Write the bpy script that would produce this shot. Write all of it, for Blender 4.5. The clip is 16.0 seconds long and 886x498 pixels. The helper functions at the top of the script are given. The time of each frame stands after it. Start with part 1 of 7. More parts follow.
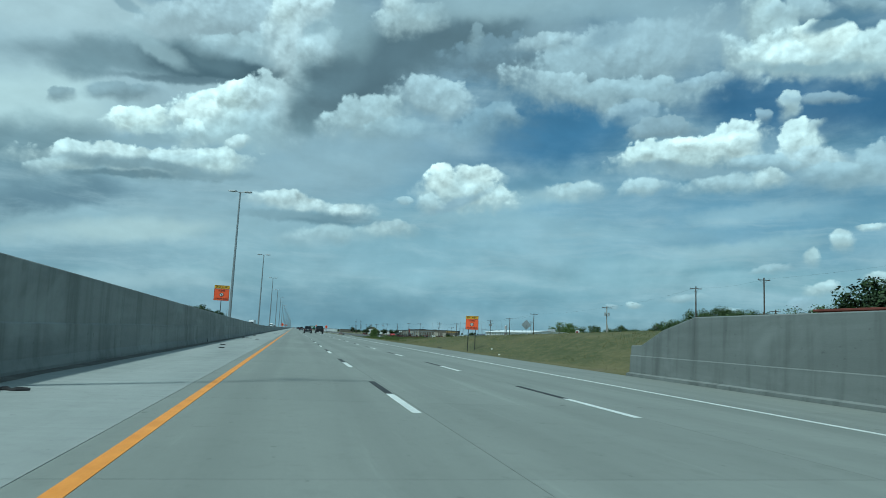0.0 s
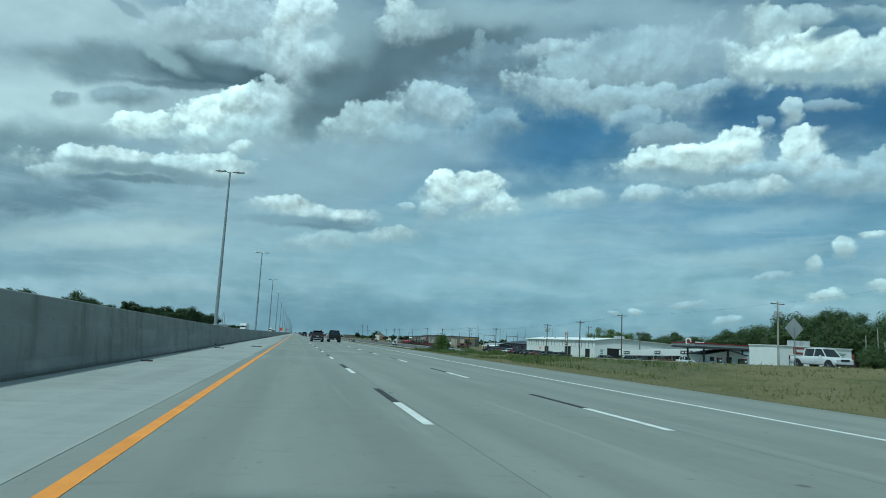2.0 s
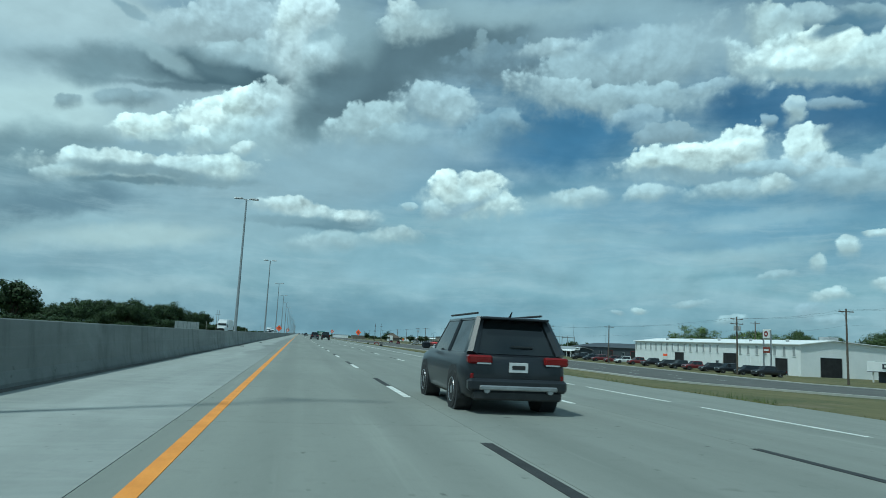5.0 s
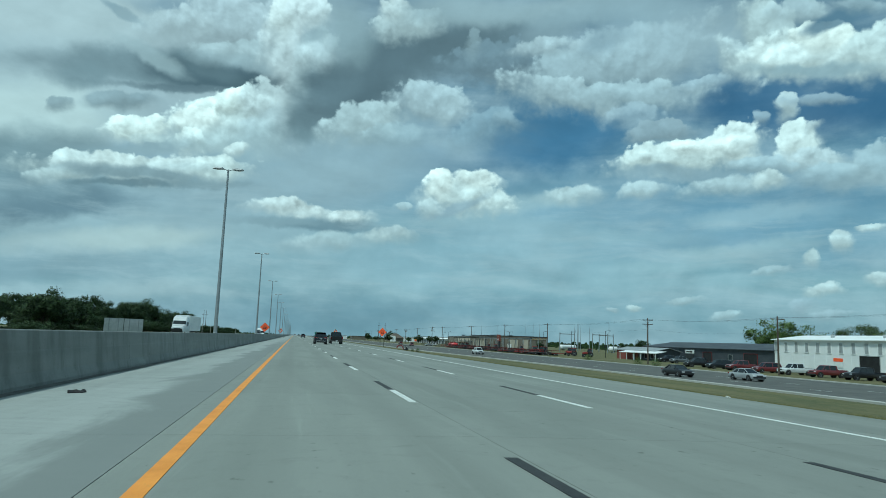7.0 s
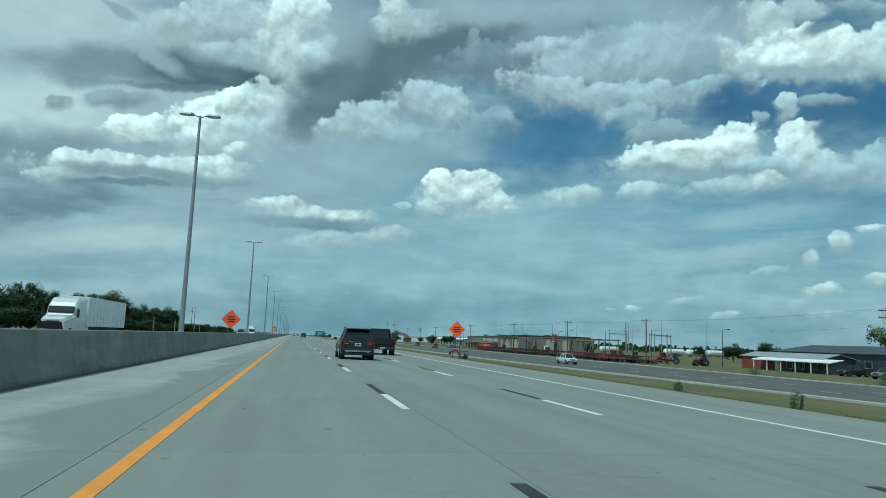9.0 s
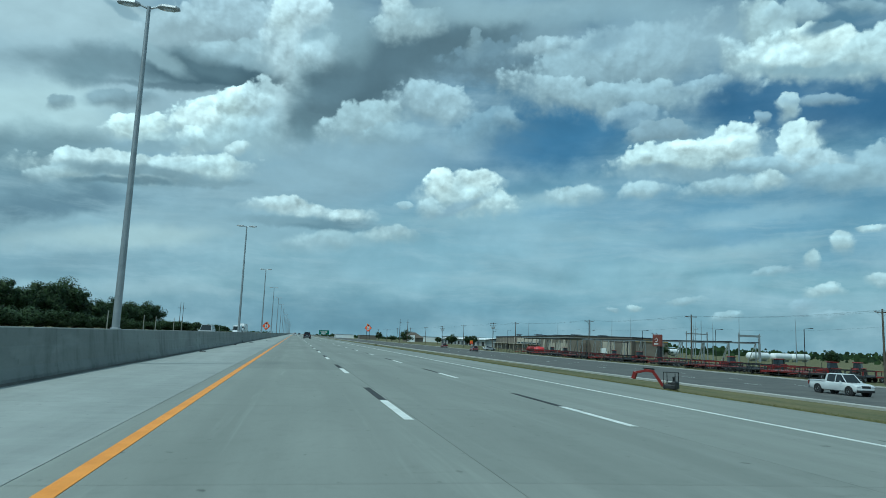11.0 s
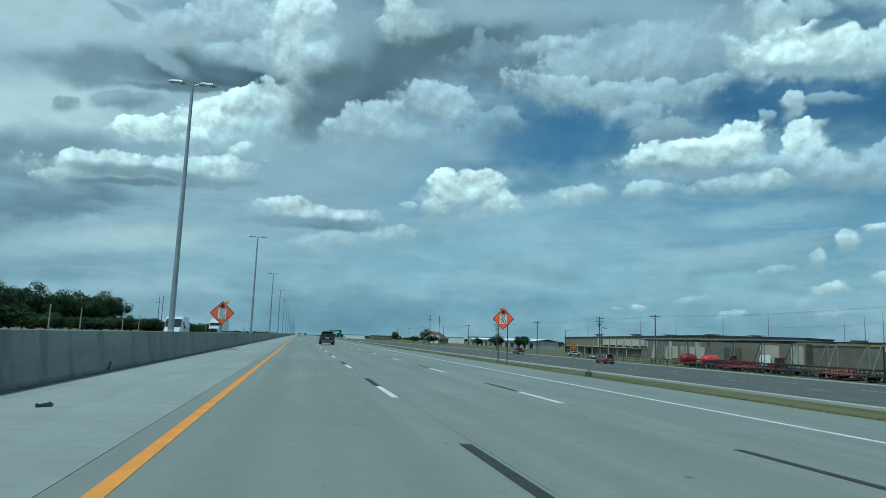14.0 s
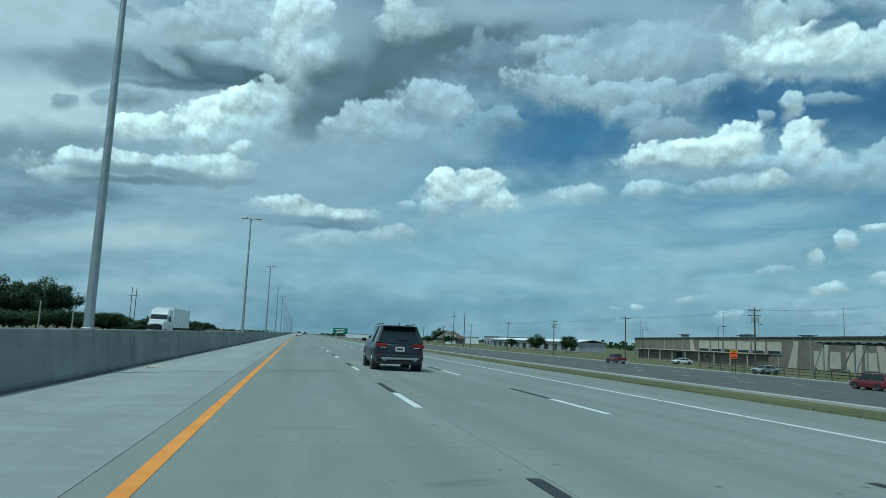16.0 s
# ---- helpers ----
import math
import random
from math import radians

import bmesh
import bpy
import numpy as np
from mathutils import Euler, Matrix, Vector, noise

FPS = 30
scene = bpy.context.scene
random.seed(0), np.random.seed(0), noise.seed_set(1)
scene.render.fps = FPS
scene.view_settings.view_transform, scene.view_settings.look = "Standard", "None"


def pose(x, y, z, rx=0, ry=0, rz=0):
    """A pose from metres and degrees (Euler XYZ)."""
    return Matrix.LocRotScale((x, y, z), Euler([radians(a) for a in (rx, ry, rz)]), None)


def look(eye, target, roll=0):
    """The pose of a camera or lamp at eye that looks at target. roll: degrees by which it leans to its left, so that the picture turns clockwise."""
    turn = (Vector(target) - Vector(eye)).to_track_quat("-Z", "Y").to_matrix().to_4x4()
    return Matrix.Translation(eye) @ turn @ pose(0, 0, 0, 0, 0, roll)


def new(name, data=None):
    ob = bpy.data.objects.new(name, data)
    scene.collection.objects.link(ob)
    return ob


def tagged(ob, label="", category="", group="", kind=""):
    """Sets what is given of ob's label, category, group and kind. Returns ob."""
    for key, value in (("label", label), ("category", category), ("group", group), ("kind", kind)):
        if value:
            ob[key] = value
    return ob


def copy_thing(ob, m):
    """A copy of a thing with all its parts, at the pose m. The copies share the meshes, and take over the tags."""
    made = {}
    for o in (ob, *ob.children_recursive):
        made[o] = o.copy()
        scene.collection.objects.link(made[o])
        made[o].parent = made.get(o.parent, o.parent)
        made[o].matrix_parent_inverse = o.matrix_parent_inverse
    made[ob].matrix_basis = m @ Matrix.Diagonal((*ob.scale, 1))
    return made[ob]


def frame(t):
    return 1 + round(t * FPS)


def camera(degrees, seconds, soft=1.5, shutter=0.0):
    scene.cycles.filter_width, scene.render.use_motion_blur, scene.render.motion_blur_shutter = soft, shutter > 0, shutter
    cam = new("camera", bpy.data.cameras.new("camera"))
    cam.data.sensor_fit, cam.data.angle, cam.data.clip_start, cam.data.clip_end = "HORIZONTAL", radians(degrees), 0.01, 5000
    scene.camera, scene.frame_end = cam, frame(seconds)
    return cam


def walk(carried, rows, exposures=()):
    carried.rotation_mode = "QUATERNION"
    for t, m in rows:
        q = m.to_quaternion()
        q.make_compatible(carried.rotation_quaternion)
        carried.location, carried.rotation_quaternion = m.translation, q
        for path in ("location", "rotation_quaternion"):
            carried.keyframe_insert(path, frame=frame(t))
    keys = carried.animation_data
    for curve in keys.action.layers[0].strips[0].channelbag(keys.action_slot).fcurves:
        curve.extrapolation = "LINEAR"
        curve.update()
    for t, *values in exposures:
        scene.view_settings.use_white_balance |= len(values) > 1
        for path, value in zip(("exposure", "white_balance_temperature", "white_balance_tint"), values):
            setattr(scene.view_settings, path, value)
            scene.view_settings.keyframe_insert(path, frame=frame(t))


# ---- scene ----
cam = camera(67.0, 16.0, soft=0.8, shutter=0.06)
walk(cam, [
    (0, pose(1.614, 0.43, 1.206, 97.29, -2.71, -12.50)),
    (0.5, pose(1.623, 15.85, 1.206, 97.35, -2.82, -12.44)),
    (1, pose(1.598, 31.32, 1.192, 97.54, -2.82, -12.42)),
    (1.5, pose(1.620, 46.82, 1.179, 97.64, -2.83, -12.39)),
    (2, pose(1.639, 62.36, 1.165, 97.78, -2.93, -12.38)),
    (2.5, pose(1.600, 77.93, 1.151, 97.84, -2.96, -12.34)),
    (3, pose(1.513, 93.34, 1.178, 97.90, -2.86, -12.25)),
    (3.5, pose(1.459, 108.76, 1.205, 97.96, -2.64, -12.13)),
    (4, pose(1.368, 124.20, 1.208, 97.84, -2.82, -12.13)),
    (6.5, pose(1.154, 201.56, 1.223, 97.71, -2.24, -12.31)),
    (7, pose(1.195, 217.06, 1.226, 97.74, -2.07, -12.45)),
    (7.5, pose(1.259, 232.61, 1.228, 97.57, -2.24, -12.53)),
    (8, pose(1.368, 248.17, 1.229, 97.58, -2.39, -12.65)),
    (8.5, pose(1.444, 263.71, 1.231, 97.60, -2.37, -12.55)),
    (9, pose(1.526, 279.26, 1.232, 97.72, -2.16, -12.53)),
    (11.5, pose(1.786, 357.55, 1.221, 97.64, -2.30, -12.40)),
    (12, pose(1.770, 373.16, 1.221, 97.56, -2.30, -12.36)),
    (12.5, pose(1.766, 388.78, 1.222, 97.67, -2.18, -12.31)),
    (13, pose(1.724, 404.36, 1.229, 97.62, -2.12, -12.24)),
    (13.5, pose(1.630, 419.94, 1.237, 97.60, -2.10, -12.04)),
    (14, pose(1.508, 435.54, 1.244, 97.66, -2.12, -12.05)),
    (14.5, pose(1.381, 451.15, 1.252, 97.63, -2.26, -12.01)),
    (15, pose(1.294, 466.93, 1.254, 97.70, -2.26, -12.01)),
    (15.5, pose(1.316, 482.73, 1.257, 97.66, -2.17, -12.02)),
    (16, pose(1.322, 498.45, 1.257, 97.60, -2.27, -12.18)),
], exposures=[(0.0, 0.0, 5330, -10), (4.2, 0.0, 5330, -10), (6.3, 0.0, 5470, -10), (9.2, 0.0, 5470, -10), (11.3, -0.03, 5200, -10), (16.0, -0.06, 5180, -10)])

# ---------------------------------------------------------------- sky and sun
SUN_EL, SUN_AZ = 61.0, -124.0          # degrees; azimuth from +y towards +x
world = bpy.data.worlds.new("sky")
scene.world = world
world.use_nodes = True
wt = world.node_tree
wt.nodes.clear()


class Net:
    """Short-hand for building node trees."""

    def __init__(self, tree):
        self.tree = tree

    def put(self, socket, value):
        if isinstance(value, bpy.types.NodeSocket):
            self.tree.links.new(value, socket)
        elif value is not None:
            socket.default_value = value

    def node(self, kind, ins=(), **settings):
        n = self.tree.nodes.new(kind)
        for key, value in settings.items():
            setattr(n, key, value)
        for i, value in enumerate(ins):
            self.put(n.inputs[i], value)
        return n

    def math(self, op, a, b=None, c=None, clamp=False):
        return self.node("ShaderNodeMath", (a, b, c), operation=op, use_clamp=clamp).outputs[0]

    def vec(self, op, a, b=None):
        n = self.node("ShaderNodeVectorMath", (a, b), operation=op)
        return n.outputs["Value"] if op == "LENGTH" else n.outputs["Vector"]

    def step(self, x, lo, hi, to_lo=0.0, to_hi=1.0, smooth=True):
        n = self.node("ShaderNodeMapRange", (x, lo, hi, to_lo, to_hi), interpolation_type="SMOOTHSTEP" if smooth else "LINEAR")
        return n.outputs[0]

    def noise(self, vector, scale, detail=5.0, rough=0.55, distortion=0.0):
        n = self.node("ShaderNodeTexNoise")
        self.put(n.inputs["Vector"], vector)
        for name, value in (("Scale", scale), ("Detail", detail), ("Roughness", rough), ("Distortion", distortion)):
            n.inputs[name].default_value = value
        return n.outputs["Fac"]

    def mix(self, f, a, b, blend="MIX"):
        n = self.node("ShaderNodeMix", data_type="RGBA", blend_type=blend)
        self.put(n.inputs[0], f)
        self.put(n.inputs[6], a)
        self.put(n.inputs[7], b)
        return n.outputs[2]


def rgb(r, g, b):
    return (r, g, b, 1.0)


# cloud masses from the back of the sky to the front: azimuth, elevation, half width and height in degrees, lean, colour, cover, softness of the edge
CLOUDS = []


def wash(*e):
    CLOUDS.append((False,) + e)


def heap(*e):
    CLOUDS.append((True,) + e)


# clear gaps
wash(40.3, 18.7, 8.7, 2.1, -8, (0.056, 0.137, 0.247), 0.85, 0.60)
wash(21.5, 17.7, 8.0, 2.8, 12, (0.076, 0.177, 0.297), 0.80, 0.60)
wash(9.2, 15.6, 4.5, 1.4, 2, (0.133, 0.238, 0.342), 0.60, 0.70)
wash(3.0, 12.4, 5.4, 1.1, 3, (0.152, 0.263, 0.352), 0.60, 0.70)
wash(29.5, 9.9, 19.3, 2.3, -6, (0.201, 0.325, 0.423), 0.60, 0.70)
wash(38.0, 11.4, 9.5, 1.0, -4, (0.158, 0.280, 0.381), 0.60, 0.70)
# high veil over the median side
wash(-16.9, 21.0, 15.0, 5.8, 10, (0.438, 0.515, 0.532), 0.90, 0.60)
wash(-19.4, 22.4, 8.9, 1.8, 5, (0.541, 0.612, 0.615), 0.60, 0.60)
wash(-20.4, 15.3, 6.5, 2.4, 11, (0.598, 0.690, 0.670), 0.85, 0.60)
wash(-10.6, 25.4, 3.2, 0.6, 11, (0.121, 0.215, 0.315), 0.80, 0.60)
wash(-14.9, 23.6, 1.7, 0.3, -13, (0.158, 0.246, 0.306), 0.70, 0.50)
wash(-4.8, 21.5, 11.7, 5.9, 6, (0.438, 0.515, 0.532), 0.70, 0.70)
wash(-10.5, 10.4, 17.5, 2.7, 5, (0.358, 0.449, 0.484), 0.70, 0.70)
wash(2.8, 15.0, 9.9, 2.8, 8, (0.358, 0.449, 0.484), 0.75, 0.70)
# low bands
wash(-14.3, 6.5, 15.7, 2.0, 7, (0.369, 0.467, 0.496), 0.75, 0.70)
wash(-13.5, 6.8, 5.8, 0.8, 8, (0.541, 0.619, 0.595), 0.65, 0.60)
wash(-11.6, 3.2, 4.6, 0.6, 4, (0.426, 0.515, 0.532), 0.60, 0.60)
wash(-17.1, 4.3, 9.6, 1.1, 4, (0.225, 0.315, 0.366), 0.55, 0.70)
wash(-6.9, 2.8, 2.6, 0.4, 3, (0.438, 0.521, 0.532), 0.50, 0.60)
wash(5.7, 6.1, 14.5, 1.7, 5, (0.327, 0.438, 0.479), 0.50, 0.80)
wash(17.8, 7.5, 13.9, 3.8, 4, (0.316, 0.449, 0.502), 0.60, 0.80)
wash(22.7, 3.0, 17.1, 1.2, 1, (0.251, 0.384, 0.445), 0.50, 0.80)
wash(1.7, 1.8, 14.3, 1.4, 2, (0.172, 0.271, 0.328), 0.55, 0.80)
wash(17.7, 11.2, 6.2, 0.7, 10, (0.414, 0.527, 0.551), 0.60, 0.70)
wash(37.2, 10.4, 5.4, 0.7, -1, (0.380, 0.496, 0.538), 0.60, 0.60)
wash(35.5, 7.8, 5.2, 0.6, 3, (0.414, 0.533, 0.551), 0.60, 0.60)
wash(33.0, 6.7, 6.1, 0.5, 3, (0.380, 0.509, 0.538), 0.50, 0.60)
wash(24.9, 9.0, 7.2, 0.6, 2, (0.358, 0.484, 0.526), 0.50, 0.70)
wash(15.8, 9.8, 6.8, 0.6, 1, (0.380, 0.496, 0.526), 0.50, 0.70)
wash(30.8, 5.1, 8.3, 0.5, 3, (0.327, 0.461, 0.502), 0.50, 0.70)
wash(13.0, 4.9, 9.6, 0.6, -0, (0.347, 0.473, 0.514), 0.40, 0.70)
# grey cloud over the trees
wash(-20.8, 12.0, 5.6, 1.9, 15, (0.201, 0.271, 0.297), 0.90, 0.60)
wash(-19.0, 8.6, 5.7, 1.1, 11, (0.152, 0.219, 0.263), 0.90, 0.50)
wash(-21.6, 9.4, 4.3, 1.3, 8, (0.186, 0.259, 0.297), 0.75, 0.60)
wash(-12.1, 11.1, 2.5, 0.4, 7, (0.269, 0.354, 0.381), 0.50, 0.60)
# flat-based grey cloud with pale lumps
heap(-6.9, 24.0, 5.7, 2.6, 8, (0.438, 0.515, 0.538), 0.95, 0.35)
heap(-10.9, 23.7, 2.7, 1.6, 10, (0.457, 0.533, 0.551), 0.85, 0.40)
heap(-5.8, 22.4, 4.3, 1.1, 8, (0.426, 0.509, 0.526), 0.80, 0.40)
wash(-11.4, 20.1, 9.5, 1.5, 7, (0.217, 0.280, 0.306), 0.95, 0.40)
wash(-7.0, 20.3, 6.5, 1.1, 3, (0.094, 0.134, 0.157), 1.00, 0.50)
wash(-5.2, 20.2, 3.8, 0.6, 7, (0.089, 0.129, 0.151), 0.90, 0.50)
wash(-8.4, 21.0, 2.6, 0.7, -21, (0.142, 0.194, 0.217), 0.70, 0.60)
wash(-12.4, 20.9, 2.9, 0.6, -15, (0.380, 0.461, 0.479), 0.75, 0.50)
wash(-5.7, 21.7, 3.2, 0.6, -4, (0.380, 0.461, 0.484), 0.50, 0.60)
wash(-17.4, 18.5, 2.0, 0.9, 12, (0.225, 0.293, 0.319), 0.85, 0.50)
heap(-14.7, 17.4, 2.4, 0.6, 10, (0.260, 0.329, 0.357), 0.80, 0.40)
heap(-18.8, 16.4, 0.8, 0.5, 22, (0.260, 0.329, 0.357), 0.80, 0.40)
wash(-9.6, 19.1, 6.8, 0.3, 6, (0.133, 0.180, 0.206), 0.80, 0.50)
# bright heap
heap(-6.9, 16.9, 5.3, 2.3, 15, (0.642, 0.742, 0.720), 1.00, 0.30)
heap(-6.9, 18.5, 2.7, 0.9, 19, (0.770, 0.870, 0.819), 1.00, 0.35)
heap(-9.2, 16.8, 2.0, 1.1, 8, (0.805, 0.887, 0.834), 0.95, 0.35)
heap(-13.2, 15.6, 2.4, 1.0, 9, (0.737, 0.829, 0.780), 1.00, 0.30)
heap(-9.5, 15.0, 1.2, 1.0, 8, (0.779, 0.870, 0.819), 0.90, 0.40)
heap(-3.6, 18.5, 2.1, 2.1, 7, (0.569, 0.654, 0.649), 0.85, 0.40)
heap(-3.0, 16.7, 2.4, 1.8, 6, (0.463, 0.552, 0.570), 0.70, 0.50)
wash(-11.9, 14.2, 4.1, 0.7, 12, (0.306, 0.389, 0.418), 0.85, 0.50)
wash(-6.6, 15.9, 3.7, 0.9, 12, (0.457, 0.559, 0.570), 0.60, 0.60)
wash(-12.4, 15.0, 1.7, 0.3, 9, (0.541, 0.640, 0.629), 0.60, 0.50)
wash(-4.8, 15.2, 2.3, 1.1, 16, (0.380, 0.473, 0.496), 0.60, 0.60)
# shelf below it
heap(-13.2, 12.5, 7.3, 1.1, 5, (0.598, 0.682, 0.663), 0.97, 0.35)
heap(-7.1, 13.0, 2.2, 0.8, 6, (0.642, 0.734, 0.705), 0.95, 0.35)
heap(-5.7, 14.7, 0.8, 0.6, 26, (0.613, 0.697, 0.677), 0.90, 0.35)
heap(-18.2, 11.5, 2.3, 0.6, 22, (0.514, 0.605, 0.602), 0.90, 0.40)
heap(-15.3, 12.8, 2.0, 0.6, 14, (0.689, 0.773, 0.742), 0.90, 0.40)
wash(-12.4, 12.1, 6.0, 0.5, 3, (0.225, 0.297, 0.328), 0.85, 0.50)
wash(-13.3, 11.2, 3.7, 0.3, 7, (0.152, 0.215, 0.247), 0.80, 0.50)
wash(-8.5, 12.0, 3.1, 0.3, 6, (0.242, 0.315, 0.342), 0.70, 0.50)
wash(-9.5, 13.0, 2.6, 0.4, 7, (0.438, 0.533, 0.544), 0.50, 0.60)
# pale ridge and the great dark cloud
heap(-2.0, 23.6, 1.9, 4.5, -0, (0.584, 0.661, 0.663), 0.95, 0.40)
heap(-2.8, 25.7, 1.2, 1.7, 8, (0.673, 0.750, 0.727), 0.85, 0.40)
heap(-0.5, 26.1, 1.8, 1.6, 7, (0.642, 0.719, 0.713), 0.85, 0.40)
heap(-0.9, 20.6, 1.2, 1.8, -3, (0.541, 0.626, 0.629), 0.80, 0.50)
heap(0.4, 22.5, 1.9, 2.7, -5, (0.488, 0.572, 0.582), 0.75, 0.50)
wash(-0.0, 24.6, 1.4, 0.5, 33, (0.287, 0.364, 0.392), 0.70, 0.50)
wash(13.8, 25.8, 7.5, 2.2, 7, (0.217, 0.280, 0.310), 0.90, 0.60)
wash(0.6, 19.2, 3.6, 2.2, 50, (0.201, 0.263, 0.288), 0.90, 0.50)
wash(-0.3, 17.4, 1.3, 1.2, 5, (0.201, 0.267, 0.292), 0.80, 0.50)
wash(5.4, 22.1, 6.9, 2.6, 28, (0.115, 0.158, 0.182), 1.00, 0.55)
wash(17.4, 25.6, 6.0, 1.6, 3, (0.201, 0.263, 0.297), 0.85, 0.60)
wash(10.8, 24.0, 7.5, 1.9, 15, (0.133, 0.180, 0.206), 0.90, 0.50)
heap(17.4, 23.3, 5.5, 1.8, -1, (0.186, 0.246, 0.284), 0.95, 0.35)
heap(22.7, 23.4, 2.9, 0.9, 2, (0.209, 0.280, 0.315), 0.90, 0.35)
wash(3.2, 25.0, 2.3, 1.9, 5, (0.287, 0.364, 0.386), 0.70, 0.60)
wash(2.4, 20.9, 1.9, 1.4, 52, (0.158, 0.212, 0.239), 0.60, 0.60)
heap(8.3, 26.1, 3.2, 1.0, 10, (0.501, 0.585, 0.589), 0.90, 0.40)
heap(7.2, 27.2, 1.3, 1.0, 3, (0.658, 0.734, 0.713), 0.85, 0.40)
wash(12.2, 27.4, 4.6, 1.1, 1, (0.347, 0.427, 0.450), 0.80, 0.60)
wash(19.8, 27.6, 9.8, 1.1, -3, (0.358, 0.444, 0.473), 0.85, 0.60)
heap(14.3, 25.0, 0.6, 1.1, 1, (0.327, 0.405, 0.434), 0.60, 0.50)
wash(21.4, 26.2, 2.9, 1.2, 15, (0.287, 0.364, 0.402), 0.60, 0.60)
# soft veil running to the clear gap
heap(26.8, 23.1, 8.5, 2.7, 8, (0.391, 0.478, 0.508), 0.92, 0.45)
heap(22.4, 20.8, 5.3, 1.2, -13, (0.438, 0.527, 0.551), 0.90, 0.40)
heap(28.6, 20.5, 5.0, 1.2, -1, (0.420, 0.515, 0.544), 0.90, 0.40)
heap(33.2, 20.9, 2.6, 0.5, 6, (0.380, 0.473, 0.514), 0.80, 0.40)
wash(26.0, 24.8, 2.2, 0.9, 19, (0.251, 0.329, 0.376), 0.70, 0.50)
wash(32.6, 24.8, 5.2, 2.4, 2, (0.380, 0.467, 0.502), 0.80, 0.60)
heap(28.4, 18.8, 2.1, 1.0, -3, (0.380, 0.478, 0.526), 0.75, 0.45)
heap(20.4, 24.7, 2.9, 0.6, 7, (0.438, 0.521, 0.544), 0.80, 0.40)
wash(27.2, 26.8, 6.9, 0.9, 1, (0.316, 0.405, 0.445), 0.70, 0.60)
heap(10.5, 19.9, 3.4, 1.7, -2, (0.438, 0.527, 0.551), 0.95, 0.40)
heap(4.6, 18.1, 3.6, 1.5, 13, (0.457, 0.546, 0.557), 0.95, 0.40)
heap(15.1, 17.8, 2.9, 1.2, 24, (0.306, 0.411, 0.467), 0.70, 0.50)
heap(17.6, 18.7, 1.0, 0.6, 0, (0.327, 0.427, 0.479), 0.70, 0.50)
heap(7.6, 17.2, 3.0, 0.9, 3, (0.380, 0.478, 0.508), 0.60, 0.60)
# bright cloud high over the verge
heap(38.4, 24.5, 2.1, 2.2, -54, (0.514, 0.605, 0.602), 0.97, 0.35)
heap(36.7, 22.2, 2.3, 1.3, -49, (0.488, 0.578, 0.589), 0.95, 0.35)
heap(41.5, 22.0, 5.4, 1.6, -8, (0.613, 0.704, 0.684), 1.00, 0.30)
heap(42.6, 23.0, 2.3, 1.0, -6, (0.822, 0.904, 0.842), 1.00, 0.35)
heap(39.0, 22.3, 2.4, 1.0, -8, (0.705, 0.796, 0.765), 0.90, 0.40)
heap(45.9, 21.7, 1.8, 1.8, -11, (0.598, 0.690, 0.670), 0.95, 0.35)
wash(41.7, 20.8, 4.3, 0.4, -7, (0.316, 0.405, 0.434), 0.90, 0.50)
heap(40.9, 25.2, 2.0, 1.0, -10, (0.438, 0.527, 0.544), 0.85, 0.40)
wash(43.9, 24.3, 2.6, 0.6, 12, (0.133, 0.219, 0.292), 0.90, 0.40)
heap(45.1, 24.9, 1.8, 0.5, -12, (0.380, 0.473, 0.502), 0.70, 0.50)
# heap in the clear gap
heap(30.7, 17.4, 2.6, 0.9, 1, (0.297, 0.374, 0.412), 0.97, 0.30)
heap(31.8, 15.3, 4.9, 1.3, 2, (0.642, 0.734, 0.705), 1.00, 0.30)
heap(36.1, 16.1, 2.0, 1.4, 21, (0.705, 0.796, 0.765), 1.00, 0.30)
heap(40.7, 15.8, 1.5, 1.6, 16, (0.689, 0.781, 0.750), 1.00, 0.30)
heap(41.8, 14.6, 2.2, 0.8, -6, (0.514, 0.605, 0.615), 0.95, 0.35)
heap(33.1, 16.0, 2.6, 0.6, 0, (0.770, 0.853, 0.803), 0.90, 0.40)
wash(32.2, 14.1, 5.3, 0.5, -0, (0.316, 0.411, 0.456), 0.85, 0.50)
heap(38.1, 14.4, 3.0, 0.6, -5, (0.403, 0.502, 0.532), 0.85, 0.40)
heap(40.0, 18.4, 0.7, 1.0, -32, (0.501, 0.592, 0.602), 0.95, 0.35)
heap(42.3, 18.7, 2.2, 0.4, -4, (0.316, 0.400, 0.450), 0.85, 0.40)
heap(38.0, 17.8, 0.5, 0.5, -6, (0.358, 0.449, 0.496), 0.80, 0.40)
heap(41.7, 16.8, 0.7, 0.4, 26, (0.569, 0.661, 0.656), 0.80, 0.40)
heap(28.8, 12.8, 2.2, 0.6, 10, (0.488, 0.585, 0.595), 0.90, 0.40)
heap(35.6, 13.1, 2.9, 0.8, 3, (0.475, 0.578, 0.595), 0.90, 0.40)
heap(38.7, 13.3, 1.4, 0.7, -4, (0.598, 0.690, 0.677), 0.90, 0.35)
heap(42.9, 13.3, 2.0, 1.0, -5, (0.391, 0.496, 0.532), 0.80, 0.50)
heap(45.5, 13.8, 1.7, 1.4, -6, (0.414, 0.515, 0.544), 0.85, 0.45)
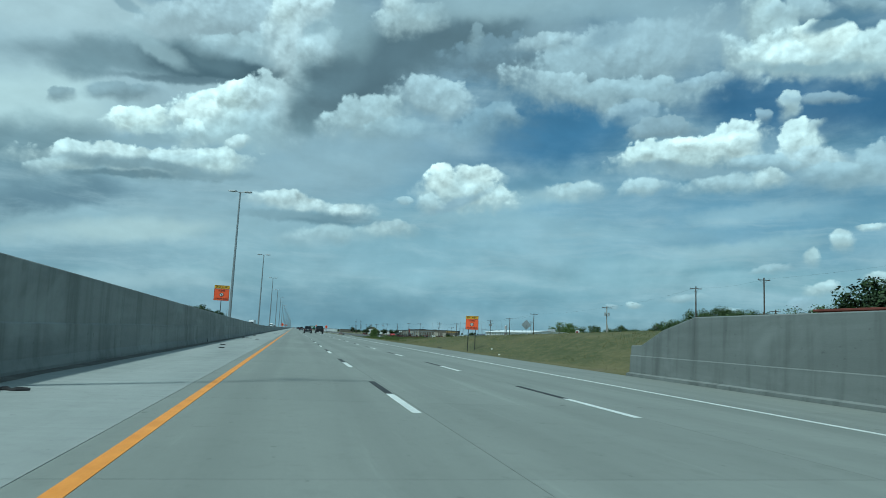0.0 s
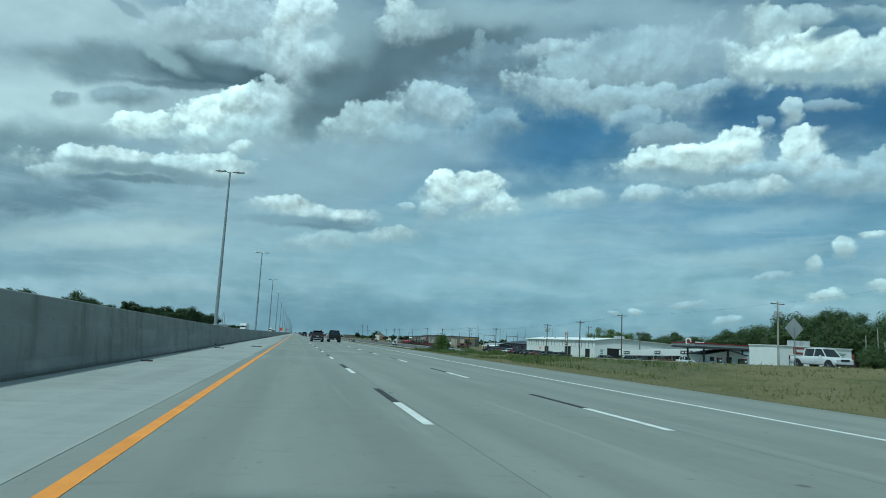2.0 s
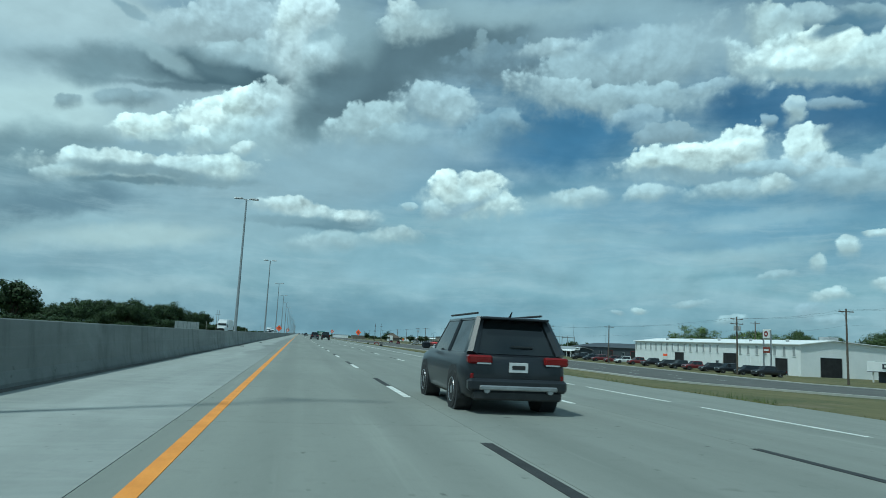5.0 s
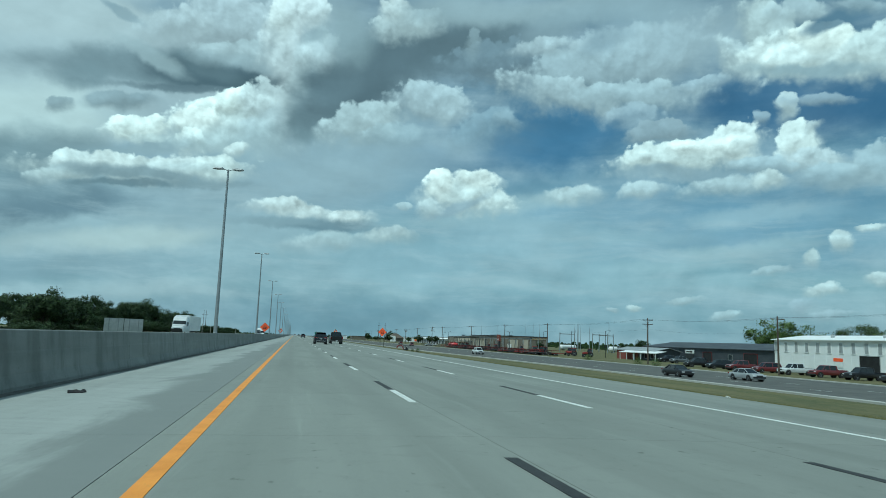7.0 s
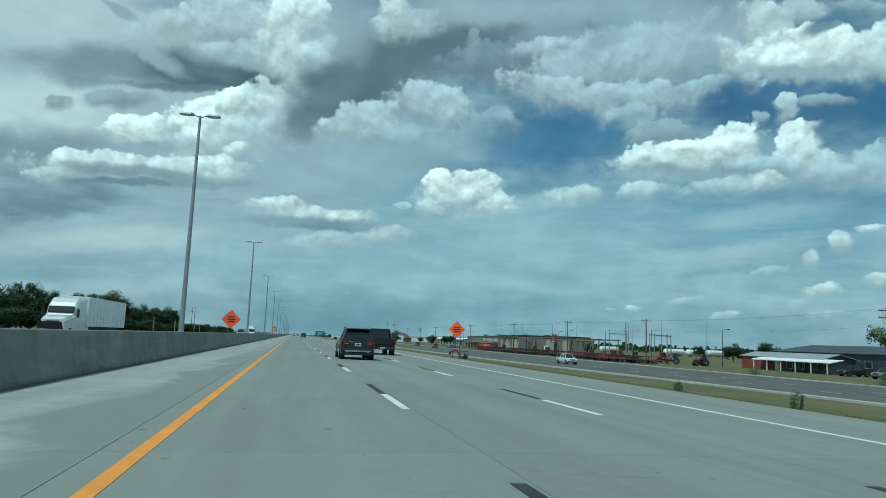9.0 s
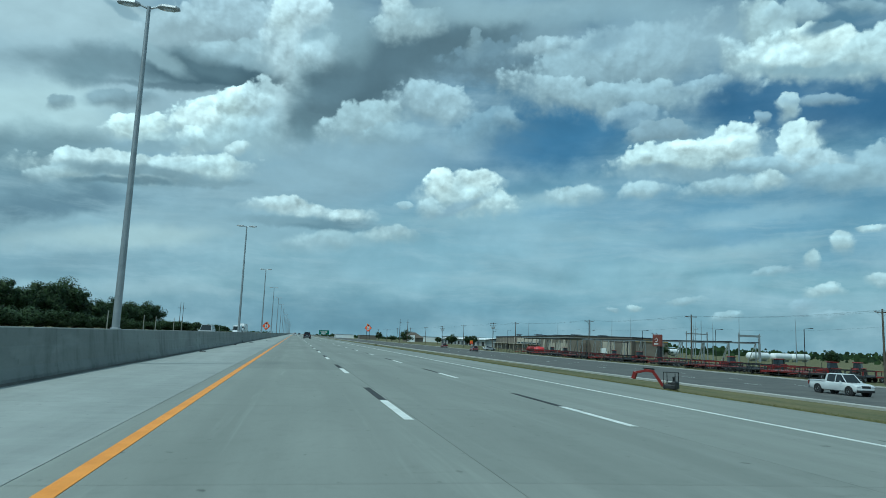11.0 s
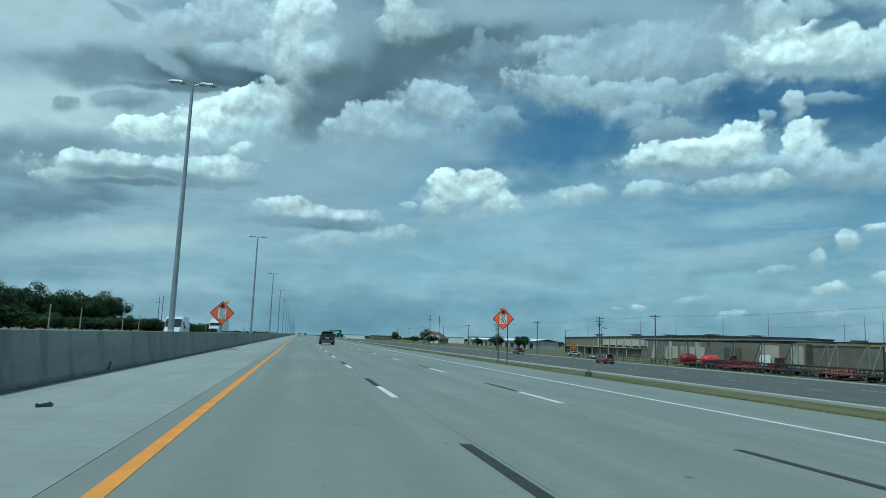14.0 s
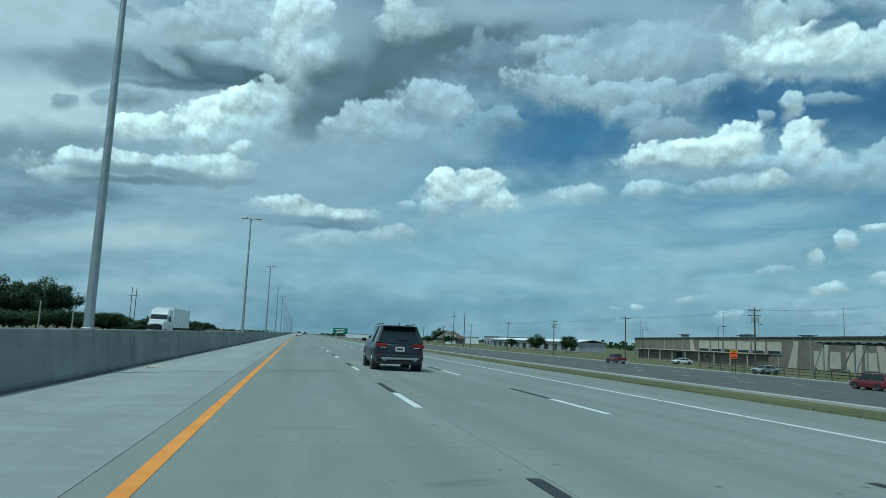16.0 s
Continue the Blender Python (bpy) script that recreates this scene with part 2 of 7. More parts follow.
# small heaps
heap(14.0, 12.4, 4.0, 1.5, -5, (0.620, 0.712, 0.691), 1.00, 0.30)
heap(11.8, 13.3, 1.4, 1.3, 2, (0.787, 0.870, 0.819), 1.00, 0.30)
heap(15.0, 13.8, 2.3, 0.8, -3, (0.787, 0.870, 0.819), 0.95, 0.35)
wash(13.1, 11.1, 2.9, 0.5, 23, (0.316, 0.411, 0.461), 0.85, 0.50)
heap(10.9, 11.2, 1.1, 0.8, 2, (0.541, 0.633, 0.629), 0.80, 0.40)
heap(-0.7, 10.4, 3.7, 0.7, -1, (0.613, 0.690, 0.670), 0.97, 0.35)
heap(4.1, 10.3, 1.9, 0.8, 8, (0.642, 0.719, 0.698), 0.97, 0.35)
wash(1.5, 9.3, 4.6, 0.5, -3, (0.179, 0.254, 0.292), 0.90, 0.50)
wash(-1.6, 9.5, 3.3, 0.4, 0, (0.278, 0.364, 0.397), 0.70, 0.50)
heap(8.4, 11.3, 0.7, 0.3, 3, (0.488, 0.585, 0.595), 0.70, 0.40)
heap(3.2, 8.1, 4.3, 0.7, 8, (0.488, 0.578, 0.576), 0.60, 0.60)
heap(7.5, 8.8, 2.3, 0.6, -1, (0.584, 0.661, 0.635), 0.60, 0.50)
heap(23.0, 12.6, 2.4, 0.6, 5, (0.528, 0.619, 0.615), 0.80, 0.50)
heap(43.2, 8.2, 0.8, 0.8, 20, (0.555, 0.647, 0.635), 0.90, 0.35)
heap(41.2, 7.1, 0.6, 0.7, -2, (0.555, 0.647, 0.629), 0.80, 0.40)
heap(45.1, 9.3, 0.8, 0.3, -4, (0.555, 0.647, 0.635), 0.90, 0.40)
heap(42.1, 4.6, 1.3, 0.4, 4, (0.528, 0.619, 0.609), 0.90, 0.40)
heap(32.1, 3.9, 1.5, 0.3, 9, (0.414, 0.515, 0.532), 0.80, 0.40)
heap(28.1, 3.2, 0.7, 0.3, 1, (0.501, 0.598, 0.595), 0.90, 0.40)
heap(35.1, 2.8, 1.1, 0.4, 1, (0.414, 0.515, 0.532), 0.80, 0.40)
heap(38.5, 6.2, 1.3, 0.3, 4, (0.426, 0.527, 0.544), 0.70, 0.50)
heap(40.5, 3.4, 0.9, 0.6, 33, (0.358, 0.455, 0.496), 0.70, 0.50)
heap(42.7, 3.0, 1.4, 0.3, 6, (0.380, 0.478, 0.508), 0.70, 0.50)
heap(45.5, 5.5, 0.7, 0.4, -1, (0.555, 0.647, 0.635), 0.80, 0.40)
heap(26.3, 3.0, 0.5, 0.2, 1, (0.438, 0.533, 0.551), 0.70, 0.40)

w = Net(wt)
way = w.node("ShaderNodeTexCoord").outputs["Generated"]
xyz = w.node("ShaderNodeSeparateXYZ", (way,)).outputs
to_deg = 57.29578
az = w.math("MULTIPLY", w.math("ARCTAN2", xyz[0], xyz[1]), to_deg)
el = w.math("MULTIPLY", w.math("ARCSINE", xyz[2]), to_deg)
place = w.node("ShaderNodeCombineXYZ", (az, el, 0.0)).outputs[0]


def warp(vector, scale, amount, seed, detail=5.0):
    """Billows the edges: shifts places by fractal noise."""
    n = w.node("ShaderNodeTexNoise", noise_dimensions="3D")
    w.put(n.inputs["Vector"], w.vec("ADD", vector, (seed, seed * 0.7, seed)))
    n.inputs["Scale"].default_value, n.inputs["Detail"].default_value, n.inputs["Roughness"].default_value = scale, detail, 0.55
    off = w.vec("MULTIPLY", w.vec("SUBTRACT", n.outputs["Color"], (0.5, 0.5, 0.5)), (amount, amount * 0.8, 0))
    return w.vec("ADD", vector, off)


def fluff_at(vector):
    return w.noise(w.vec("MULTIPLY", vector, (0.10, 0.17, 0)), 1.15, 8.0, 0.54, 0.15)


def bulge(vector, scale, seed):
    n = w.node("ShaderNodeTexVoronoi", feature="SMOOTH_F1")
    w.put(n.inputs["Vector"], w.vec("ADD", w.vec("MULTIPLY", vector, (1, 1.2, 0)), (seed, seed, 0)))
    n.inputs["Scale"].default_value, n.inputs["Smoothness"].default_value = scale, 0.35
    return w.math("SUBTRACT", 0.42, n.outputs["Distance"])


def curd(vector):
    """Round bulges on bulges, as on the top of a heaped cloud."""
    big = w.math("MULTIPLY", bulge(vector, 0.42, 4.0), 0.80)
    mid = w.math("MULTIPLY", bulge(vector, 1.05, 9.0), 0.38)
    knob = w.math("MULTIPLY", bulge(vector, 2.3, 15.0), 0.26)
    fine = w.math("MULTIPLY", w.math("SUBTRACT", w.noise(vector, 0.8, 6.0, 0.50), 0.5), 1.3)
    return w.math("ADD", w.math("ADD", big, mid), w.math("ADD", knob, fine))


# the clear sky, hazy towards the horizon, with a thin streaked layer
sky = w.node("ShaderNodeTexSky", sky_type="NISHITA", sun_disc=False, sun_elevation=radians(SUN_EL), sun_rotation=radians(SUN_AZ),
             altitude=150.0, air_density=1.0, dust_density=1.5, ozone_density=1.5)
clear = w.mix(1.0, sky.outputs[0], rgb(0.056, 0.074, 0.068), "MULTIPLY")
streak = w.noise(w.vec("MULTIPLY", place, (0.045, 0.26, 0)), 1.4, 7.0, 0.58, 0.5)
fluff = fluff_at(place)
cover = w.step(w.math("ADD", w.math("MULTIPLY", streak, 0.6), w.math("MULTIPLY", fluff, 0.9)), 0.52, 1.02)
outside = w.step(w.math("ABSOLUTE", w.math("SUBTRACT", az, 12.5)), 34.0, 50.0)
cover = w.math("ADD", cover, w.math("MULTIPLY", w.step(fluff, 0.36, 0.62), w.math("MULTIPLY", outside, 0.5)), clamp=True)
col = w.mix(w.step(el, 0.0, 13.0, 0.92, 0.10), clear, rgb(0.215, 0.330, 0.385))
col = w.mix(w.math("MULTIPLY", cover, 0.60), col, rgb(0.50, 0.58, 0.60))

# the clouds, one over another
soft_at = warp(warp(place, 0.12, 3.2, 3.0), 0.55, 1.2, 7.0)
heap_at = warp(warp(place, 0.22, 1.9, 29.0), 0.9, 0.9, 31.0, 7.0)
bent = warp(place, 0.5, 1.0, 41.0, 4.0)
small = curd(bent)
ragged = w.math("MULTIPLY_ADD", small, -0.62, -0.10)
frayed = w.math("MULTIPLY", w.math("SUBTRACT", fluff, 0.5), 1.6)
heaped = 0.0
last = 0.0
soft_xy, heap_xy = w.node("ShaderNodeSeparateXYZ", (soft_at,)).outputs, w.node("ShaderNodeSeparateXYZ", (heap_at,)).outputs
for heaped_one, az_, el_, hw, hh, lean, tint, weight, edge in CLOUDS:
    m = w.node("ShaderNodeMapping", vector_type="TEXTURE")
    xy = heap_xy if heaped_one else soft_xy
    w.put(m.inputs["Vector"], w.node("ShaderNodeCombineXYZ", (xy[0], xy[1], last)).outputs[0])   # in turn, cloud after cloud
    m.inputs["Location"].default_value = (az_, el_, 0)
    m.inputs["Rotation"].default_value = (0, 0, radians(lean))
    m.inputs["Scale"].default_value = (hw, hh, 1e6)
    r = w.math("ADD", w.vec("LENGTH", m.outputs[0]), ragged if heaped_one else frayed)
    paint_ = rgb(*tint)
    if heaped_one:
        # crisp and bright on top, soft and greyer at the foot
        height = w.math("ADD", w.node("ShaderNodeSeparateXYZ", (m.outputs[0],)).outputs[1], w.math("MULTIPLY", ragged, -0.9))
        e = w.step(height, -0.8, 0.7, edge * (1.5 if hh > 0.8 else 1.7), edge * (0.30 if hh > 0.8 else 0.50))
        a = w.node("ShaderNodeMapRange", (r, w.math("SUBTRACT", 1.0, e), w.math("ADD", 1.0, e), weight, 0.0), interpolation_type="SMOOTHSTEP").outputs[0]
        paint_ = w.mix(w.step(height, -1.0, 0.8), rgb(*[v * 0.74 for v in tint]), rgb(*[v * 1.13 for v in tint]))
    else:
        a = w.step(r, 1.0 - edge, 1.0 + edge, weight, 0.0)
    col = w.mix(a, col, paint_)
    last = a
    if heaped_one:
        heaped = last = w.math("MAXIMUM", heaped, a)
# wind-drawn streaks low down
drawn = w.noise(w.vec("MULTIPLY", warp(place, 0.2, 1.6, 57.0), (0.09, 0.62, 0)), 1.0, 8.0, 0.62, 0.3)
drawn = w.math("MULTIPLY", w.step(drawn, 0.44, 0.72), w.math("MULTIPLY", w.step(el, 15.0, 9.0), w.step(el, 0.5, 4.0)))
col = w.mix(w.math("MULTIPLY", drawn, 0.42), col, rgb(0.46, 0.545, 0.565))
# lumps lit from above the left shoulder
lumps = w.math("SUBTRACT", small, curd(w.vec("ADD", bent, (-0.30, 0.62, 0))))
broad = w.math("SUBTRACT", fluff, fluff_at(w.vec("ADD", place, (-0.8, 1.3, 0))))
pale = w.step(w.node("ShaderNodeRGBToBW", (col,)).outputs[0], 0.36, 0.72, 0.14, 0.50)
lumps = w.math("MULTIPLY", lumps, w.math("ADD", w.math("MULTIPLY", heaped, pale), 0.03))
light = w.math("ADD", 1.0, w.math("ADD", lumps, w.math("MULTIPLY", broad, 0.55)))
light = w.math("MINIMUM", w.math("MAXIMUM", light, 0.6), 1.35)
col = w.mix(1.0, col, w.node("ShaderNodeCombineColor", (light, light, light)).outputs[0], "MULTIPLY")
background = w.node("ShaderNodeBackground", (col, 1.0))
out = w.node("ShaderNodeOutputWorld")
wt.links.new(background.outputs[0], out.inputs[0])

sun = new("sun", bpy.data.lights.new("sun", "SUN"))
sun.data.energy, sun.data.angle, sun.data.color = 2.3, radians(3.0), (1.0, 0.95, 0.86)
sun.matrix_world = look((0, 0, 0), (-math.sin(radians(SUN_AZ)) * math.cos(radians(SUN_EL)), -math.cos(radians(SUN_AZ)) * math.cos(radians(SUN_EL)), -math.sin(radians(SUN_EL))))

# ---------------------------------------------------------------- materials
def surface(name, a, b, scale=1.0, rough=0.8, metal=0.0, bump=0.0, fine=14.0, spots=None, spread=0.0, rough_b=None, coat=0.0, world_space=False):
    """A two-tone surface: broad stains between a and b, fine grain, relief; spots: colour of small marks; spread: change from piece to piece."""
    m = bpy.data.materials.new(name)
    m.use_nodes = True
    n = Net(m.node_tree)
    bsdf = m.node_tree.nodes["Principled BSDF"]
    if world_space:
        co = n.node("ShaderNodeNewGeometry").outputs["Position"]
    else:
        co = n.node("ShaderNodeTexCoord").outputs["Object"]
    broad = n.noise(co, scale, 5.0, 0.6, 0.3)
    grain = n.noise(co, scale * fine, 4.0, 0.6)
    f = n.step(n.math("ADD", n.math("MULTIPLY", broad, 0.75), n.math("MULTIPLY", grain, 0.25)), 0.30, 0.70)
    col = n.mix(f, rgb(*a), rgb(*b))
    if spots:
        s = n.step(n.noise(co, scale * 5.0, 3.0, 0.7, 0.8), 0.62, 0.74)
        col = n.mix(n.math("MULTIPLY", s, 0.6), col, rgb(*spots))
    if spread:
        rnd = n.node("ShaderNodeObjectInfo").outputs["Random"]
        col = n.mix(1.0, col, n.node("ShaderNodeCombineColor", tuple([n.step(rnd, 0.0, 1.0, 1.0 - spread, 1.0 + spread, False)] * 3)).outputs[0], "MULTIPLY")
    n.put(bsdf.inputs["Base Color"], col)
    n.put(bsdf.inputs["Roughness"], rough if rough_b is None else n.step(f, 0.0, 1.0, rough, rough_b, False))
    bsdf.inputs["Metallic"].default_value = metal
    bsdf.inputs["Coat Weight"].default_value = coat
    if bump:
        b_node = n.node("ShaderNodeBump")
        b_node.inputs["Strength"].default_value, b_node.inputs["Distance"].default_value = bump, 0.02
        n.put(b_node.inputs["Height"], grain)
        n.put(bsdf.inputs["Normal"], b_node.outputs[0])
    return m


def concrete_mat(name, a, b, spread=0.05, wear=0.0, drips=0.0, brush=0.0, inner=0.0):
    """Cast concrete in world metres: blotches, fine grain; wear: tyre-polished tracks along the road; drips: rain streaks down a wall."""
    m = bpy.data.materials.new(name)
    m.use_nodes = True
    n = Net(m.node_tree)
    bsdf = m.node_tree.nodes["Principled BSDF"]
    co = n.node("ShaderNodeNewGeometry").outputs["Position"]
    long = n.noise(n.vec("MULTIPLY", co, (0.9, 0.05, 1.0)), 1.0, 6.0, 0.6, 0.5)
    blot = n.noise(n.vec("MULTIPLY", co, (0.30, 0.10, 0.6)), 1.0, 5.0, 0.65, 1.2)
    grain = n.noise(co, 22.0, 3.0, 0.65)
    f = n.math("ADD", n.math("MULTIPLY", long, 0.45), n.math("ADD", n.math("MULTIPLY", blot, 0.42), n.math("MULTIPLY", grain, 0.13)))
    col = n.mix(n.step(f, 0.33, 0.67), rgb(*a), rgb(*b))
    if brush:
        across = n.noise(n.vec("MULTIPLY", co, (0.30, 0.85, 1.0)), 1.0, 7.0, 0.70, 1.6)
        col = n.mix(n.math("MULTIPLY", n.step(across, 0.44, 0.62), brush), col, rgb(*[min(1, v * 1.22) for v in b]))
        smear = n.noise(n.vec("MULTIPLY", co, (0.5, 0.9, 1.0)), 0.55, 6.0, 0.7, 1.4)
        col = n.mix(n.math("MULTIPLY", n.step(smear, 0.56, 0.70), brush * 0.8), col, rgb(*[v * 0.66 for v in a]))
    mott = n.noise(co, 2.6, 6.0, 0.72, 0.4)
    col = n.mix(n.math("MULTIPLY", n.step(mott, 0.50, 0.72), 0.28), col, rgb(*[v * 0.74 for v in a]))
    speck = n.noise(co, 7.0, 2.0, 0.5)
    col = n.mix(n.math("MULTIPLY", n.step(speck, 0.70, 0.76), 0.55), col, rgb(*[v * 0.45 for v in a]))
    if wear:
        x = n.node("ShaderNodeSeparateXYZ", (co,)).outputs[0]
        lane = n.math("SINE", n.math("MULTIPLY", n.math("SUBTRACT", x, 0.48), 2 * math.pi / 1.83))
        tracks = n.math("MULTIPLY", n.step(lane, 0.1, 0.95), n.step(blot, 0.3, 0.7, 0.35, 1.0))
        col = n.mix(n.math("MULTIPLY", tracks, wear), col, rgb(*[v * 0.72 for v in a]))
        # rubber smudges, drips of oil, and pale scuffs along the lane
        smudge = n.noise(n.vec("MULTIPLY", co, (0.9, 3.2, 1.0)), 0.55, 4.0, 0.6, 0.8)
        col = n.mix(n.math("MULTIPLY", n.step(smudge, 0.66, 0.76), 0.45), col, rgb(*[v * 0.55 for v in a]))
        oil = n.noise(co, 3.1, 2.0, 0.5)
        col = n.mix(n.math("MULTIPLY", n.step(oil, 0.735, 0.765), 0.75), col, rgb(*[v * 0.35 for v in a]))
        scuff = n.noise(n.vec("MULTIPLY", co, (2.4, 0.10, 1.0)), 0.9, 5.0, 0.65, 0.4)
        col = n.mix(n.math("MULTIPLY", n.step(scuff, 0.58, 0.72), 0.30), col, rgb(*[min(1, v * 1.25) for v in b]))
    if inner:
        # dirt washed up to an uneven edge beside the yellow line
        x = n.node("ShaderNodeSeparateXYZ", (co,)).outputs[0]
        shore = n.noise(n.vec("MULTIPLY", co, (0.5, 0.16, 1.0)), 1.0, 6.0, 0.62, 0.6)
        edge = n.math("ADD", x, n.math("MULTIPLY", n.math("SUBTRACT", shore, 0.5), 3.6))
        y = n.node("ShaderNodeSeparateXYZ", (co,)).outputs[1]
        reach = n.math("MULTIPLY", n.step(y, 165.0, 220.0, 0.12, 1.0), n.step(y, 300.0, 350.0, 1.0, 0.25))
        col = n.mix(n.math("MULTIPLY", n.math("MULTIPLY", n.step(edge, -1.75, -1.05), inner), reach), col, rgb(*[v * 0.74 for v in a]))
    if drips:
        d = n.noise(n.vec("MULTIPLY", co, (2.2, 1.1, 0.06)), 1.0, 5.0, 0.7, 0.2)
        col = n.mix(n.math("MULTIPLY", n.step(d, 0.47, 0.68), drips), col, rgb(*[v * 0.55 for v in a]))
        e = n.noise(n.vec("MULTIPLY", co, (1.4, 0.22, 0.5)), 1.0, 4.0, 0.6, 0.6)
        col = n.mix(n.math("MULTIPLY", n.step(e, 0.52, 0.70), drips * 0.8), col, rgb(*[min(1, v * 1.25) for v in b]))
    rnd = n.node("ShaderNodeObjectInfo").outputs["Random"]
    col = n.mix(1.0, col, n.node("ShaderNodeCombineColor", tuple([n.step(rnd, 0.0, 1.0, 1.0 - spread, 1.0 + spread, False)] * 3)).outputs[0], "MULTIPLY")
    n.put(bsdf.inputs["Base Color"], col)
    bsdf.inputs["Roughness"].default_value = 0.85
    b_node = n.node("ShaderNodeBump")
    b_node.inputs["Strength"].default_value, b_node.inputs["Distance"].default_value = 0.35, 0.01
    n.put(b_node.inputs["Height"], grain)
    n.put(bsdf.inputs["Normal"], b_node.outputs[0])
    return m


def ground_mat(name):
    """Dry summer verge: straw and green patches, bare earth in places."""
    m = bpy.data.materials.new(name)
    m.use_nodes = True
    n = Net(m.node_tree)
    bsdf = m.node_tree.nodes["Principled BSDF"]
    co = n.node("ShaderNodeNewGeometry").outputs["Position"]
    patch = n.noise(n.vec("MULTIPLY", co, (0.25, 0.07, 0.3)), 1.0, 6.0, 0.62, 0.6)
    tuft = n.noise(n.vec("MULTIPLY", co, (2.5, 1.3, 1.0)), 1.0, 5.0, 0.7, 0.4)
    bare = n.noise(co, 0.11, 4.0, 0.6)
    col = n.mix(n.step(patch, 0.36, 0.64), rgb(0.066, 0.078, 0.026), rgb(0.140, 0.126, 0.052))
    col = n.mix(n.math("MULTIPLY", n.step(tuft, 0.38, 0.70), 0.6), col, rgb(0.170, 0.146, 0.066))
    col = n.mix(n.math("MULTIPLY", n.step(bare, 0.60, 0.72), 0.6), col, rgb(0.20, 0.16, 0.11))
    n.put(bsdf.inputs["Base Color"], col)
    bsdf.inputs["Roughness"].default_value = 0.95
    b_node = n.node("ShaderNodeBump")
    b_node.inputs["Strength"].default_value, b_node.inputs["Distance"].default_value = 0.8, 0.08
    n.put(b_node.inputs["Height"], tuft)
    n.put(bsdf.inputs["Normal"], b_node.outputs[0])
    return m


def leaf_mat(name, a, b):
    m = bpy.data.materials.new(name)
    m.use_nodes = True
    n = Net(m.node_tree)
    bsdf = m.node_tree.nodes["Principled BSDF"]
    rnd = n.node("ShaderNodeNewGeometry").outputs["Random Per Island"]
    co = n.node("ShaderNodeTexCoord").outputs["Object"]
    f = n.math("ADD", n.math("MULTIPLY", rnd, 0.6), n.math("MULTIPLY", n.noise(co, 0.35, 3.0), 0.4))
    n.put(bsdf.inputs["Base Color"], n.mix(n.step(f, 0.15, 0.85), rgb(*a), rgb(*b)))
    bsdf.inputs["Roughness"].default_value = 0.65
    bsdf.inputs["Specular IOR Level"].default_value = 0.3
    return m


def glass_mat(name, tint):
    m = bpy.data.materials.new(name)
    m.use_nodes = True
    bsdf = m.node_tree.nodes["Principled BSDF"]
    bsdf.inputs["Base Color"].default_value = rgb(*tint)
    bsdf.inputs["Roughness"].default_value = 0.06
    bsdf.inputs["Specular IOR Level"].default_value = 0.7
    return m


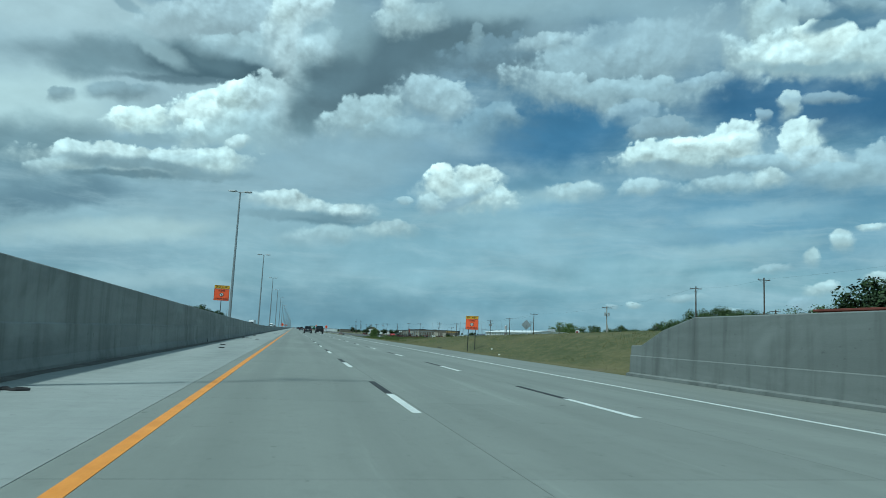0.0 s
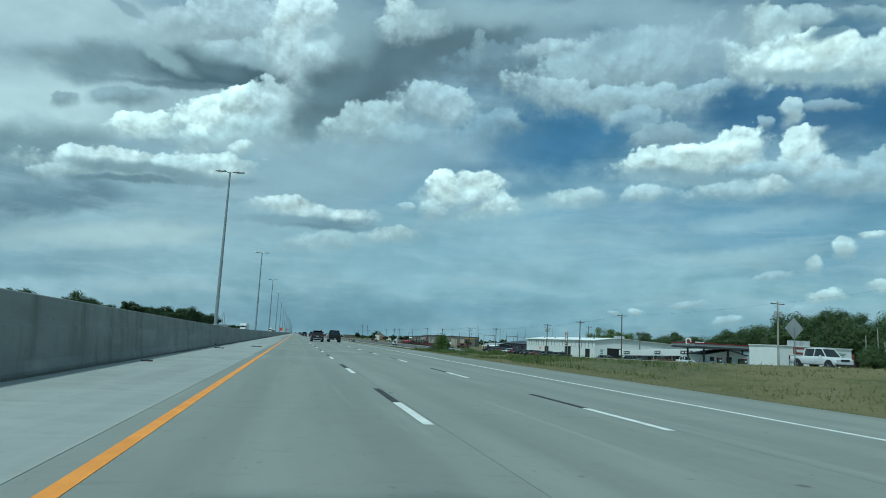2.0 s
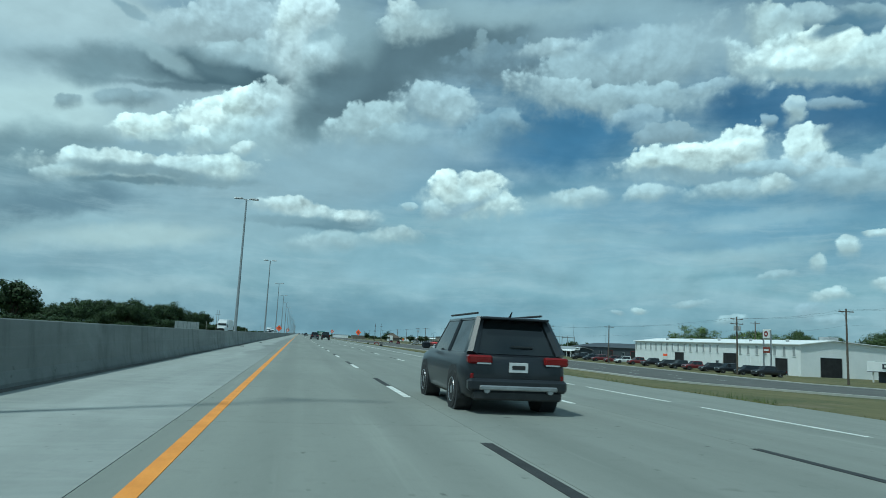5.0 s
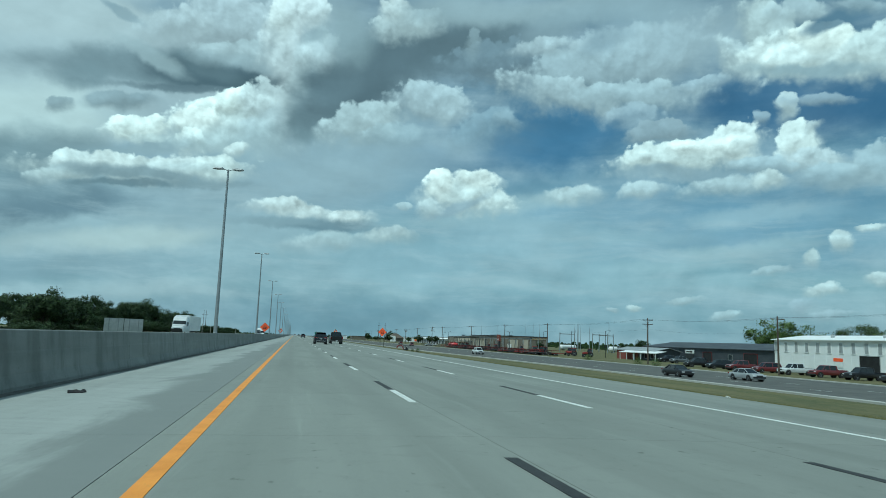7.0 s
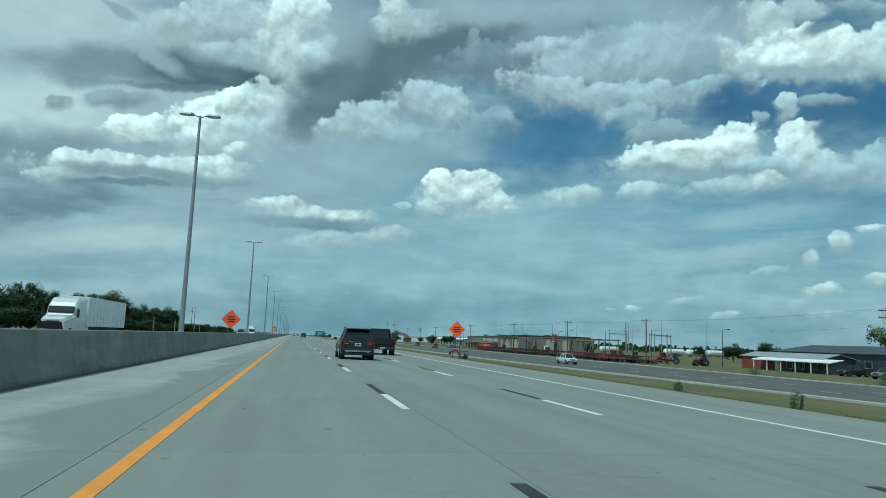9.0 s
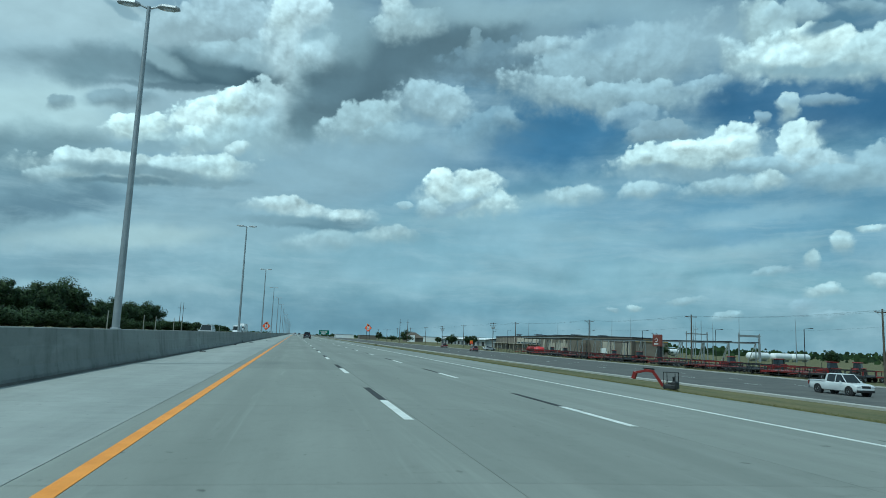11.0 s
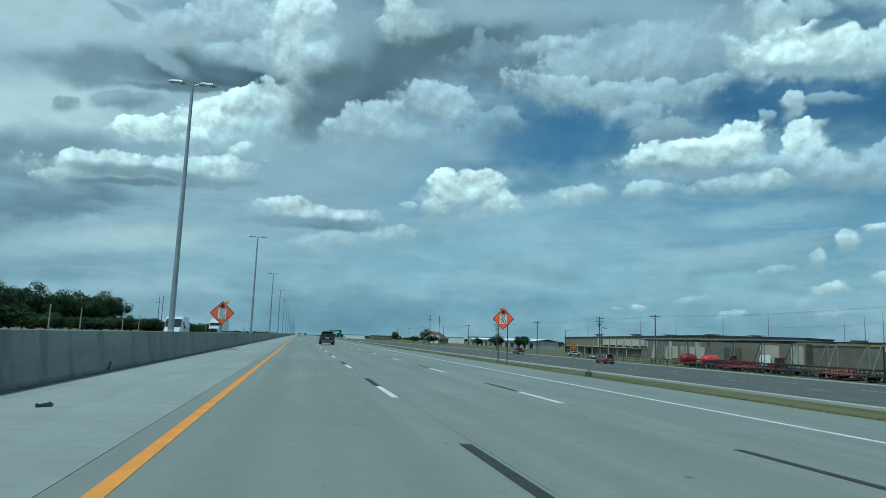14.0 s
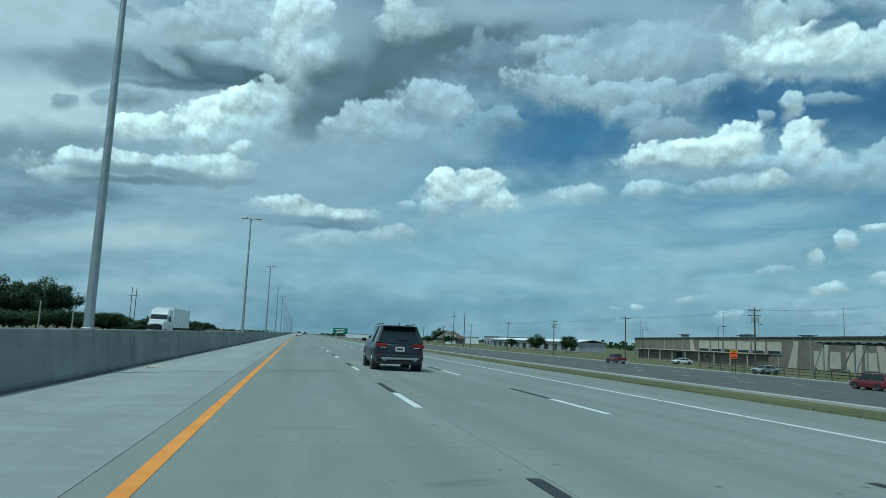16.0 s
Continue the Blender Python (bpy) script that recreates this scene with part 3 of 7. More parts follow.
M = {
    "slab": concrete_mat("lane_concrete", (0.205, 0.221, 0.198), (0.262, 0.278, 0.250), wear=0.30, spread=0.05),
    "shoulder": concrete_mat("shoulder_concrete", (0.262, 0.284, 0.268), (0.358, 0.382, 0.362), spread=0.02, brush=0.22, inner=0.85),
    "barrier": concrete_mat("barrier_concrete", (0.180, 0.196, 0.184), (0.262, 0.280, 0.264), drips=0.6, spread=0.07),
    "grime": surface("road_dirt", (0.075, 0.075, 0.065), (0.15, 0.15, 0.135), 1.2, 0.95, bump=0.4, world_space=True),
    "curb": concrete_mat("kerb_concrete", (0.36, 0.36, 0.33), (0.48, 0.47, 0.43)),
    "asphalt": surface("asphalt", (0.078, 0.080, 0.074), (0.125, 0.126, 0.115), 0.35, 0.9, bump=0.3, fine=30, world_space=True),
    "lot": surface("worn_asphalt_lot", (0.13, 0.13, 0.12), (0.24, 0.23, 0.20), 0.12, 0.95, bump=0.2, fine=25, world_space=True),
    "yellow": surface("yellow_line_paint", (0.70, 0.255, 0.028), (0.86, 0.34, 0.05), 1.8, 0.7, bump=0.15, spots=(0.45, 0.27, 0.08), world_space=True),
    "white_line": surface("white_line_paint", (0.60, 0.62, 0.58), (0.80, 0.82, 0.78), 2.5, 0.65, bump=0.15, world_space=True),
    "black_line": surface("black_contrast_tape", (0.018, 0.019, 0.02), (0.045, 0.046, 0.045), 2.5, 0.7, bump=0.15, world_space=True),
    "grass": ground_mat("dry_grass"),
    "galv": surface("galvanised_steel", (0.30, 0.32, 0.33), (0.42, 0.44, 0.45), 2.0, 0.5, metal=0.7, bump=0.05),
    "dark_steel": surface("dark_steel", (0.025, 0.028, 0.03), (0.06, 0.062, 0.065), 3.0, 0.6, metal=0.4, bump=0.1),
    "timber": surface("weathered_timber", (0.07, 0.055, 0.042), (0.15, 0.125, 0.10), 1.5, 0.9, bump=0.4),
    "orange": surface("fluorescent_orange_sheet", (0.98, 0.115, 0.030), (1.0, 0.145, 0.040), 0.8, 0.45),
    "sign_yellow": surface("yellow_sign_sheet", (0.85, 0.42, 0.01), (0.92, 0.48, 0.02), 0.8, 0.45),
    "sign_white": surface("white_sign_sheet", (0.72, 0.74, 0.72), (0.80, 0.82, 0.80), 0.8, 0.45),
    "sign_black": surface("black_sign_print", (0.012, 0.012, 0.013), (0.03, 0.03, 0.03), 2.0, 0.5),
    "sign_green": surface("green_sign_sheet", (0.0, 0.13, 0.09), (0.01, 0.17, 0.12), 0.8, 0.45),
    "alu": surface("bare_aluminium_back", (0.40, 0.42, 0.42), (0.55, 0.56, 0.56), 1.0, 0.5, metal=0.5),
    "white_metal": surface("white_ribbed_metal", (0.78, 0.80, 0.79), (0.86, 0.87, 0.86), 0.4, 0.55, bump=0.05),
    "grey_roof": surface("grey_metal_roof", (0.28, 0.30, 0.31), (0.40, 0.42, 0.42), 0.3, 0.5, metal=0.2),
    "tan_panel": surface("tan_precast_panel", (0.150, 0.132, 0.108), (0.205, 0.182, 0.150), 0.3, 0.9, bump=0.1),
    "beige_panel": surface("beige_precast_panel", (0.40, 0.36, 0.29), (0.50, 0.46, 0.38), 0.3, 0.9, bump=0.1),
    "yellow_clad": surface("yellow_cladding", (0.34, 0.22, 0.07), (0.44, 0.30, 0.11), 0.4, 0.7, bump=0.05),
    "charcoal": surface("charcoal_cladding", (0.035, 0.042, 0.052), (0.07, 0.08, 0.092), 0.3, 0.6, bump=0.05),
    "brick_red": surface("red_brown_wall", (0.17, 0.045, 0.032), (0.25, 0.075, 0.055), 0.5, 0.9, bump=0.2),
    "red_paint": surface("red_machine_paint", (0.16, 0.012, 0.012), (0.27, 0.026, 0.021), 1.2, 0.5, spots=(0.10, 0.03, 0.02)),
    "blue_paint": surface("blue_machine_paint", (0.015, 0.05, 0.20), (0.03, 0.08, 0.28), 1.2, 0.4),
    # flat near-black fill for doorways, with the shade inside put into the colour
    "dark_hole": surface("dark_interior", (0.010, 0.011, 0.012), (0.025, 0.026, 0.028), 1.0, 0.9),
    "car_glass": glass_mat("car_glass", (0.012, 0.016, 0.018)),
    "window": glass_mat("building_window", (0.03, 0.045, 0.055)),
    "rubber": surface("tyre_rubber", (0.012, 0.012, 0.013), (0.03, 0.03, 0.03), 4.0, 0.85, bump=0.2),
    "rim": surface("alloy_rim", (0.32, 0.33, 0.34), (0.48, 0.49, 0.50), 3.0, 0.35, metal=0.8),
    "trim_black": surface("black_plastic_trim", (0.016, 0.017, 0.018), (0.035, 0.036, 0.037), 4.0, 0.6),
    "tail_red": surface("red_lamp_lens", (0.12, 0.004, 0.006), (0.20, 0.010, 0.010), 4.0, 0.15),
    "lamp_clear": surface("clear_lamp_lens", (0.55, 0.58, 0.60), (0.70, 0.72, 0.74), 4.0, 0.12),
    "plate": surface("number_plate", (0.55, 0.56, 0.56), (0.68, 0.69, 0.69), 6.0, 0.4),
    "amber": surface("amber_lens", (0.85, 0.28, 0.01), (0.95, 0.36, 0.02), 4.0, 0.2),
    "bark": surface("bark", (0.05, 0.04, 0.03), (0.11, 0.09, 0.07), 2.0, 0.95, bump=0.5),
    "leaf": leaf_mat("oak_leaf", (0.013, 0.028, 0.010), (0.052, 0.088, 0.026)),
    "weed": leaf_mat("weed_blade", (0.05, 0.085, 0.02), (0.15, 0.19, 0.055)),
    # oak leaf lightened: sunlight on the woods behind the shops is in this colour
    "leaf_mid": leaf_mat("sunny_oak_leaf", (0.036, 0.066, 0.022), (0.088, 0.128, 0.044)),
    "grey_timber": surface("bleached_timber", (0.30, 0.29, 0.25), (0.44, 0.42, 0.37), 1.5, 0.9, bump=0.4),
    "blue_grey": surface("blue_grey_cladding", (0.26, 0.33, 0.37), (0.34, 0.41, 0.45), 0.4, 0.7),
    "leaf_light": leaf_mat("willow_leaf", (0.05, 0.095, 0.022), (0.15, 0.21, 0.06)),
    "blade": leaf_mat("grass_blade", (0.110, 0.122, 0.042), (0.26, 0.23, 0.095)),
}


def paint(name, col):
    dark_col = tuple(v * 0.82 for v in col)
    return surface(name, dark_col, col, 0.8, 0.32, coat=0.6 if max(col) > 0.06 else 0.2)


CAR = {"charcoal": paint("charcoal_car_paint", (0.014, 0.018, 0.023)), "black": paint("black_car_paint", (0.012, 0.012, 0.014)),
       "white": paint("white_car_paint", (0.72, 0.74, 0.74)), "silver": paint("silver_car_paint", (0.36, 0.38, 0.39)),
       "maroon": paint("maroon_car_paint", (0.16, 0.018, 0.02)), "red": paint("red_car_paint", (0.38, 0.02, 0.02)), "grey": paint("grey_car_paint", (0.16, 0.17, 0.18)),
       "bright_red": paint("bright_red_machine_paint", (0.55, 0.03, 0.03))}

# ---------------------------------------------------------------- building blocks
def part(name, bm, material, parent=None, label="", smooth=False):
    me = bpy.data.meshes.new(name)
    bm.normal_update()
    bm.to_mesh(me)
    bm.free()
    for mt in (material if isinstance(material, (list, tuple)) else [material]):
        me.materials.append(mt)
    if smooth:
        for p in me.polygons:
            p.use_smooth = True
        me.set_sharp_from_angle(angle=radians(38))
    ob = new(name, me)
    ob.parent = parent
    if label:
        tagged(ob, label)
    return ob


def thing(name, m, label, category, group="", kind=""):
    ob = new(name)
    ob.empty_display_size = 0.3
    ob.matrix_basis = m
    return tagged(ob, label, category, group, kind)


def bm_new():
    return bmesh.new()


def add_box(bm, c, s, bevel=0.0, m=None, top=(1.0, 1.0)):
    """A box with its centre c and sizes s; top: taper of the upper face; bevel: worn edges."""
    x, y, z = s[0] / 2, s[1] / 2, s[2] / 2
    vs = []
    for dz in (-1, 1):
        kx, ky = top if dz > 0 else (1.0, 1.0)
        for dx, dy in ((-1, -1), (1, -1), (1, 1), (-1, 1)):
            vs.append(bm.verts.new((c[0] + dx * x * kx, c[1] + dy * y * ky, c[2] + dz * z)))
    fs = [bm.faces.new([vs[i] for i in q]) for q in ((3, 2, 1, 0), (4, 5, 6, 7), (0, 1, 5, 4), (1, 2, 6, 5), (2, 3, 7, 6), (3, 0, 4, 7))]
    if m is not None:
        bmesh.ops.transform(bm, matrix=m, verts=vs)
    if bevel:
        es = list({e for f in fs for e in f.edges})
        bmesh.ops.bevel(bm, geom=es, offset=bevel, segments=1, profile=0.5, affect="EDGES")
    return bm


def add_tube(bm, a, b, r0, r1=None, n=10, caps=True):
    """A tapered round bar from a to b."""
    a, b = Vector(a), Vector(b)
    r1 = r0 if r1 is None else r1
    q = (b - a).to_track_quat("Z", "Y")
    rings = []
    for p, r in ((a, r0), (b, r1)):
        rings.append([bm.verts.new(p + q @ Vector((r * math.cos(2 * math.pi * i / n), r * math.sin(2 * math.pi * i / n), 0))) for i in range(n)])
    for i in range(n):
        j = (i + 1) % n
        bm.faces.new((rings[0][i], rings[0][j], rings[1][j], rings[1][i]))
    if caps:
        bm.faces.new(rings[0][::-1])
        bm.faces.new(rings[1])
    return bm


def loft(bm, rings, closed=True, caps=True):
    """Skins a row of rings with equal counts of points."""
    vs = [[bm.verts.new(p) for p in ring] for ring in rings]
    n = len(vs[0])
    for a, b in zip(vs, vs[1:]):
        for i in range(n if closed else n - 1):
            j = (i + 1) % n
            bm.faces.new((a[i], a[j], b[j], b[i]))
    if caps and closed:
        bm.faces.new(vs[0][::-1])
        bm.faces.new(vs[-1])
    return bm


def box_part(name, c, s, material, parent, bevel=0.0, label="", m=None, top=(1.0, 1.0)):
    return part(name, add_box(bm_new(), c, s, bevel, m, top), material, parent, label)


def tube_part(name, a, b, r0, r1, material, parent, label="", n=10):
    return part(name, add_tube(bm_new(), a, b, r0, r1, n), material, parent, label, smooth=True)


def ramp(x, knots):
    """Piecewise straight curve through (x, value) knots."""
    if x <= knots[0][0]:
        return knots[0][1]
    for (a, u), (b, v) in zip(knots, knots[1:]):
        if x <= b:
            return u + (v - u) * (x - a) / (b - a)
    return knots[-1][1]


def smooth01(t):
    t = min(1.0, max(0.0, t))
    return t * t * (3 - 2 * t)

# ---------------------------------------------------------------- lie of the land (x across from the yellow line, y along the road)
EDGE = 10.56
LINES = (3.545, 7.245)
BARRIER_X = -4.05
FALL = [(13.9, 0.0), (17.4, -0.44), (19.3, -0.58), (22.0, -1.25), (28.0, -2.05), (40.0, -2.25), (76.0, -2.45), (120.0, -2.6)]
CREST = [(20, 2.05), (35, 1.9), (50, 1.6), (65, 1.32), (80, 1.00), (96, 0.58), (125, 0.12), (160, -0.45), (200, -1.6), (220, -2.1), (250, -2.6)]
WALL_TOP = [(12, 2.38), (20, 2.30), (35, 2.13), (60, 1.87), (105, 1.48), (127, 1.33), (200, 1.16), (240, 1.13)]
ROAD_START, ROAD_END = -60.0, 620.0


def cross_fall(y):
    """The outer lanes lean towards the verge once the road has left the cutting."""
    return 0.016 * smooth01((y - 145) / 50)


def road_z(x, y):
    return -cross_fall(y) * max(0.0, min(x, 13.9) - 3.68)


def land(x, y):
    """Height of the ground."""
    if x < -22.6:
        return -0.02 - 0.6 * smooth01((-22.6 - x) / 14)
    if x < 13.9:
        return road_z(x, y)
    base = ramp(x, FALL) + road_z(13.9, y) * (1 - smooth01((x - 13.9) / 26))
    bank = ramp(y, CREST)
    if bank > 0:
        bank *= smooth01((x - 14.4) / 6.0)
    return base + max(0.0, bank - base) * smooth01((x - 13.9) / 2.0) * (1 - smooth01((x - 118) / 50))


def strip(name, x0, x1, ys, material, parent=None, dz=0.0, nx=1, label="", category="", kind="structure"):
    """A sheet that follows the land between x0 and x1."""
    bm = bm_new()
    rows = []
    for y in ys:
        rows.append([bm.verts.new((x0 + (x1 - x0) * i / nx, y, land(x0 + (x1 - x0) * i / nx, y) + dz)) for i in range(nx + 1)])
    for a, b in zip(rows, rows[1:]):
        for i in range(nx):
            bm.faces.new((a[i], a[i + 1], b[i + 1], b[i]))
    ob = part(name, bm, material, parent)
    if parent is None:
        tagged(ob, label, category, kind=kind)
    return ob


def steps(a, b, d):
    n = max(1, round((b - a) / d))
    return [a + (b - a) * i / n for i in range(n + 1)]


# one sheet of ground out to the horizon
xs = [-4800, -2400, -1200, -600, -300, -150, -80, -50, -38, -30, -26, -22.7, -22.5, -12, 4, 13.6, 13.95, 14.4, 15.2, 16.2, 17.4, 18.6, 20, 21.5, 23, 26, 30, 35, 40, 46, 54, 62, 70, 76, 84, 92, 105, 120, 160, 240, 400, 700, 1300, 2500, 4800]
ys = [-2000, -800, -300, -120] + steps(-60, 260, 5) + steps(270, 700, 12) + [760, 840, 960, 1150, 1500, 2000, 2800, 3800, 4900]
bm = bm_new()
grid = [[bm.verts.new((x, y, land(x, y) - (0.45 if -22.6 < x < 13.8 else 0.0))) for x in xs] for y in ys]
for a, b in zip(grid, grid[1:]):
    for i in range(len(xs) - 1):
        bm.faces.new((a[i], a[i + 1], b[i + 1], b[i]))
tagged(part("ground", bm, M["grass"]), "dry straw-coloured and green grass verge and fields", "ground", kind="structure")

# carriageway of cast slabs with open joints
SLAB = 6.1
JOINT = 0.004


def slab_mesh(name, width, length, material):
    bm = add_box(bm_new(), (0, 0, -0.14), (width - 2 * JOINT, length - 2 * JOINT, 0.28))
    me = bpy.data.meshes.new(name)
    bm.to_mesh(me)
    bm.free()
    me.materials.append(material)
    return me


def paving(name, label, lanes, material, start, end):
    """A band of slabs; lanes: (x of its left edge, width)."""
    base = strip(name, lanes[0][0], lanes[-1][0] + lanes[-1][1], steps(ROAD_START, ROAD_END, 20), M["grime"], dz=-0.035, nx=4 if lanes[0][0] > -1 else 1, label=label, category="road")
    for x, width in lanes:
        me = slab_mesh("slab", width, SLAB, material)
        y = start
        while y < end - 0.1:
            ob = new("slab", me)
            xc, yc = x + width / 2, y + SLAB / 2
            ob.location = (xc, yc, road_z(xc, yc))
            if x > 3.5:
                ob.rotation_euler = (0, math.atan(cross_fall(yc)), 0)
            ob.parent = base
            y += SLAB
    return base


road = paving("road", "grey concrete motorway lanes with open joints and tyre tracks", [(-0.298, 3.978), (3.68, 3.66), (7.34, 3.78)], M["slab"], -12.2, 555.0)
shoulder = paving("hard_shoulder", "pale concrete left shoulder beside the median barrier", [(-4.0, 3.70)], M["shoulder"], -12.2, 555.0)
outer = paving("outer_shoulder", "grey concrete right shoulder beside the grass verge", [(11.12, 2.85)], M["slab"], -12.2, 555.0)
strip("road_beyond", -0.27, 3.68, [555.5, 700, 1000, 1600, 2600, 4800], M["slab"], dz=-0.004, label="grey concrete motorway running on to the horizon", category="road")
strip("road_beyond", 3.685, 13.89, [555.5, 700, 1000, 1600, 2600, 4800], M["slab"], dz=-0.004, label="grey concrete motorway running on to the horizon", category="road")
strip("shoulder_beyond", -4.0, -0.29, [555.5, 700, 1000, 1600, 2600, 4800], M["shoulder"], dz=-0.002, label="pale concrete shoulder running on to the horizon", category="road")
strip("road_behind", -3.9, 13.95, [-900, -300, -12.4], M["slab"], dz=-0.004, label="grey concrete motorway behind", category="road")
strip("opposite_road", -22.5, -4.2, [-900, -100, 300, 700, 1500, 4800], M["slab"], dz=0.0, label="grey concrete carriageway of the opposite direction", category="road")


def flat_mesh(name, w_, l_, material, h=0.004):
    bm = add_box(bm_new(), (0, 0, h / 2), (w_, l_, h))
    me = bpy.data.meshes.new(name)
    bm.to_mesh(me)
    bm.free()
    me.materials.append(material)
    return me


line = part("yellow_line", add_box(bm_new(), (0.11, 1100, 0.003), (0.16, 2400, 0.006)), M["yellow"], road, "worn yellow left edge line")
line = part("edge_line", loft(bm_new(), [[(EDGE + dx, y, road_z(EDGE, y) + dz) for dx, dz in ((-0.0575, -0.002), (0.0575, -0.002), (0.0575, 0.006), (-0.0575, 0.006))] for y in [-100] + steps(0, 560, 10) + [900, 1500, 2300]]), M["white_line"], road, "thin white right edge line")
DASH_0, CYCLE, WHITE, BLACK = 10.72, 12.192, 3.02, 3.12
white_me = flat_mesh("white_dash", 0.15, WHITE, M["white_line"])
black_me = flat_mesh("black_dash", 0.15, BLACK, M["black_line"])
for k in range(-2, 68):
    y = DASH_0 + k * CYCLE
    for x in LINES:
        for nm, me, off in (("white_dash", white_me, WHITE / 2), ("black_dash", black_me, WHITE + BLACK / 2)):
            ob = new(nm, me)
            ob.location = (x, y + off, road_z(x, y + off) + 0.002)
            ob.rotation_euler = (0, math.atan(cross_fall(y)), 0)
            ob.parent = road

# median barrier, cast in lengths, high where the road climbs out of the cutting
def barrier_ring(y):
    top = ramp(y, WALL_TOP)
    if top > 1.35:
        half = [(0.31, 0.0), (0.31, 0.08), (0.245, 0.30), (0.215, 1.02), (0.175, 1.06), (0.15, top - 0.02), (0.13, top)]
    else:
        half = [(0.31, 0.0), (0.31, 0.08), (0.245, 0.30), (0.20, 0.70), (0.19, 0.74), (0.15, top - 0.02), (0.13, top)]
    return [(BARRIER_X + a, y, z) for a, z in half] + [(BARRIER_X - a, y, z) for a, z in reversed(half)]


barrier = thing("median_barrier", pose(0, 0, 0), "long cast concrete median barrier with rain streaks and dark foot", "barrier", kind="structure")
BAY = 12.0
y = -48.0
while y < 640:
    part("barrier_length", loft(bm_new(), [barrier_ring(y + 0.006), barrier_ring(y + 4), barrier_ring(y + 8), barrier_ring(y + BAY - 0.006)]), M["barrier"], barrier)
    y += BAY
part("barrier_length", loft(bm_new(), [barrier_ring(y + 0.006), barrier_ring(1000), barrier_ring(2500), barrier_ring(4700)]), M["barrier"], barrier)
# thin dark strip of uneven width along the barrier foot
dirt = bm_new()
prev = None
for y in steps(-40, 640, 1.7):
    w_ = 0.16 + 0.16 * noise.noise((0, y * 0.21, 3)) + (0.25 if y < 75 else 0.08)
    row = [dirt.verts.new((BARRIER_X + 0.30, y, 0.012)), dirt.verts.new((BARRIER_X + 0.31 + max(0.06, w_), y, 0.004))]
    if prev:
        dirt.faces.new((prev[0], prev[1], row[1], row[0]))
    prev = row
tagged(part("gutter_dirt", dirt, M["grime"]), "uneven dark band along the foot of the barrier", "dirt", kind="stuff")

# retaining wall where the road leaves the underpass
WALL_X = 14.15
wall = thing("retaining_wall", pose(0, 0, 0), "tall pale concrete retaining wall with a sloping end and water stains", "wall", kind="structure")


def wall_section(y, top):
    return [(WALL_X - 0.16, y, -0.1), (WALL_X - 0.16, y, 0.10), (WALL_X - 0.02, y, 0.14), (WALL_X, y, 0.75), (WALL_X + 0.025, y, 0.78), (WALL_X + 0.05, y, top - 0.03), (WALL_X + 0.08, y, top), (WALL_X + 0.36, y, top), (WALL_X + 0.40, y, -0.1)]


for a, b, ta, tb in ((-40, -28, 2.5, 2.45), (-27.99, -16, 2.45, 2.38), (-15.99, -4, 2.38, 2.30), (-3.99, 8, 2.30, 2.22), (8.01, 19.85, 2.22, 2.15)):
    part("wall_length", loft(bm_new(), [wall_section(a, ta), wall_section(b, tb)]), M["barrier"], wall)
part("wall_end", loft(bm_new(), [wall_section(19.86, 2.15), wall_section(21.8, 1.72), wall_section(23.3, 1.16), wall_section(24.0, 1.14)]), M["barrier"], wall)

# service road beyond the verge
front_ys = steps(-60, 260, 8) + steps(280, 760, 20) + [900, 1200, 1800, 3000]
def front_edge(y):
    """Near edge of the frontage road, which draws closer to the motorway beyond the car park."""
    return 42.7 - 5.2 * smooth01((y - 300) / 130)


bm = bm_new()
rows_ = []
for y in front_ys:
    x0 = front_edge(y) + 1.3
    rows_.append([bm.verts.new((x0 + (69.0 - x0) * i / 5, y, land(x0 + (69.0 - x0) * i / 5, y) + 0.05)) for i in range(6)])
for a, b in zip(rows_, rows_[1:]):
    for i in range(5):
        bm.faces.new((a[i], a[i + 1], b[i + 1], b[i]))
service = tagged(part("service_road", bm, M["asphalt"]), "dark asphalt frontage road beside the motorway", "road", kind="structure")
for side, w_ in ((0, 1.3), (1, 1.2)):
    rings = []
    for y in [v for v in front_ys if v > 100]:
        x0 = front_edge(y) if side == 0 else 69.0
        z = land(x0, y)
        rings.append([(x0, y, z - 0.2), (x0 + w_, y, z - 0.2), (x0 + w_, y, z + 0.09), (x0 + w_ - 0.08, y, z + 0.15), (x0, y, z + 0.17)])
    tagged(part("kerb", loft(bm_new(), [r_[::-1] for r_ in rings]), M["curb"]), "pale concrete kerb strip along the frontage road", "kerb", kind="structure")

service_dash = flat_mesh("white_dash", 0.12, 3.0, M["white_line"])
for k in range(46):
    for x in (50.5, 57.0):
        y = 236 + 12.192 * k
        ob = new("white_dash", service_dash)
        ob.location = (x, y, land(x, y) + 0.056)
        ob.parent = service

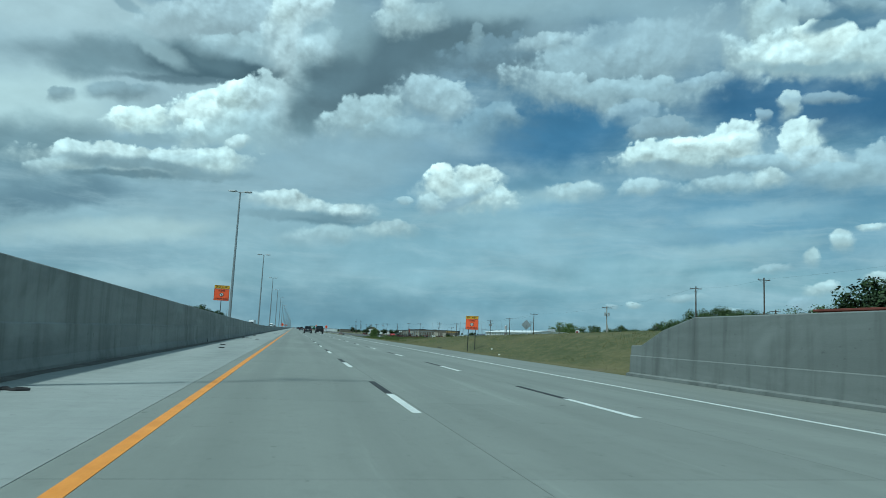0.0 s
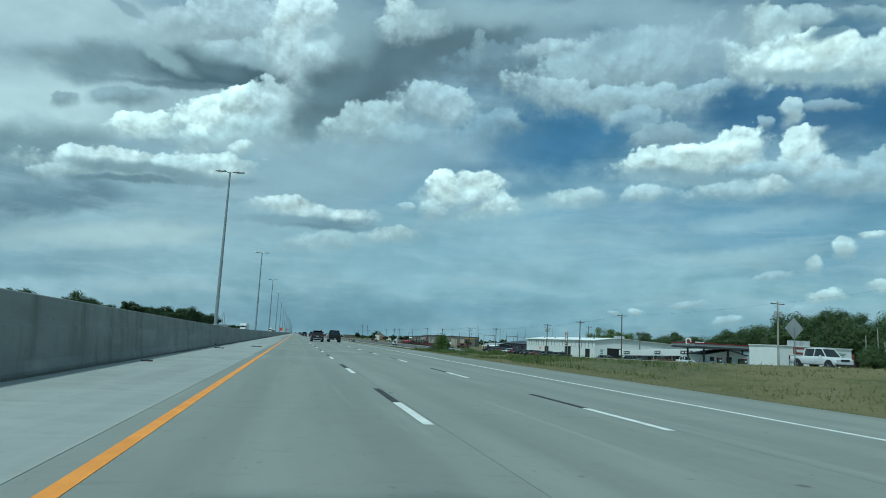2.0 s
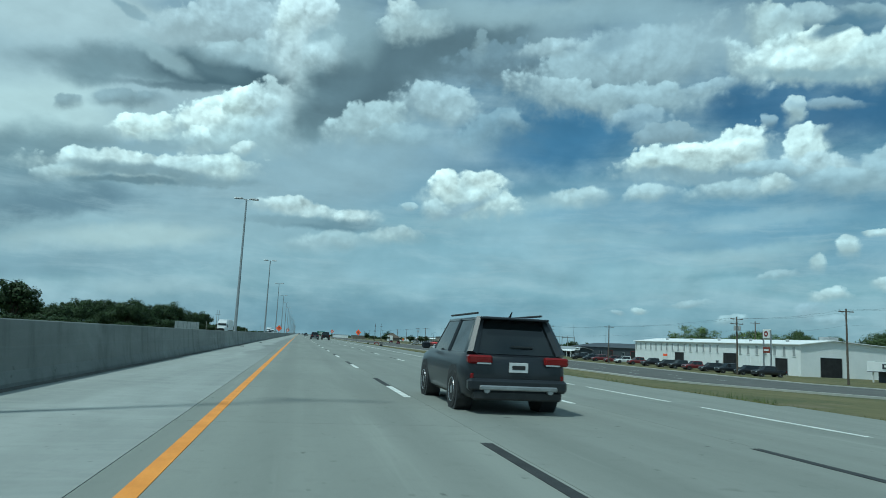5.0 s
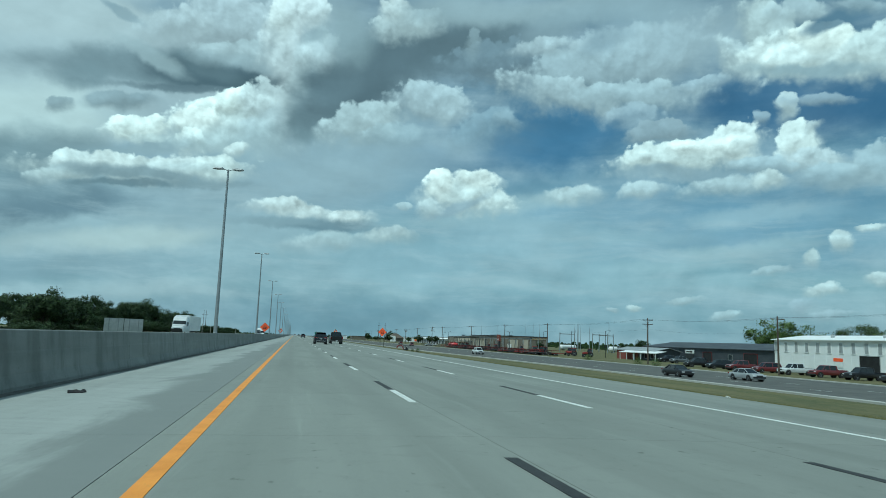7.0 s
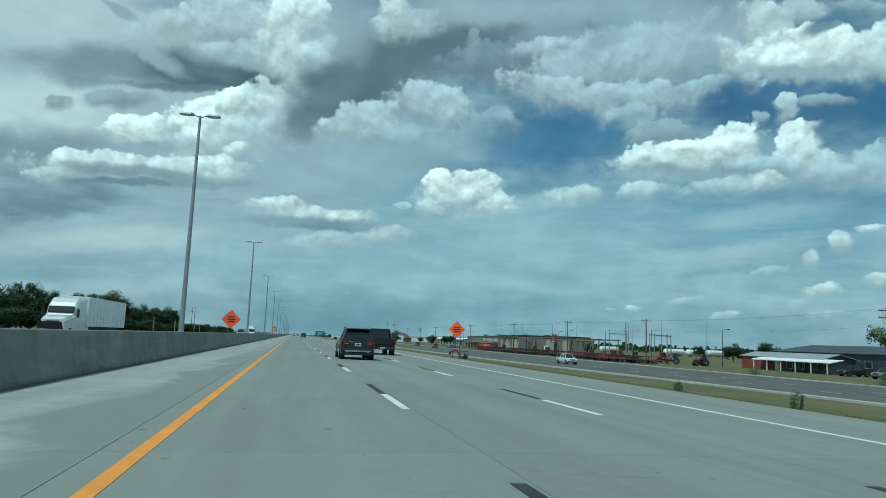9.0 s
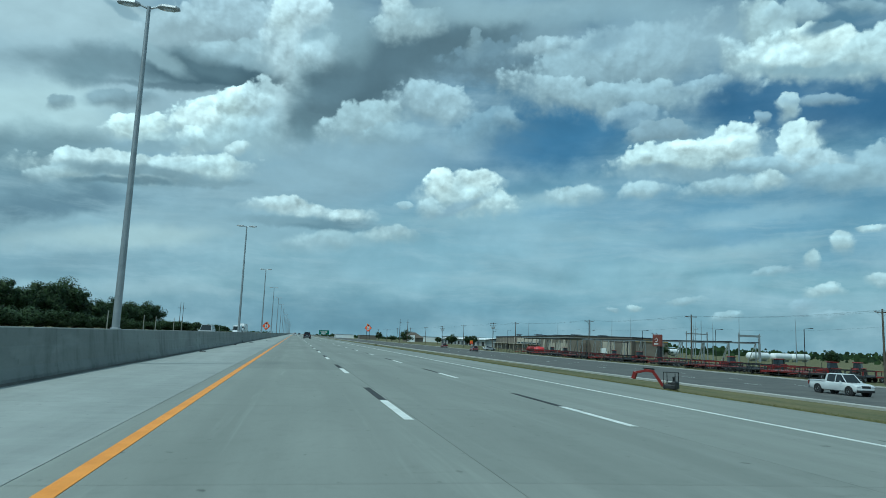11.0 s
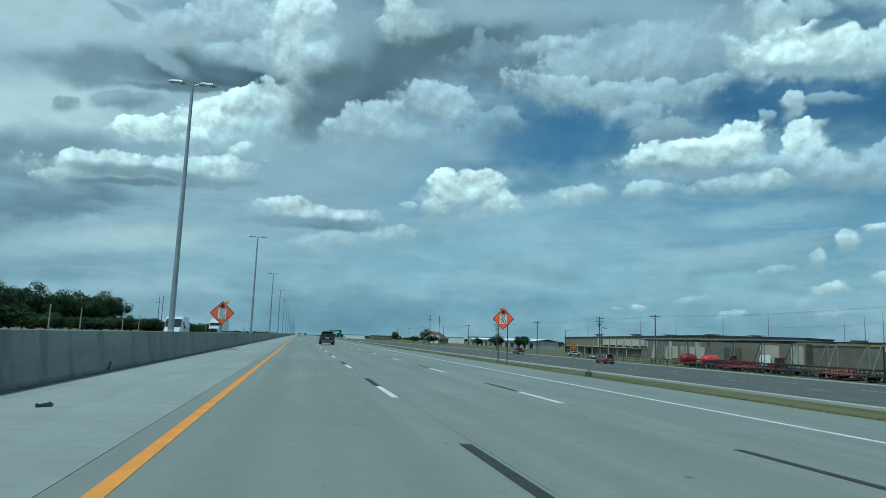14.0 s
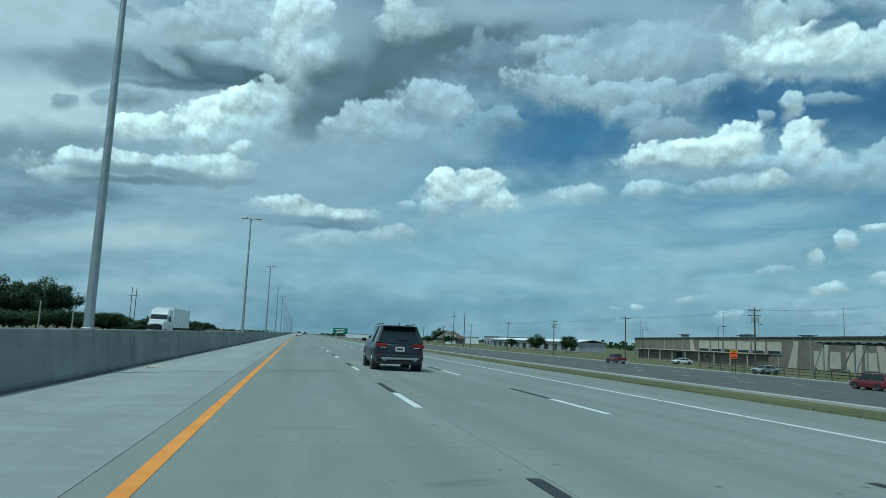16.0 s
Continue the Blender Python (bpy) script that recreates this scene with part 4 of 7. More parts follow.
# ---------------------------------------------------------------- light columns on the barrier
def light_column():
    ob = thing("street_lamp", pose(BARRIER_X, 63.1, ramp(63.1, WALL_TOP) - 1.13), "tall grey steel lamp column with twin heads on the barrier", "street lamp", "lamps on the median")
    tube_part("pole", (0, 0, 1.05), (0, 0, 12.52), 0.13, 0.065, M["galv"], ob, n=14)
    box_part("base_plate", (0, 0, 1.145), (0.26, 0.36, 0.05), M["galv"], ob, 0.01)
    for s in (-1, 1):
        arm = tube_part("arm", (0, 0, 12.44), (s * 0.35, 0, 12.56), 0.035, 0.03, M["galv"], ob)
        bm = bm_new()
        loft(bm, [[(s * (0.3 + u), y_ * k, 12.54 + z_ * k2) for y_, z_ in ((-0.16, 0), (-0.12, 0.10), (0.12, 0.10), (0.16, 0), (0.1, -0.05), (-0.1, -0.05))] for u, k, k2 in ((0.0, 0.5, 0.6), (0.15, 1.0, 1.0), (0.6, 1.0, 0.9), (0.74, 0.6, 0.5))])
        head = part("lamp_head", bm, M["galv"], ob)
        box_part("lens", (s * 0.68, 0, 12.485), (0.34, 0.18, 0.03), M["lamp_clear"], head)
    return ob


lamp = light_column()
for k in list(range(-2, 0)) + list(range(1, 24)):
    y = 63.1 + 50.51 * k
    copy_thing(lamp, pose(BARRIER_X, y, ramp(y, WALL_TOP) - 1.13))

# ---------------------------------------------------------------- road signs
def lettering(text, size, at, material, parent, turn=None, depth=0.004, squeeze=1.0):
    """Words in the built-in font, standing upright and facing -y at the place at (centre)."""
    cu = bpy.data.curves.new("lettering", "FONT")
    cu.body, cu.size, cu.align_x, cu.align_y, cu.extrude = text, size, "CENTER", "CENTER", depth
    cu.materials.append(material)
    ob = new("lettering", cu)
    ob.parent = parent
    ob.matrix_basis = Matrix.Translation(at) @ (turn or pose(0, 0, 0, 90, 0, 0)) @ Matrix.Diagonal((squeeze, 1, 1, 1))
    return ob


def plate_bm(points, thick, y=0.0):
    """A flat plate from an outline in x, z, facing -y."""
    bm = bm_new()
    a = [bm.verts.new((x, y, z)) for x, z in points]
    b = [bm.verts.new((x, y + thick, z)) for x, z in points]
    bm.faces.new(a)
    bm.faces.new(b[::-1])
    n = len(a)
    for i in range(n):
        j = (i + 1) % n
        bm.faces.new((a[j], a[i], b[i], b[j]))
    return bm


def rounded(w_, h, r, cx=0.0, cz=0.0, n=4):
    pts = []
    for sx, sz, a0 in ((1, -1, -90), (1, 1, 0), (-1, 1, 90), (-1, -1, 180)):
        for i in range(n + 1):
            a = radians(a0 + 90 * i / n)
            pts.append((cx + sx * (w_ / 2 - r) + r * math.cos(a), cz + sz * (h / 2 - r) + r * math.sin(a)))
    return pts


def diamond(half, r=0.06, cz=0.0):
    c, s = math.cos(radians(45)), math.sin(radians(45))
    side = half * 2 * c
    return [(x * c - z * s, x * s + z * c + cz) for x, z in rounded(side, side, r)]


def stay_alert(x, y, base, centre, posts):
    ob = thing("work_zone_sign", pose(x, y, 0), "orange and yellow work zone sign asking drivers to stay alert", "road sign", "work zone signs")
    part("panel", plate_bm(rounded(1.22, 1.06, 0.04, 0, centre - 0.13), 0.012), M["orange"], ob)
    part("top_panel", plate_bm(rounded(1.22, 0.30, 0.03, 0, centre + 0.56), 0.012), M["sign_yellow"], ob)
    for z, h in ((centre - 0.13, 1.06), (centre + 0.56, 0.30)):
        for sx in (-1, 1):
            box_part("border", (sx * 0.595, -0.004, z), (0.015, 0.004, h - 0.06), M["sign_black"], ob)
        for sz in (-1, 1):
            box_part("border", (0, -0.004, z + sz * (h / 2 - 0.02)), (1.16, 0.004, 0.015), M["sign_black"], ob)
    lettering("STAY ALERT", 0.23, (0, -0.006, centre + 0.56), M["sign_black"], ob, squeeze=0.82)
    lettering("PLEASE", 0.20, (0, -0.006, centre + 0.23), M["sign_black"], ob, squeeze=0.82)
    lettering("IN WORK ZONE", 0.19, (0, -0.006, centre - 0.50), M["sign_black"], ob, squeeze=0.74)
    bm = bm_new()
    ring = []
    for i in range(20):
        a = 2 * math.pi * i / 20
        ring.append([(k * math.cos(a), yy, centre - 0.13 + k * math.sin(a)) for k, yy in ((0.17, -0.004), (0.17, -0.008), (0.135, -0.008), (0.135, -0.004))])
    ring.append(ring[0])
    loft(bm, ring, caps=False)
    symbol = part("ban_ring", bm, M["sign_black"], ob)
    part("symbol_disc", plate_bm([(0.135 * math.cos(2 * math.pi * i / 20), centre - 0.13 + 0.135 * math.sin(2 * math.pi * i / 20)) for i in range(20)], 0.003, -0.005), M["sign_white"], ob)
    box_part("ban_bar", (0, -0.008, centre - 0.13), (0.28, 0.004, 0.035), M["sign_black"], ob, m=Matrix.Translation((0, 0, centre - 0.13)) @ pose(0, 0, 0, 0, 45, 0) @ Matrix.Translation((0, 0, -(centre - 0.13))))
    box_part("handset", (0, -0.007, centre - 0.13), (0.07, 0.004, 0.16), M["sign_black"], ob, 0.002)
    for px_ in posts:
        box_part("post", (px_, 0.04, (base + centre + 0.6) / 2), (0.055, 0.055, centre + 0.6 - base), M["dark_steel"], ob, 0.006)
    return ob


def squeezed(ob, x, y, centre, turn, sx, sz):
    """Turns a sign about its post and fits its panel's breadth and height about the centre."""
    ob.matrix_basis = pose(x, y, centre, 0, 0, turn) @ Matrix.Diagonal((sx, 1, sz, 1)) @ Matrix.Translation((0, 0, -centre))


squeezed(stay_alert(15.35, 52.0, -0.85, 2.22, (-0.34, 0.34)), 15.35, 52.0, 2.22, -35, 0.87, 0.78)
squeezed(stay_alert(BARRIER_X, 55.0, 1.7, 3.58, (0.0,)), BARRIER_X, 55.0, 3.58, 0, 0.93, 0.86)


def bars(parent, rows, y=-0.006, material=None):
    """Unreadable writing as plain bars: x, z, width, height."""
    for x, z, w_, h in rows:
        box_part("text_bar", (x, y, z), (w_, 0.004, h), material or M["sign_black"], parent)


def diamond_sign(x, y, base, centre, posts):
    ob = thing("warning_sign", pose(x, y, 0), "orange diamond road work warning sign on steel posts", "road sign", "diamond warning signs")
    part("panel", plate_bm(diamond(0.86, cz=centre), 0.012), M["orange"], ob)
    bars(ob, [(0, centre + 0.22, 0.55, 0.10), (0, centre, 0.75, 0.10), (0, centre - 0.22, 0.60, 0.10)])
    for px_ in posts:
        box_part("post", (px_, 0.04, (base + centre + 0.3) / 2), (0.055, 0.055, centre + 0.3 - base), M["dark_steel"], ob, 0.006)
    return ob


diamond_sign(BARRIER_X, 343.0, 1.15, 2.35, (0.0,))
diamond_sign(17.6, 345.3, land(17.6, 345) - 0.2, 2.3, (-0.36, 0.36)).matrix_basis = pose(17.6, 345.3, 0, 0, 0, -30)


def limit_sign(x, y, base, centre, posts, lamp_side):
    ob = thing("speed_limit_ahead_sign", pose(x, y, 0), "orange diamond sign with arrow, speed limit 70 plate and amber beacon", "road sign", "speed limit signs")
    part("border", plate_bm(diamond(0.87, cz=centre), 0.012), M["sign_black"], ob)
    part("panel", plate_bm(diamond(0.835, cz=centre), 0.004, -0.005), M["orange"], ob)
    part("border_line", plate_bm(diamond(0.80, cz=centre), 0.001, -0.0065), M["sign_black"], ob)
    part("panel_face", plate_bm(diamond(0.775, cz=centre), 0.001, -0.008), M["orange"], ob)
    part("arrow", plate_bm([(-0.09, centre + 0.36), (0.09, centre + 0.36), (0.09, centre + 0.47), (0.22, centre + 0.47), (0.0, centre + 0.70), (-0.22, centre + 0.47), (-0.09, centre + 0.47)], 0.003, -0.012), M["sign_black"], ob)
    part("plate_rim", plate_bm(rounded(0.62, 0.76, 0.04, 0, centre - 0.04), 0.003, -0.012), M["sign_black"], ob)
    plate = part("limit_plate", plate_bm(rounded(0.585, 0.725, 0.035, 0, centre - 0.04), 0.003, -0.015), M["sign_white"], ob)
    lettering("SPEED", 0.165, (0, -0.018, centre + 0.21), M["sign_black"], ob, squeeze=0.85)
    lettering("LIMIT", 0.165, (0, -0.018, centre + 0.06), M["sign_black"], ob, squeeze=0.85)
    lettering("70", 0.46, (0, -0.018, centre - 0.22), M["sign_black"], ob, squeeze=0.95)
    bm = add_tube(bm_new(), (lamp_side * 0.28, -0.06, centre + 0.78), (lamp_side * 0.28, 0.10, centre + 0.78), 0.10, 0.10, 16)
    lamp_ = part("beacon", bm, M["amber"], ob, smooth=False)
    tube_part("beacon_hood", (lamp_side * 0.28, -0.02, centre + 0.78), (lamp_side * 0.28, 0.14, centre + 0.78), 0.115, 0.115, M["sign_yellow"], ob, n=16)
    tube_part("beacon_arm", (0, 0.08, centre + 0.6), (lamp_side * 0.28, 0.08, centre + 0.75), 0.018, 0.018, M["dark_steel"], ob)
    for px_ in posts:
        box_part("post", (px_, 0.05, (base + centre + 0.5) / 2), (0.06, 0.06, centre + 0.5 - base), M["dark_steel"], ob, 0.006)
    return ob


limit_sign(BARRIER_X, 486.6, 1.15, 2.52, (0.0,), 1)
limit_sign(17.1, 486.2, land(17.1, 486) - 0.2, 2.99, (-0.36, 0.36), -1).matrix_basis = pose(17.1, 486.2, 0, 0, 0, -32)

exit_sign = thing("guide_sign", pose(24.0, 868.0, 0), "large green motorway guide sign far along the road", "road sign")
part("panel", plate_bm(rounded(7.6, 3.0, 0.2, 0, 3.0), 0.05), M["sign_green"], exit_sign)
bars(exit_sign, [(-0.4, 3.7, 5.2, 0.4), (0.2, 2.9, 4.4, 0.4), (-0.6, 2.1, 3.6, 0.4)], -0.03, M["sign_white"])
for px_ in (-2.6, 2.6):
    box_part("post", (px_, 0.15, 1.4), (0.18, 0.18, 4.6), M["galv"], exit_sign)

x_, y_ = 68.2, 592.4
far_sign = thing("work_zone_sign", pose(x_, y_, 0), "small orange and yellow work zone sign beside the frontage road", "road sign", "work zone signs")
g_ = land(x_, y_)
part("panel", plate_bm(rounded(1.22, 1.06, 0.04, 0, 0.40), 0.012), M["orange"], far_sign)
part("top_panel", plate_bm(rounded(1.22, 0.30, 0.03, 0, 1.09), 0.012), M["sign_yellow"], far_sign)
bars(far_sign, [(0, 1.09, 0.9, 0.12), (0, 0.68, 0.6, 0.1), (0, 0.1, 0.9, 0.1)])
for px_ in (-0.3, 0.3):
    box_part("post", (px_, 0.04, (g_ + 1.2) / 2 - 0.1), (0.06, 0.06, 1.4 - g_), M["dark_steel"], far_sign)

# backs of the signs that face the opposite carriageway
back = thing("sign_back", pose(-27.5, 342.0, 0), "bare aluminium back of a large road sign on posts", "road sign")
for k in range(2):
    part("panel", plate_bm(rounded(3.1, 2.5, 0.08, -1.6 + 3.2 * k, 1.85), 0.04), M["alu"], back)
for px_ in (-2.4, -0.9, 0.9, 2.4):
    box_part("post", (px_, -0.06, 1.1), (0.12, 0.08, 3.9), M["galv"], back)
back.matrix_basis = pose(-27.5, 342.0, land(-27.5, 342.0), 0, 0, 28)

grey_back = thing("warning_sign", pose(39.7, 108.0, land(39.7, 108)), "grey back of a diamond warning sign beside the frontage road", "road sign")
part("panel", plate_bm(diamond(0.86, cz=3.1), 0.012), M["alu"], grey_back)
box_part("post", (0, -0.04, 1.4), (0.06, 0.06, 3.4), M["galv"], grey_back)

# ---------------------------------------------------------------- vehicles (front towards +y, origin on the ground)
def ring_pts(y, spec):
    """Half outline (half width, z) mirrored into a closed ring at the station y."""
    return [(a, y, z) for a, z in spec] + [(-a, y, z) for a, z in reversed(spec)]


def wheel(ob, x, y, r, width):
    bm = bm_new()
    rings = []
    s = 1 if x > 0 else -1
    for dx, k in ((-width / 2, 0.62), (-width / 2, 0.93), (-width * 0.36, 1.0), (width * 0.36, 1.0), (width / 2, 0.93), (width / 2, 0.62)):
        rings.append([(x + dx, y + r * k * math.cos(2 * math.pi * i / 20), r + r * k * math.sin(2 * math.pi * i / 20)) for i in range(20)])
    w_ = part("wheel", loft(bm, rings), M["rubber"], ob, smooth=False)
    bm = bm_new()
    loft(bm, [[(x + s * d, y + r * k * math.cos(2 * math.pi * i / 16), r + r * k * math.sin(2 * math.pi * i / 16)) for i in range(16)] for d, k in ((width / 2 - 0.01, 0.64), (width / 2 + 0.008, 0.62), (width / 2 - 0.02, 0.5), (width / 2 + 0.004, 0.16))])
    part("rim", bm, M["rim"], w_)
    return w_


def car(name, m, paint_, label, category, L=4.6, W=1.86, H=1.68, belt=1.02, hood=1.0, tail=0.0, hood_len=1.15, bed=0.0, r=0.35, rails=False, group="", clearance=0.24, rear_detail=False, tall_tail=True):
    """A passenger car, or with bed > 0 a pickup with an open load bed of that length."""
    ob = thing(name, m, label, category, group)
    h2, w2 = L / 2, W / 2
    cab_rear = -h2 + bed                       # back of the cabin
    cowl = h2 - hood_len                       # foot of the windscreen

    def sect(y, top, k=1.0, low=clearance):
        mid = low + (top - low) * 0.45
        return ring_pts(y, [(w2 * 0.86 * k, low), (w2 * 0.96 * k, low + 0.07), (w2 * 0.985 * k, low + 0.20), (w2 * k, mid), (w2 * 0.985 * k, top - 0.18), (w2 * 0.95 * k, top - 0.06), (w2 * 0.88 * k, top)])
    deck = belt if bed == 0 else belt - 0.02
    st = [sect(-h2, deck - 0.16, 0.84, clearance + 0.14), sect(-h2 + 0.05, deck - 0.06, 0.91, clearance + 0.08), sect(-h2 + 0.16, deck - 0.01, 0.965, clearance + 0.03), sect(-h2 + 0.55, deck), sect(0, belt), sect(cowl, belt), sect(cowl + 0.25, hood), sect(h2 - 0.45, hood - 0.05, 0.985), sect(h2 - 0.12, hood - 0.14, 0.94), sect(h2, hood - 0.30, 0.86, clearance + 0.08)]
    body = part("body", loft(bm_new(), st), paint_, ob, smooth=True)
    # cabin glass between belt and roof
    rf = cowl - (0.62 if tall_tail else 0.95)                           # front edge of the roof
    rr = cab_rear + (0.10 if bed else (0.42 if tall_tail else 1.42))
    gw, rw = w2 * 0.90, w2 * (0.70 if bed else 0.655)

    rear_b = cab_rear + (0.02 if bed else (0.12 if tall_tail else 0.70))
    top_z = H - 0.05
    bm = bm_new()
    lo = [(-gw * 0.95, rear_b), (gw * 0.95, rear_b), (gw, rear_b + 0.4), (gw, cowl - 0.35), (gw * 0.88, cowl + 0.05), (-gw * 0.88, cowl + 0.05), (-gw, cowl - 0.35), (-gw, rear_b + 0.4)]
    hi = [(-rw * 0.97, rr), (rw * 0.97, rr), (rw, rr + 0.3), (rw, rf - 0.1), (rw * 0.94, rf), (-rw * 0.94, rf), (-rw, rf - 0.1), (-rw, rr + 0.3)]
    loft(bm, [[(x, y, belt - 0.02) for x, y in lo], [(x, y, top_z) for x, y in hi]])
    part("glasshouse", bm, M["car_glass"], ob, "dark tinted glass")
    bm = bm_new()
    out_ = [(x * 1.035, y + (0.03 if y > 0 else -0.05)) for x, y in hi]
    loft(bm, [[(x, y, top_z - 0.02) for x, y in out_], [(x * 0.97, y * 0.985, top_z + 0.012) for x, y in out_], [(x * 0.88, y * 0.95, H - 0.012) for x, y in out_], [(x * 0.66, y * 0.88, H) for x, y in out_]])
    roof = part("roof", bm, paint_, ob, smooth=True)
    for s in (-1, 1):
        for (xb, yb), (xt, yt), wd in (((gw * 0.95, rear_b), (rw * 0.97, rr), 0.10), ((gw * 0.88, cowl + 0.05), (rw * 0.94, rf), 0.05), ((gw * 1.0, (cowl + cab_rear) / 2), (rw, (cowl + cab_rear) / 2), 0.045)):
            a_, b_ = Vector((s * xb, yb, belt - 0.03)), Vector((s * xt, yt, top_z))
            part("pillar", add_tube(bm_new(), a_, b_, wd, wd * 0.8, 6), paint_, ob)
        box_part("mirror", (s * (w2 + 0.10), cowl - 0.30, belt + 0.06), (0.18, 0.09, 0.14), paint_, ob, 0.03)
        box_part("headlight", (s * w2 * 0.72, h2 - 0.06, hood - 0.27), (0.34, 0.16, 0.14), M["lamp_clear"], ob, 0.03)
        if bed:
            box_part("tail_light", (s * (w2 * 0.90), -h2 - 0.005, belt - 0.22), (0.13, 0.08, 0.36), M["tail_red"], ob, 0.02)
        else:
            tl = box_part("tail_light", (s * (w2 * 0.73), -h2 + 0.02, belt - 0.12), (0.44, 0.16, 0.15), M["tail_red"], ob, 0.03)
            box_part("lamp_insert", (s * (w2 * 0.66), -h2 - 0.04, belt - 0.165), (0.26, 0.03, 0.07), M["lamp_clear"], tl, 0.01)
            box_part("reflector", (s * (w2 * 0.86), -h2 + 0.05, 0.60), (0.06, 0.12, 0.18), M["tail_red"], ob, 0.015)
        wy = (h2 - 0.88, -h2 + 0.92 if not bed else -h2 + 1.15)
        for y in wy:
            part("wheel_arch", add_tube(bm_new(), (s * (w2 - 0.30), y, r + 0.02), (s * (w2 + 0.004), y, r + 0.02), r + 0.085, r + 0.085, 18), M["trim_black"], ob)
            wheel(ob, s * (w2 - 0.10), y, r, 0.23)
        if rails:
            tube_part("roof_rail", (s * rw * 0.98, rr + 0.15, H + 0.05), (s * rw * 0.98, rf - 0.15, H + 0.05), 0.02, 0.02, M["trim_black"], ob)
    if bed:
        z0, zt = belt - 0.50, belt + 0.02
        for s in (-1, 1):
            box_part("bed_rail", (s * w2 * 0.955, -h2 + bed / 2, zt), (0.09, bed - 0.06, 0.07), paint_, ob, 0.02)
        box_part("tailgate", (0, -h2 + 0.02, belt - 0.20), (W * 0.80, 0.07, 0.50), paint_, ob, 0.02)
        box_part("bed_floor", (0, -h2 + bed / 2, deck + 0.004), (W * 0.80, bed - 0.25, 0.012), M["trim_black"], ob)
        box_part("bumper", (0, -h2 - 0.06, 0.50), (W * 0.92, 0.16, 0.20), M["rim"] if not rear_detail else M["trim_black"], ob, 0.03)
    else:
        box_part("bumper", (0, -h2 + 0.02, 0.50), (W * 0.94, 0.22, 0.22), paint_, ob, 0.05)
        box_part("skid_strip", (0, -h2 - 0.06, 0.46), (W * 0.74, 0.10, 0.08), M["rim"], ob, 0.02, "silver bumper strip")
        box_part("lower_valance", (0, -h2 + 0.06, 0.33), (W * 0.84, 0.24, 0.16), M["trim_black"], ob, 0.03)
        if tall_tail:
            box_part("spoiler", (0, rr - 0.10, H - 0.045), (W * 0.66, 0.26, 0.04), paint_, ob, 0.012)
    pl = box_part("number_plate", (0, -h2 - (0.035 if not bed else 0.15), (belt - 0.24) if not bed else 0.52), (0.34, 0.02, 0.17), M["plate"], ob, 0.005)
    box_part("text_bar", (0, -h2 - (0.047 if not bed else 0.162), (belt - 0.24) if not bed else 0.52), (0.24, 0.004, 0.07), M["sign_black"], pl)
    box_part("front_bumper", (0, h2 - 0.08, 0.47), (W * 0.90, 0.20, 0.24), M["trim_black"], ob, 0.05)
    box_part("grille", (0, h2 - 0.02, hood - 0.28), (W * 0.46, 0.08, 0.20), M["trim_black"], ob, 0.02)
    if rear_detail and not bed:
        for s in (-1, 1):
            tube_part("exhaust", (s * w2 * 0.60, -h2 - 0.10, 0.42), (s * w2 * 0.60, -h2 + 0.15, 0.42), 0.055, 0.055, M["rim"], ob)
        tube_part("aerial", (0.0, rr + 0.15, H - 0.01), (0.0, rr + 0.02, H + 0.09), 0.025, 0.008, M["trim_black"], ob)
        box_part("rear_wiper", (0.12, rear_b + 0.03, belt + 0.12), (0.42, 0.02, 0.02), M["trim_black"], ob)
    return ob


def at(x, y, turn=0.0):
    return pose(x, y, land(x, y) + (0.05 if 44 < x < 69 else 0.0), 0, 0, turn)


suv = car("suv", at(5.1, 525.8), CAR["charcoal"], "dark charcoal compact SUV with roof rails in the middle lane", "car", 4.6, 1.9, 1.70, 1.05, 1.02, rails=True, rear_detail=True, group="traffic ahead")
pickup = car("pickup_truck", at(8.1, 332.6), CAR["black"], "black crew-cab pickup truck on the motorway", "pickup truck", 5.9, 2.05, 1.98, 1.22, 1.20, hood_len=1.4, bed=1.75, r=0.42, clearance=0.42, rear_detail=True, group="traffic ahead")
for y in (318.4, 168.7):
    copy_thing(suv, at(5.0, y))
copy_thing(pickup, at(8.1, 178.2))
car("suv", at(1.9, 760.0), CAR["white"], "white SUV far ahead on the motorway", "car", 4.8, 1.9, 1.75, 1.06, 1.04)
car("suv", at(5.6, 905.0), CAR["grey"], "grey SUV far ahead on the motorway", "car", 4.8, 1.9, 1.75, 1.06, 1.04)

# traffic and parked cars along the frontage road
car("pickup_truck", at(50.0, 117.0, 180), CAR["white"], "white crew-cab pickup truck on the frontage road", "pickup truck", 5.9, 2.03, 1.95, 1.2, 1.18, hood_len=1.4, bed=1.8, r=0.41, clearance=0.40)
car("sedan", at(48.8, 294.5, 180), CAR["black"], "black saloon car on the frontage road", "car", 4.7, 1.84, 1.45, 0.93, 0.90, tall_tail=False, r=0.33)
car("sedan", at(54.6, 289.0, 180), CAR["silver"], "silver saloon car on the frontage road", "car", 4.7, 1.84, 1.45, 0.93, 0.90, tall_tail=False, r=0.33)
car("pickup_truck", at(50.0, 394.0, 180), CAR["white"], "white pickup truck on the frontage road", "pickup truck", 5.6, 1.98, 1.85, 1.12, 1.10, hood_len=1.35, bed=2.0, r=0.38, clearance=0.34)
car("suv", at(60.0, 558.0), CAR["maroon"], "maroon SUV on the frontage road", "car", 4.7, 1.88, 1.75, 1.04, 1.02, rails=True)
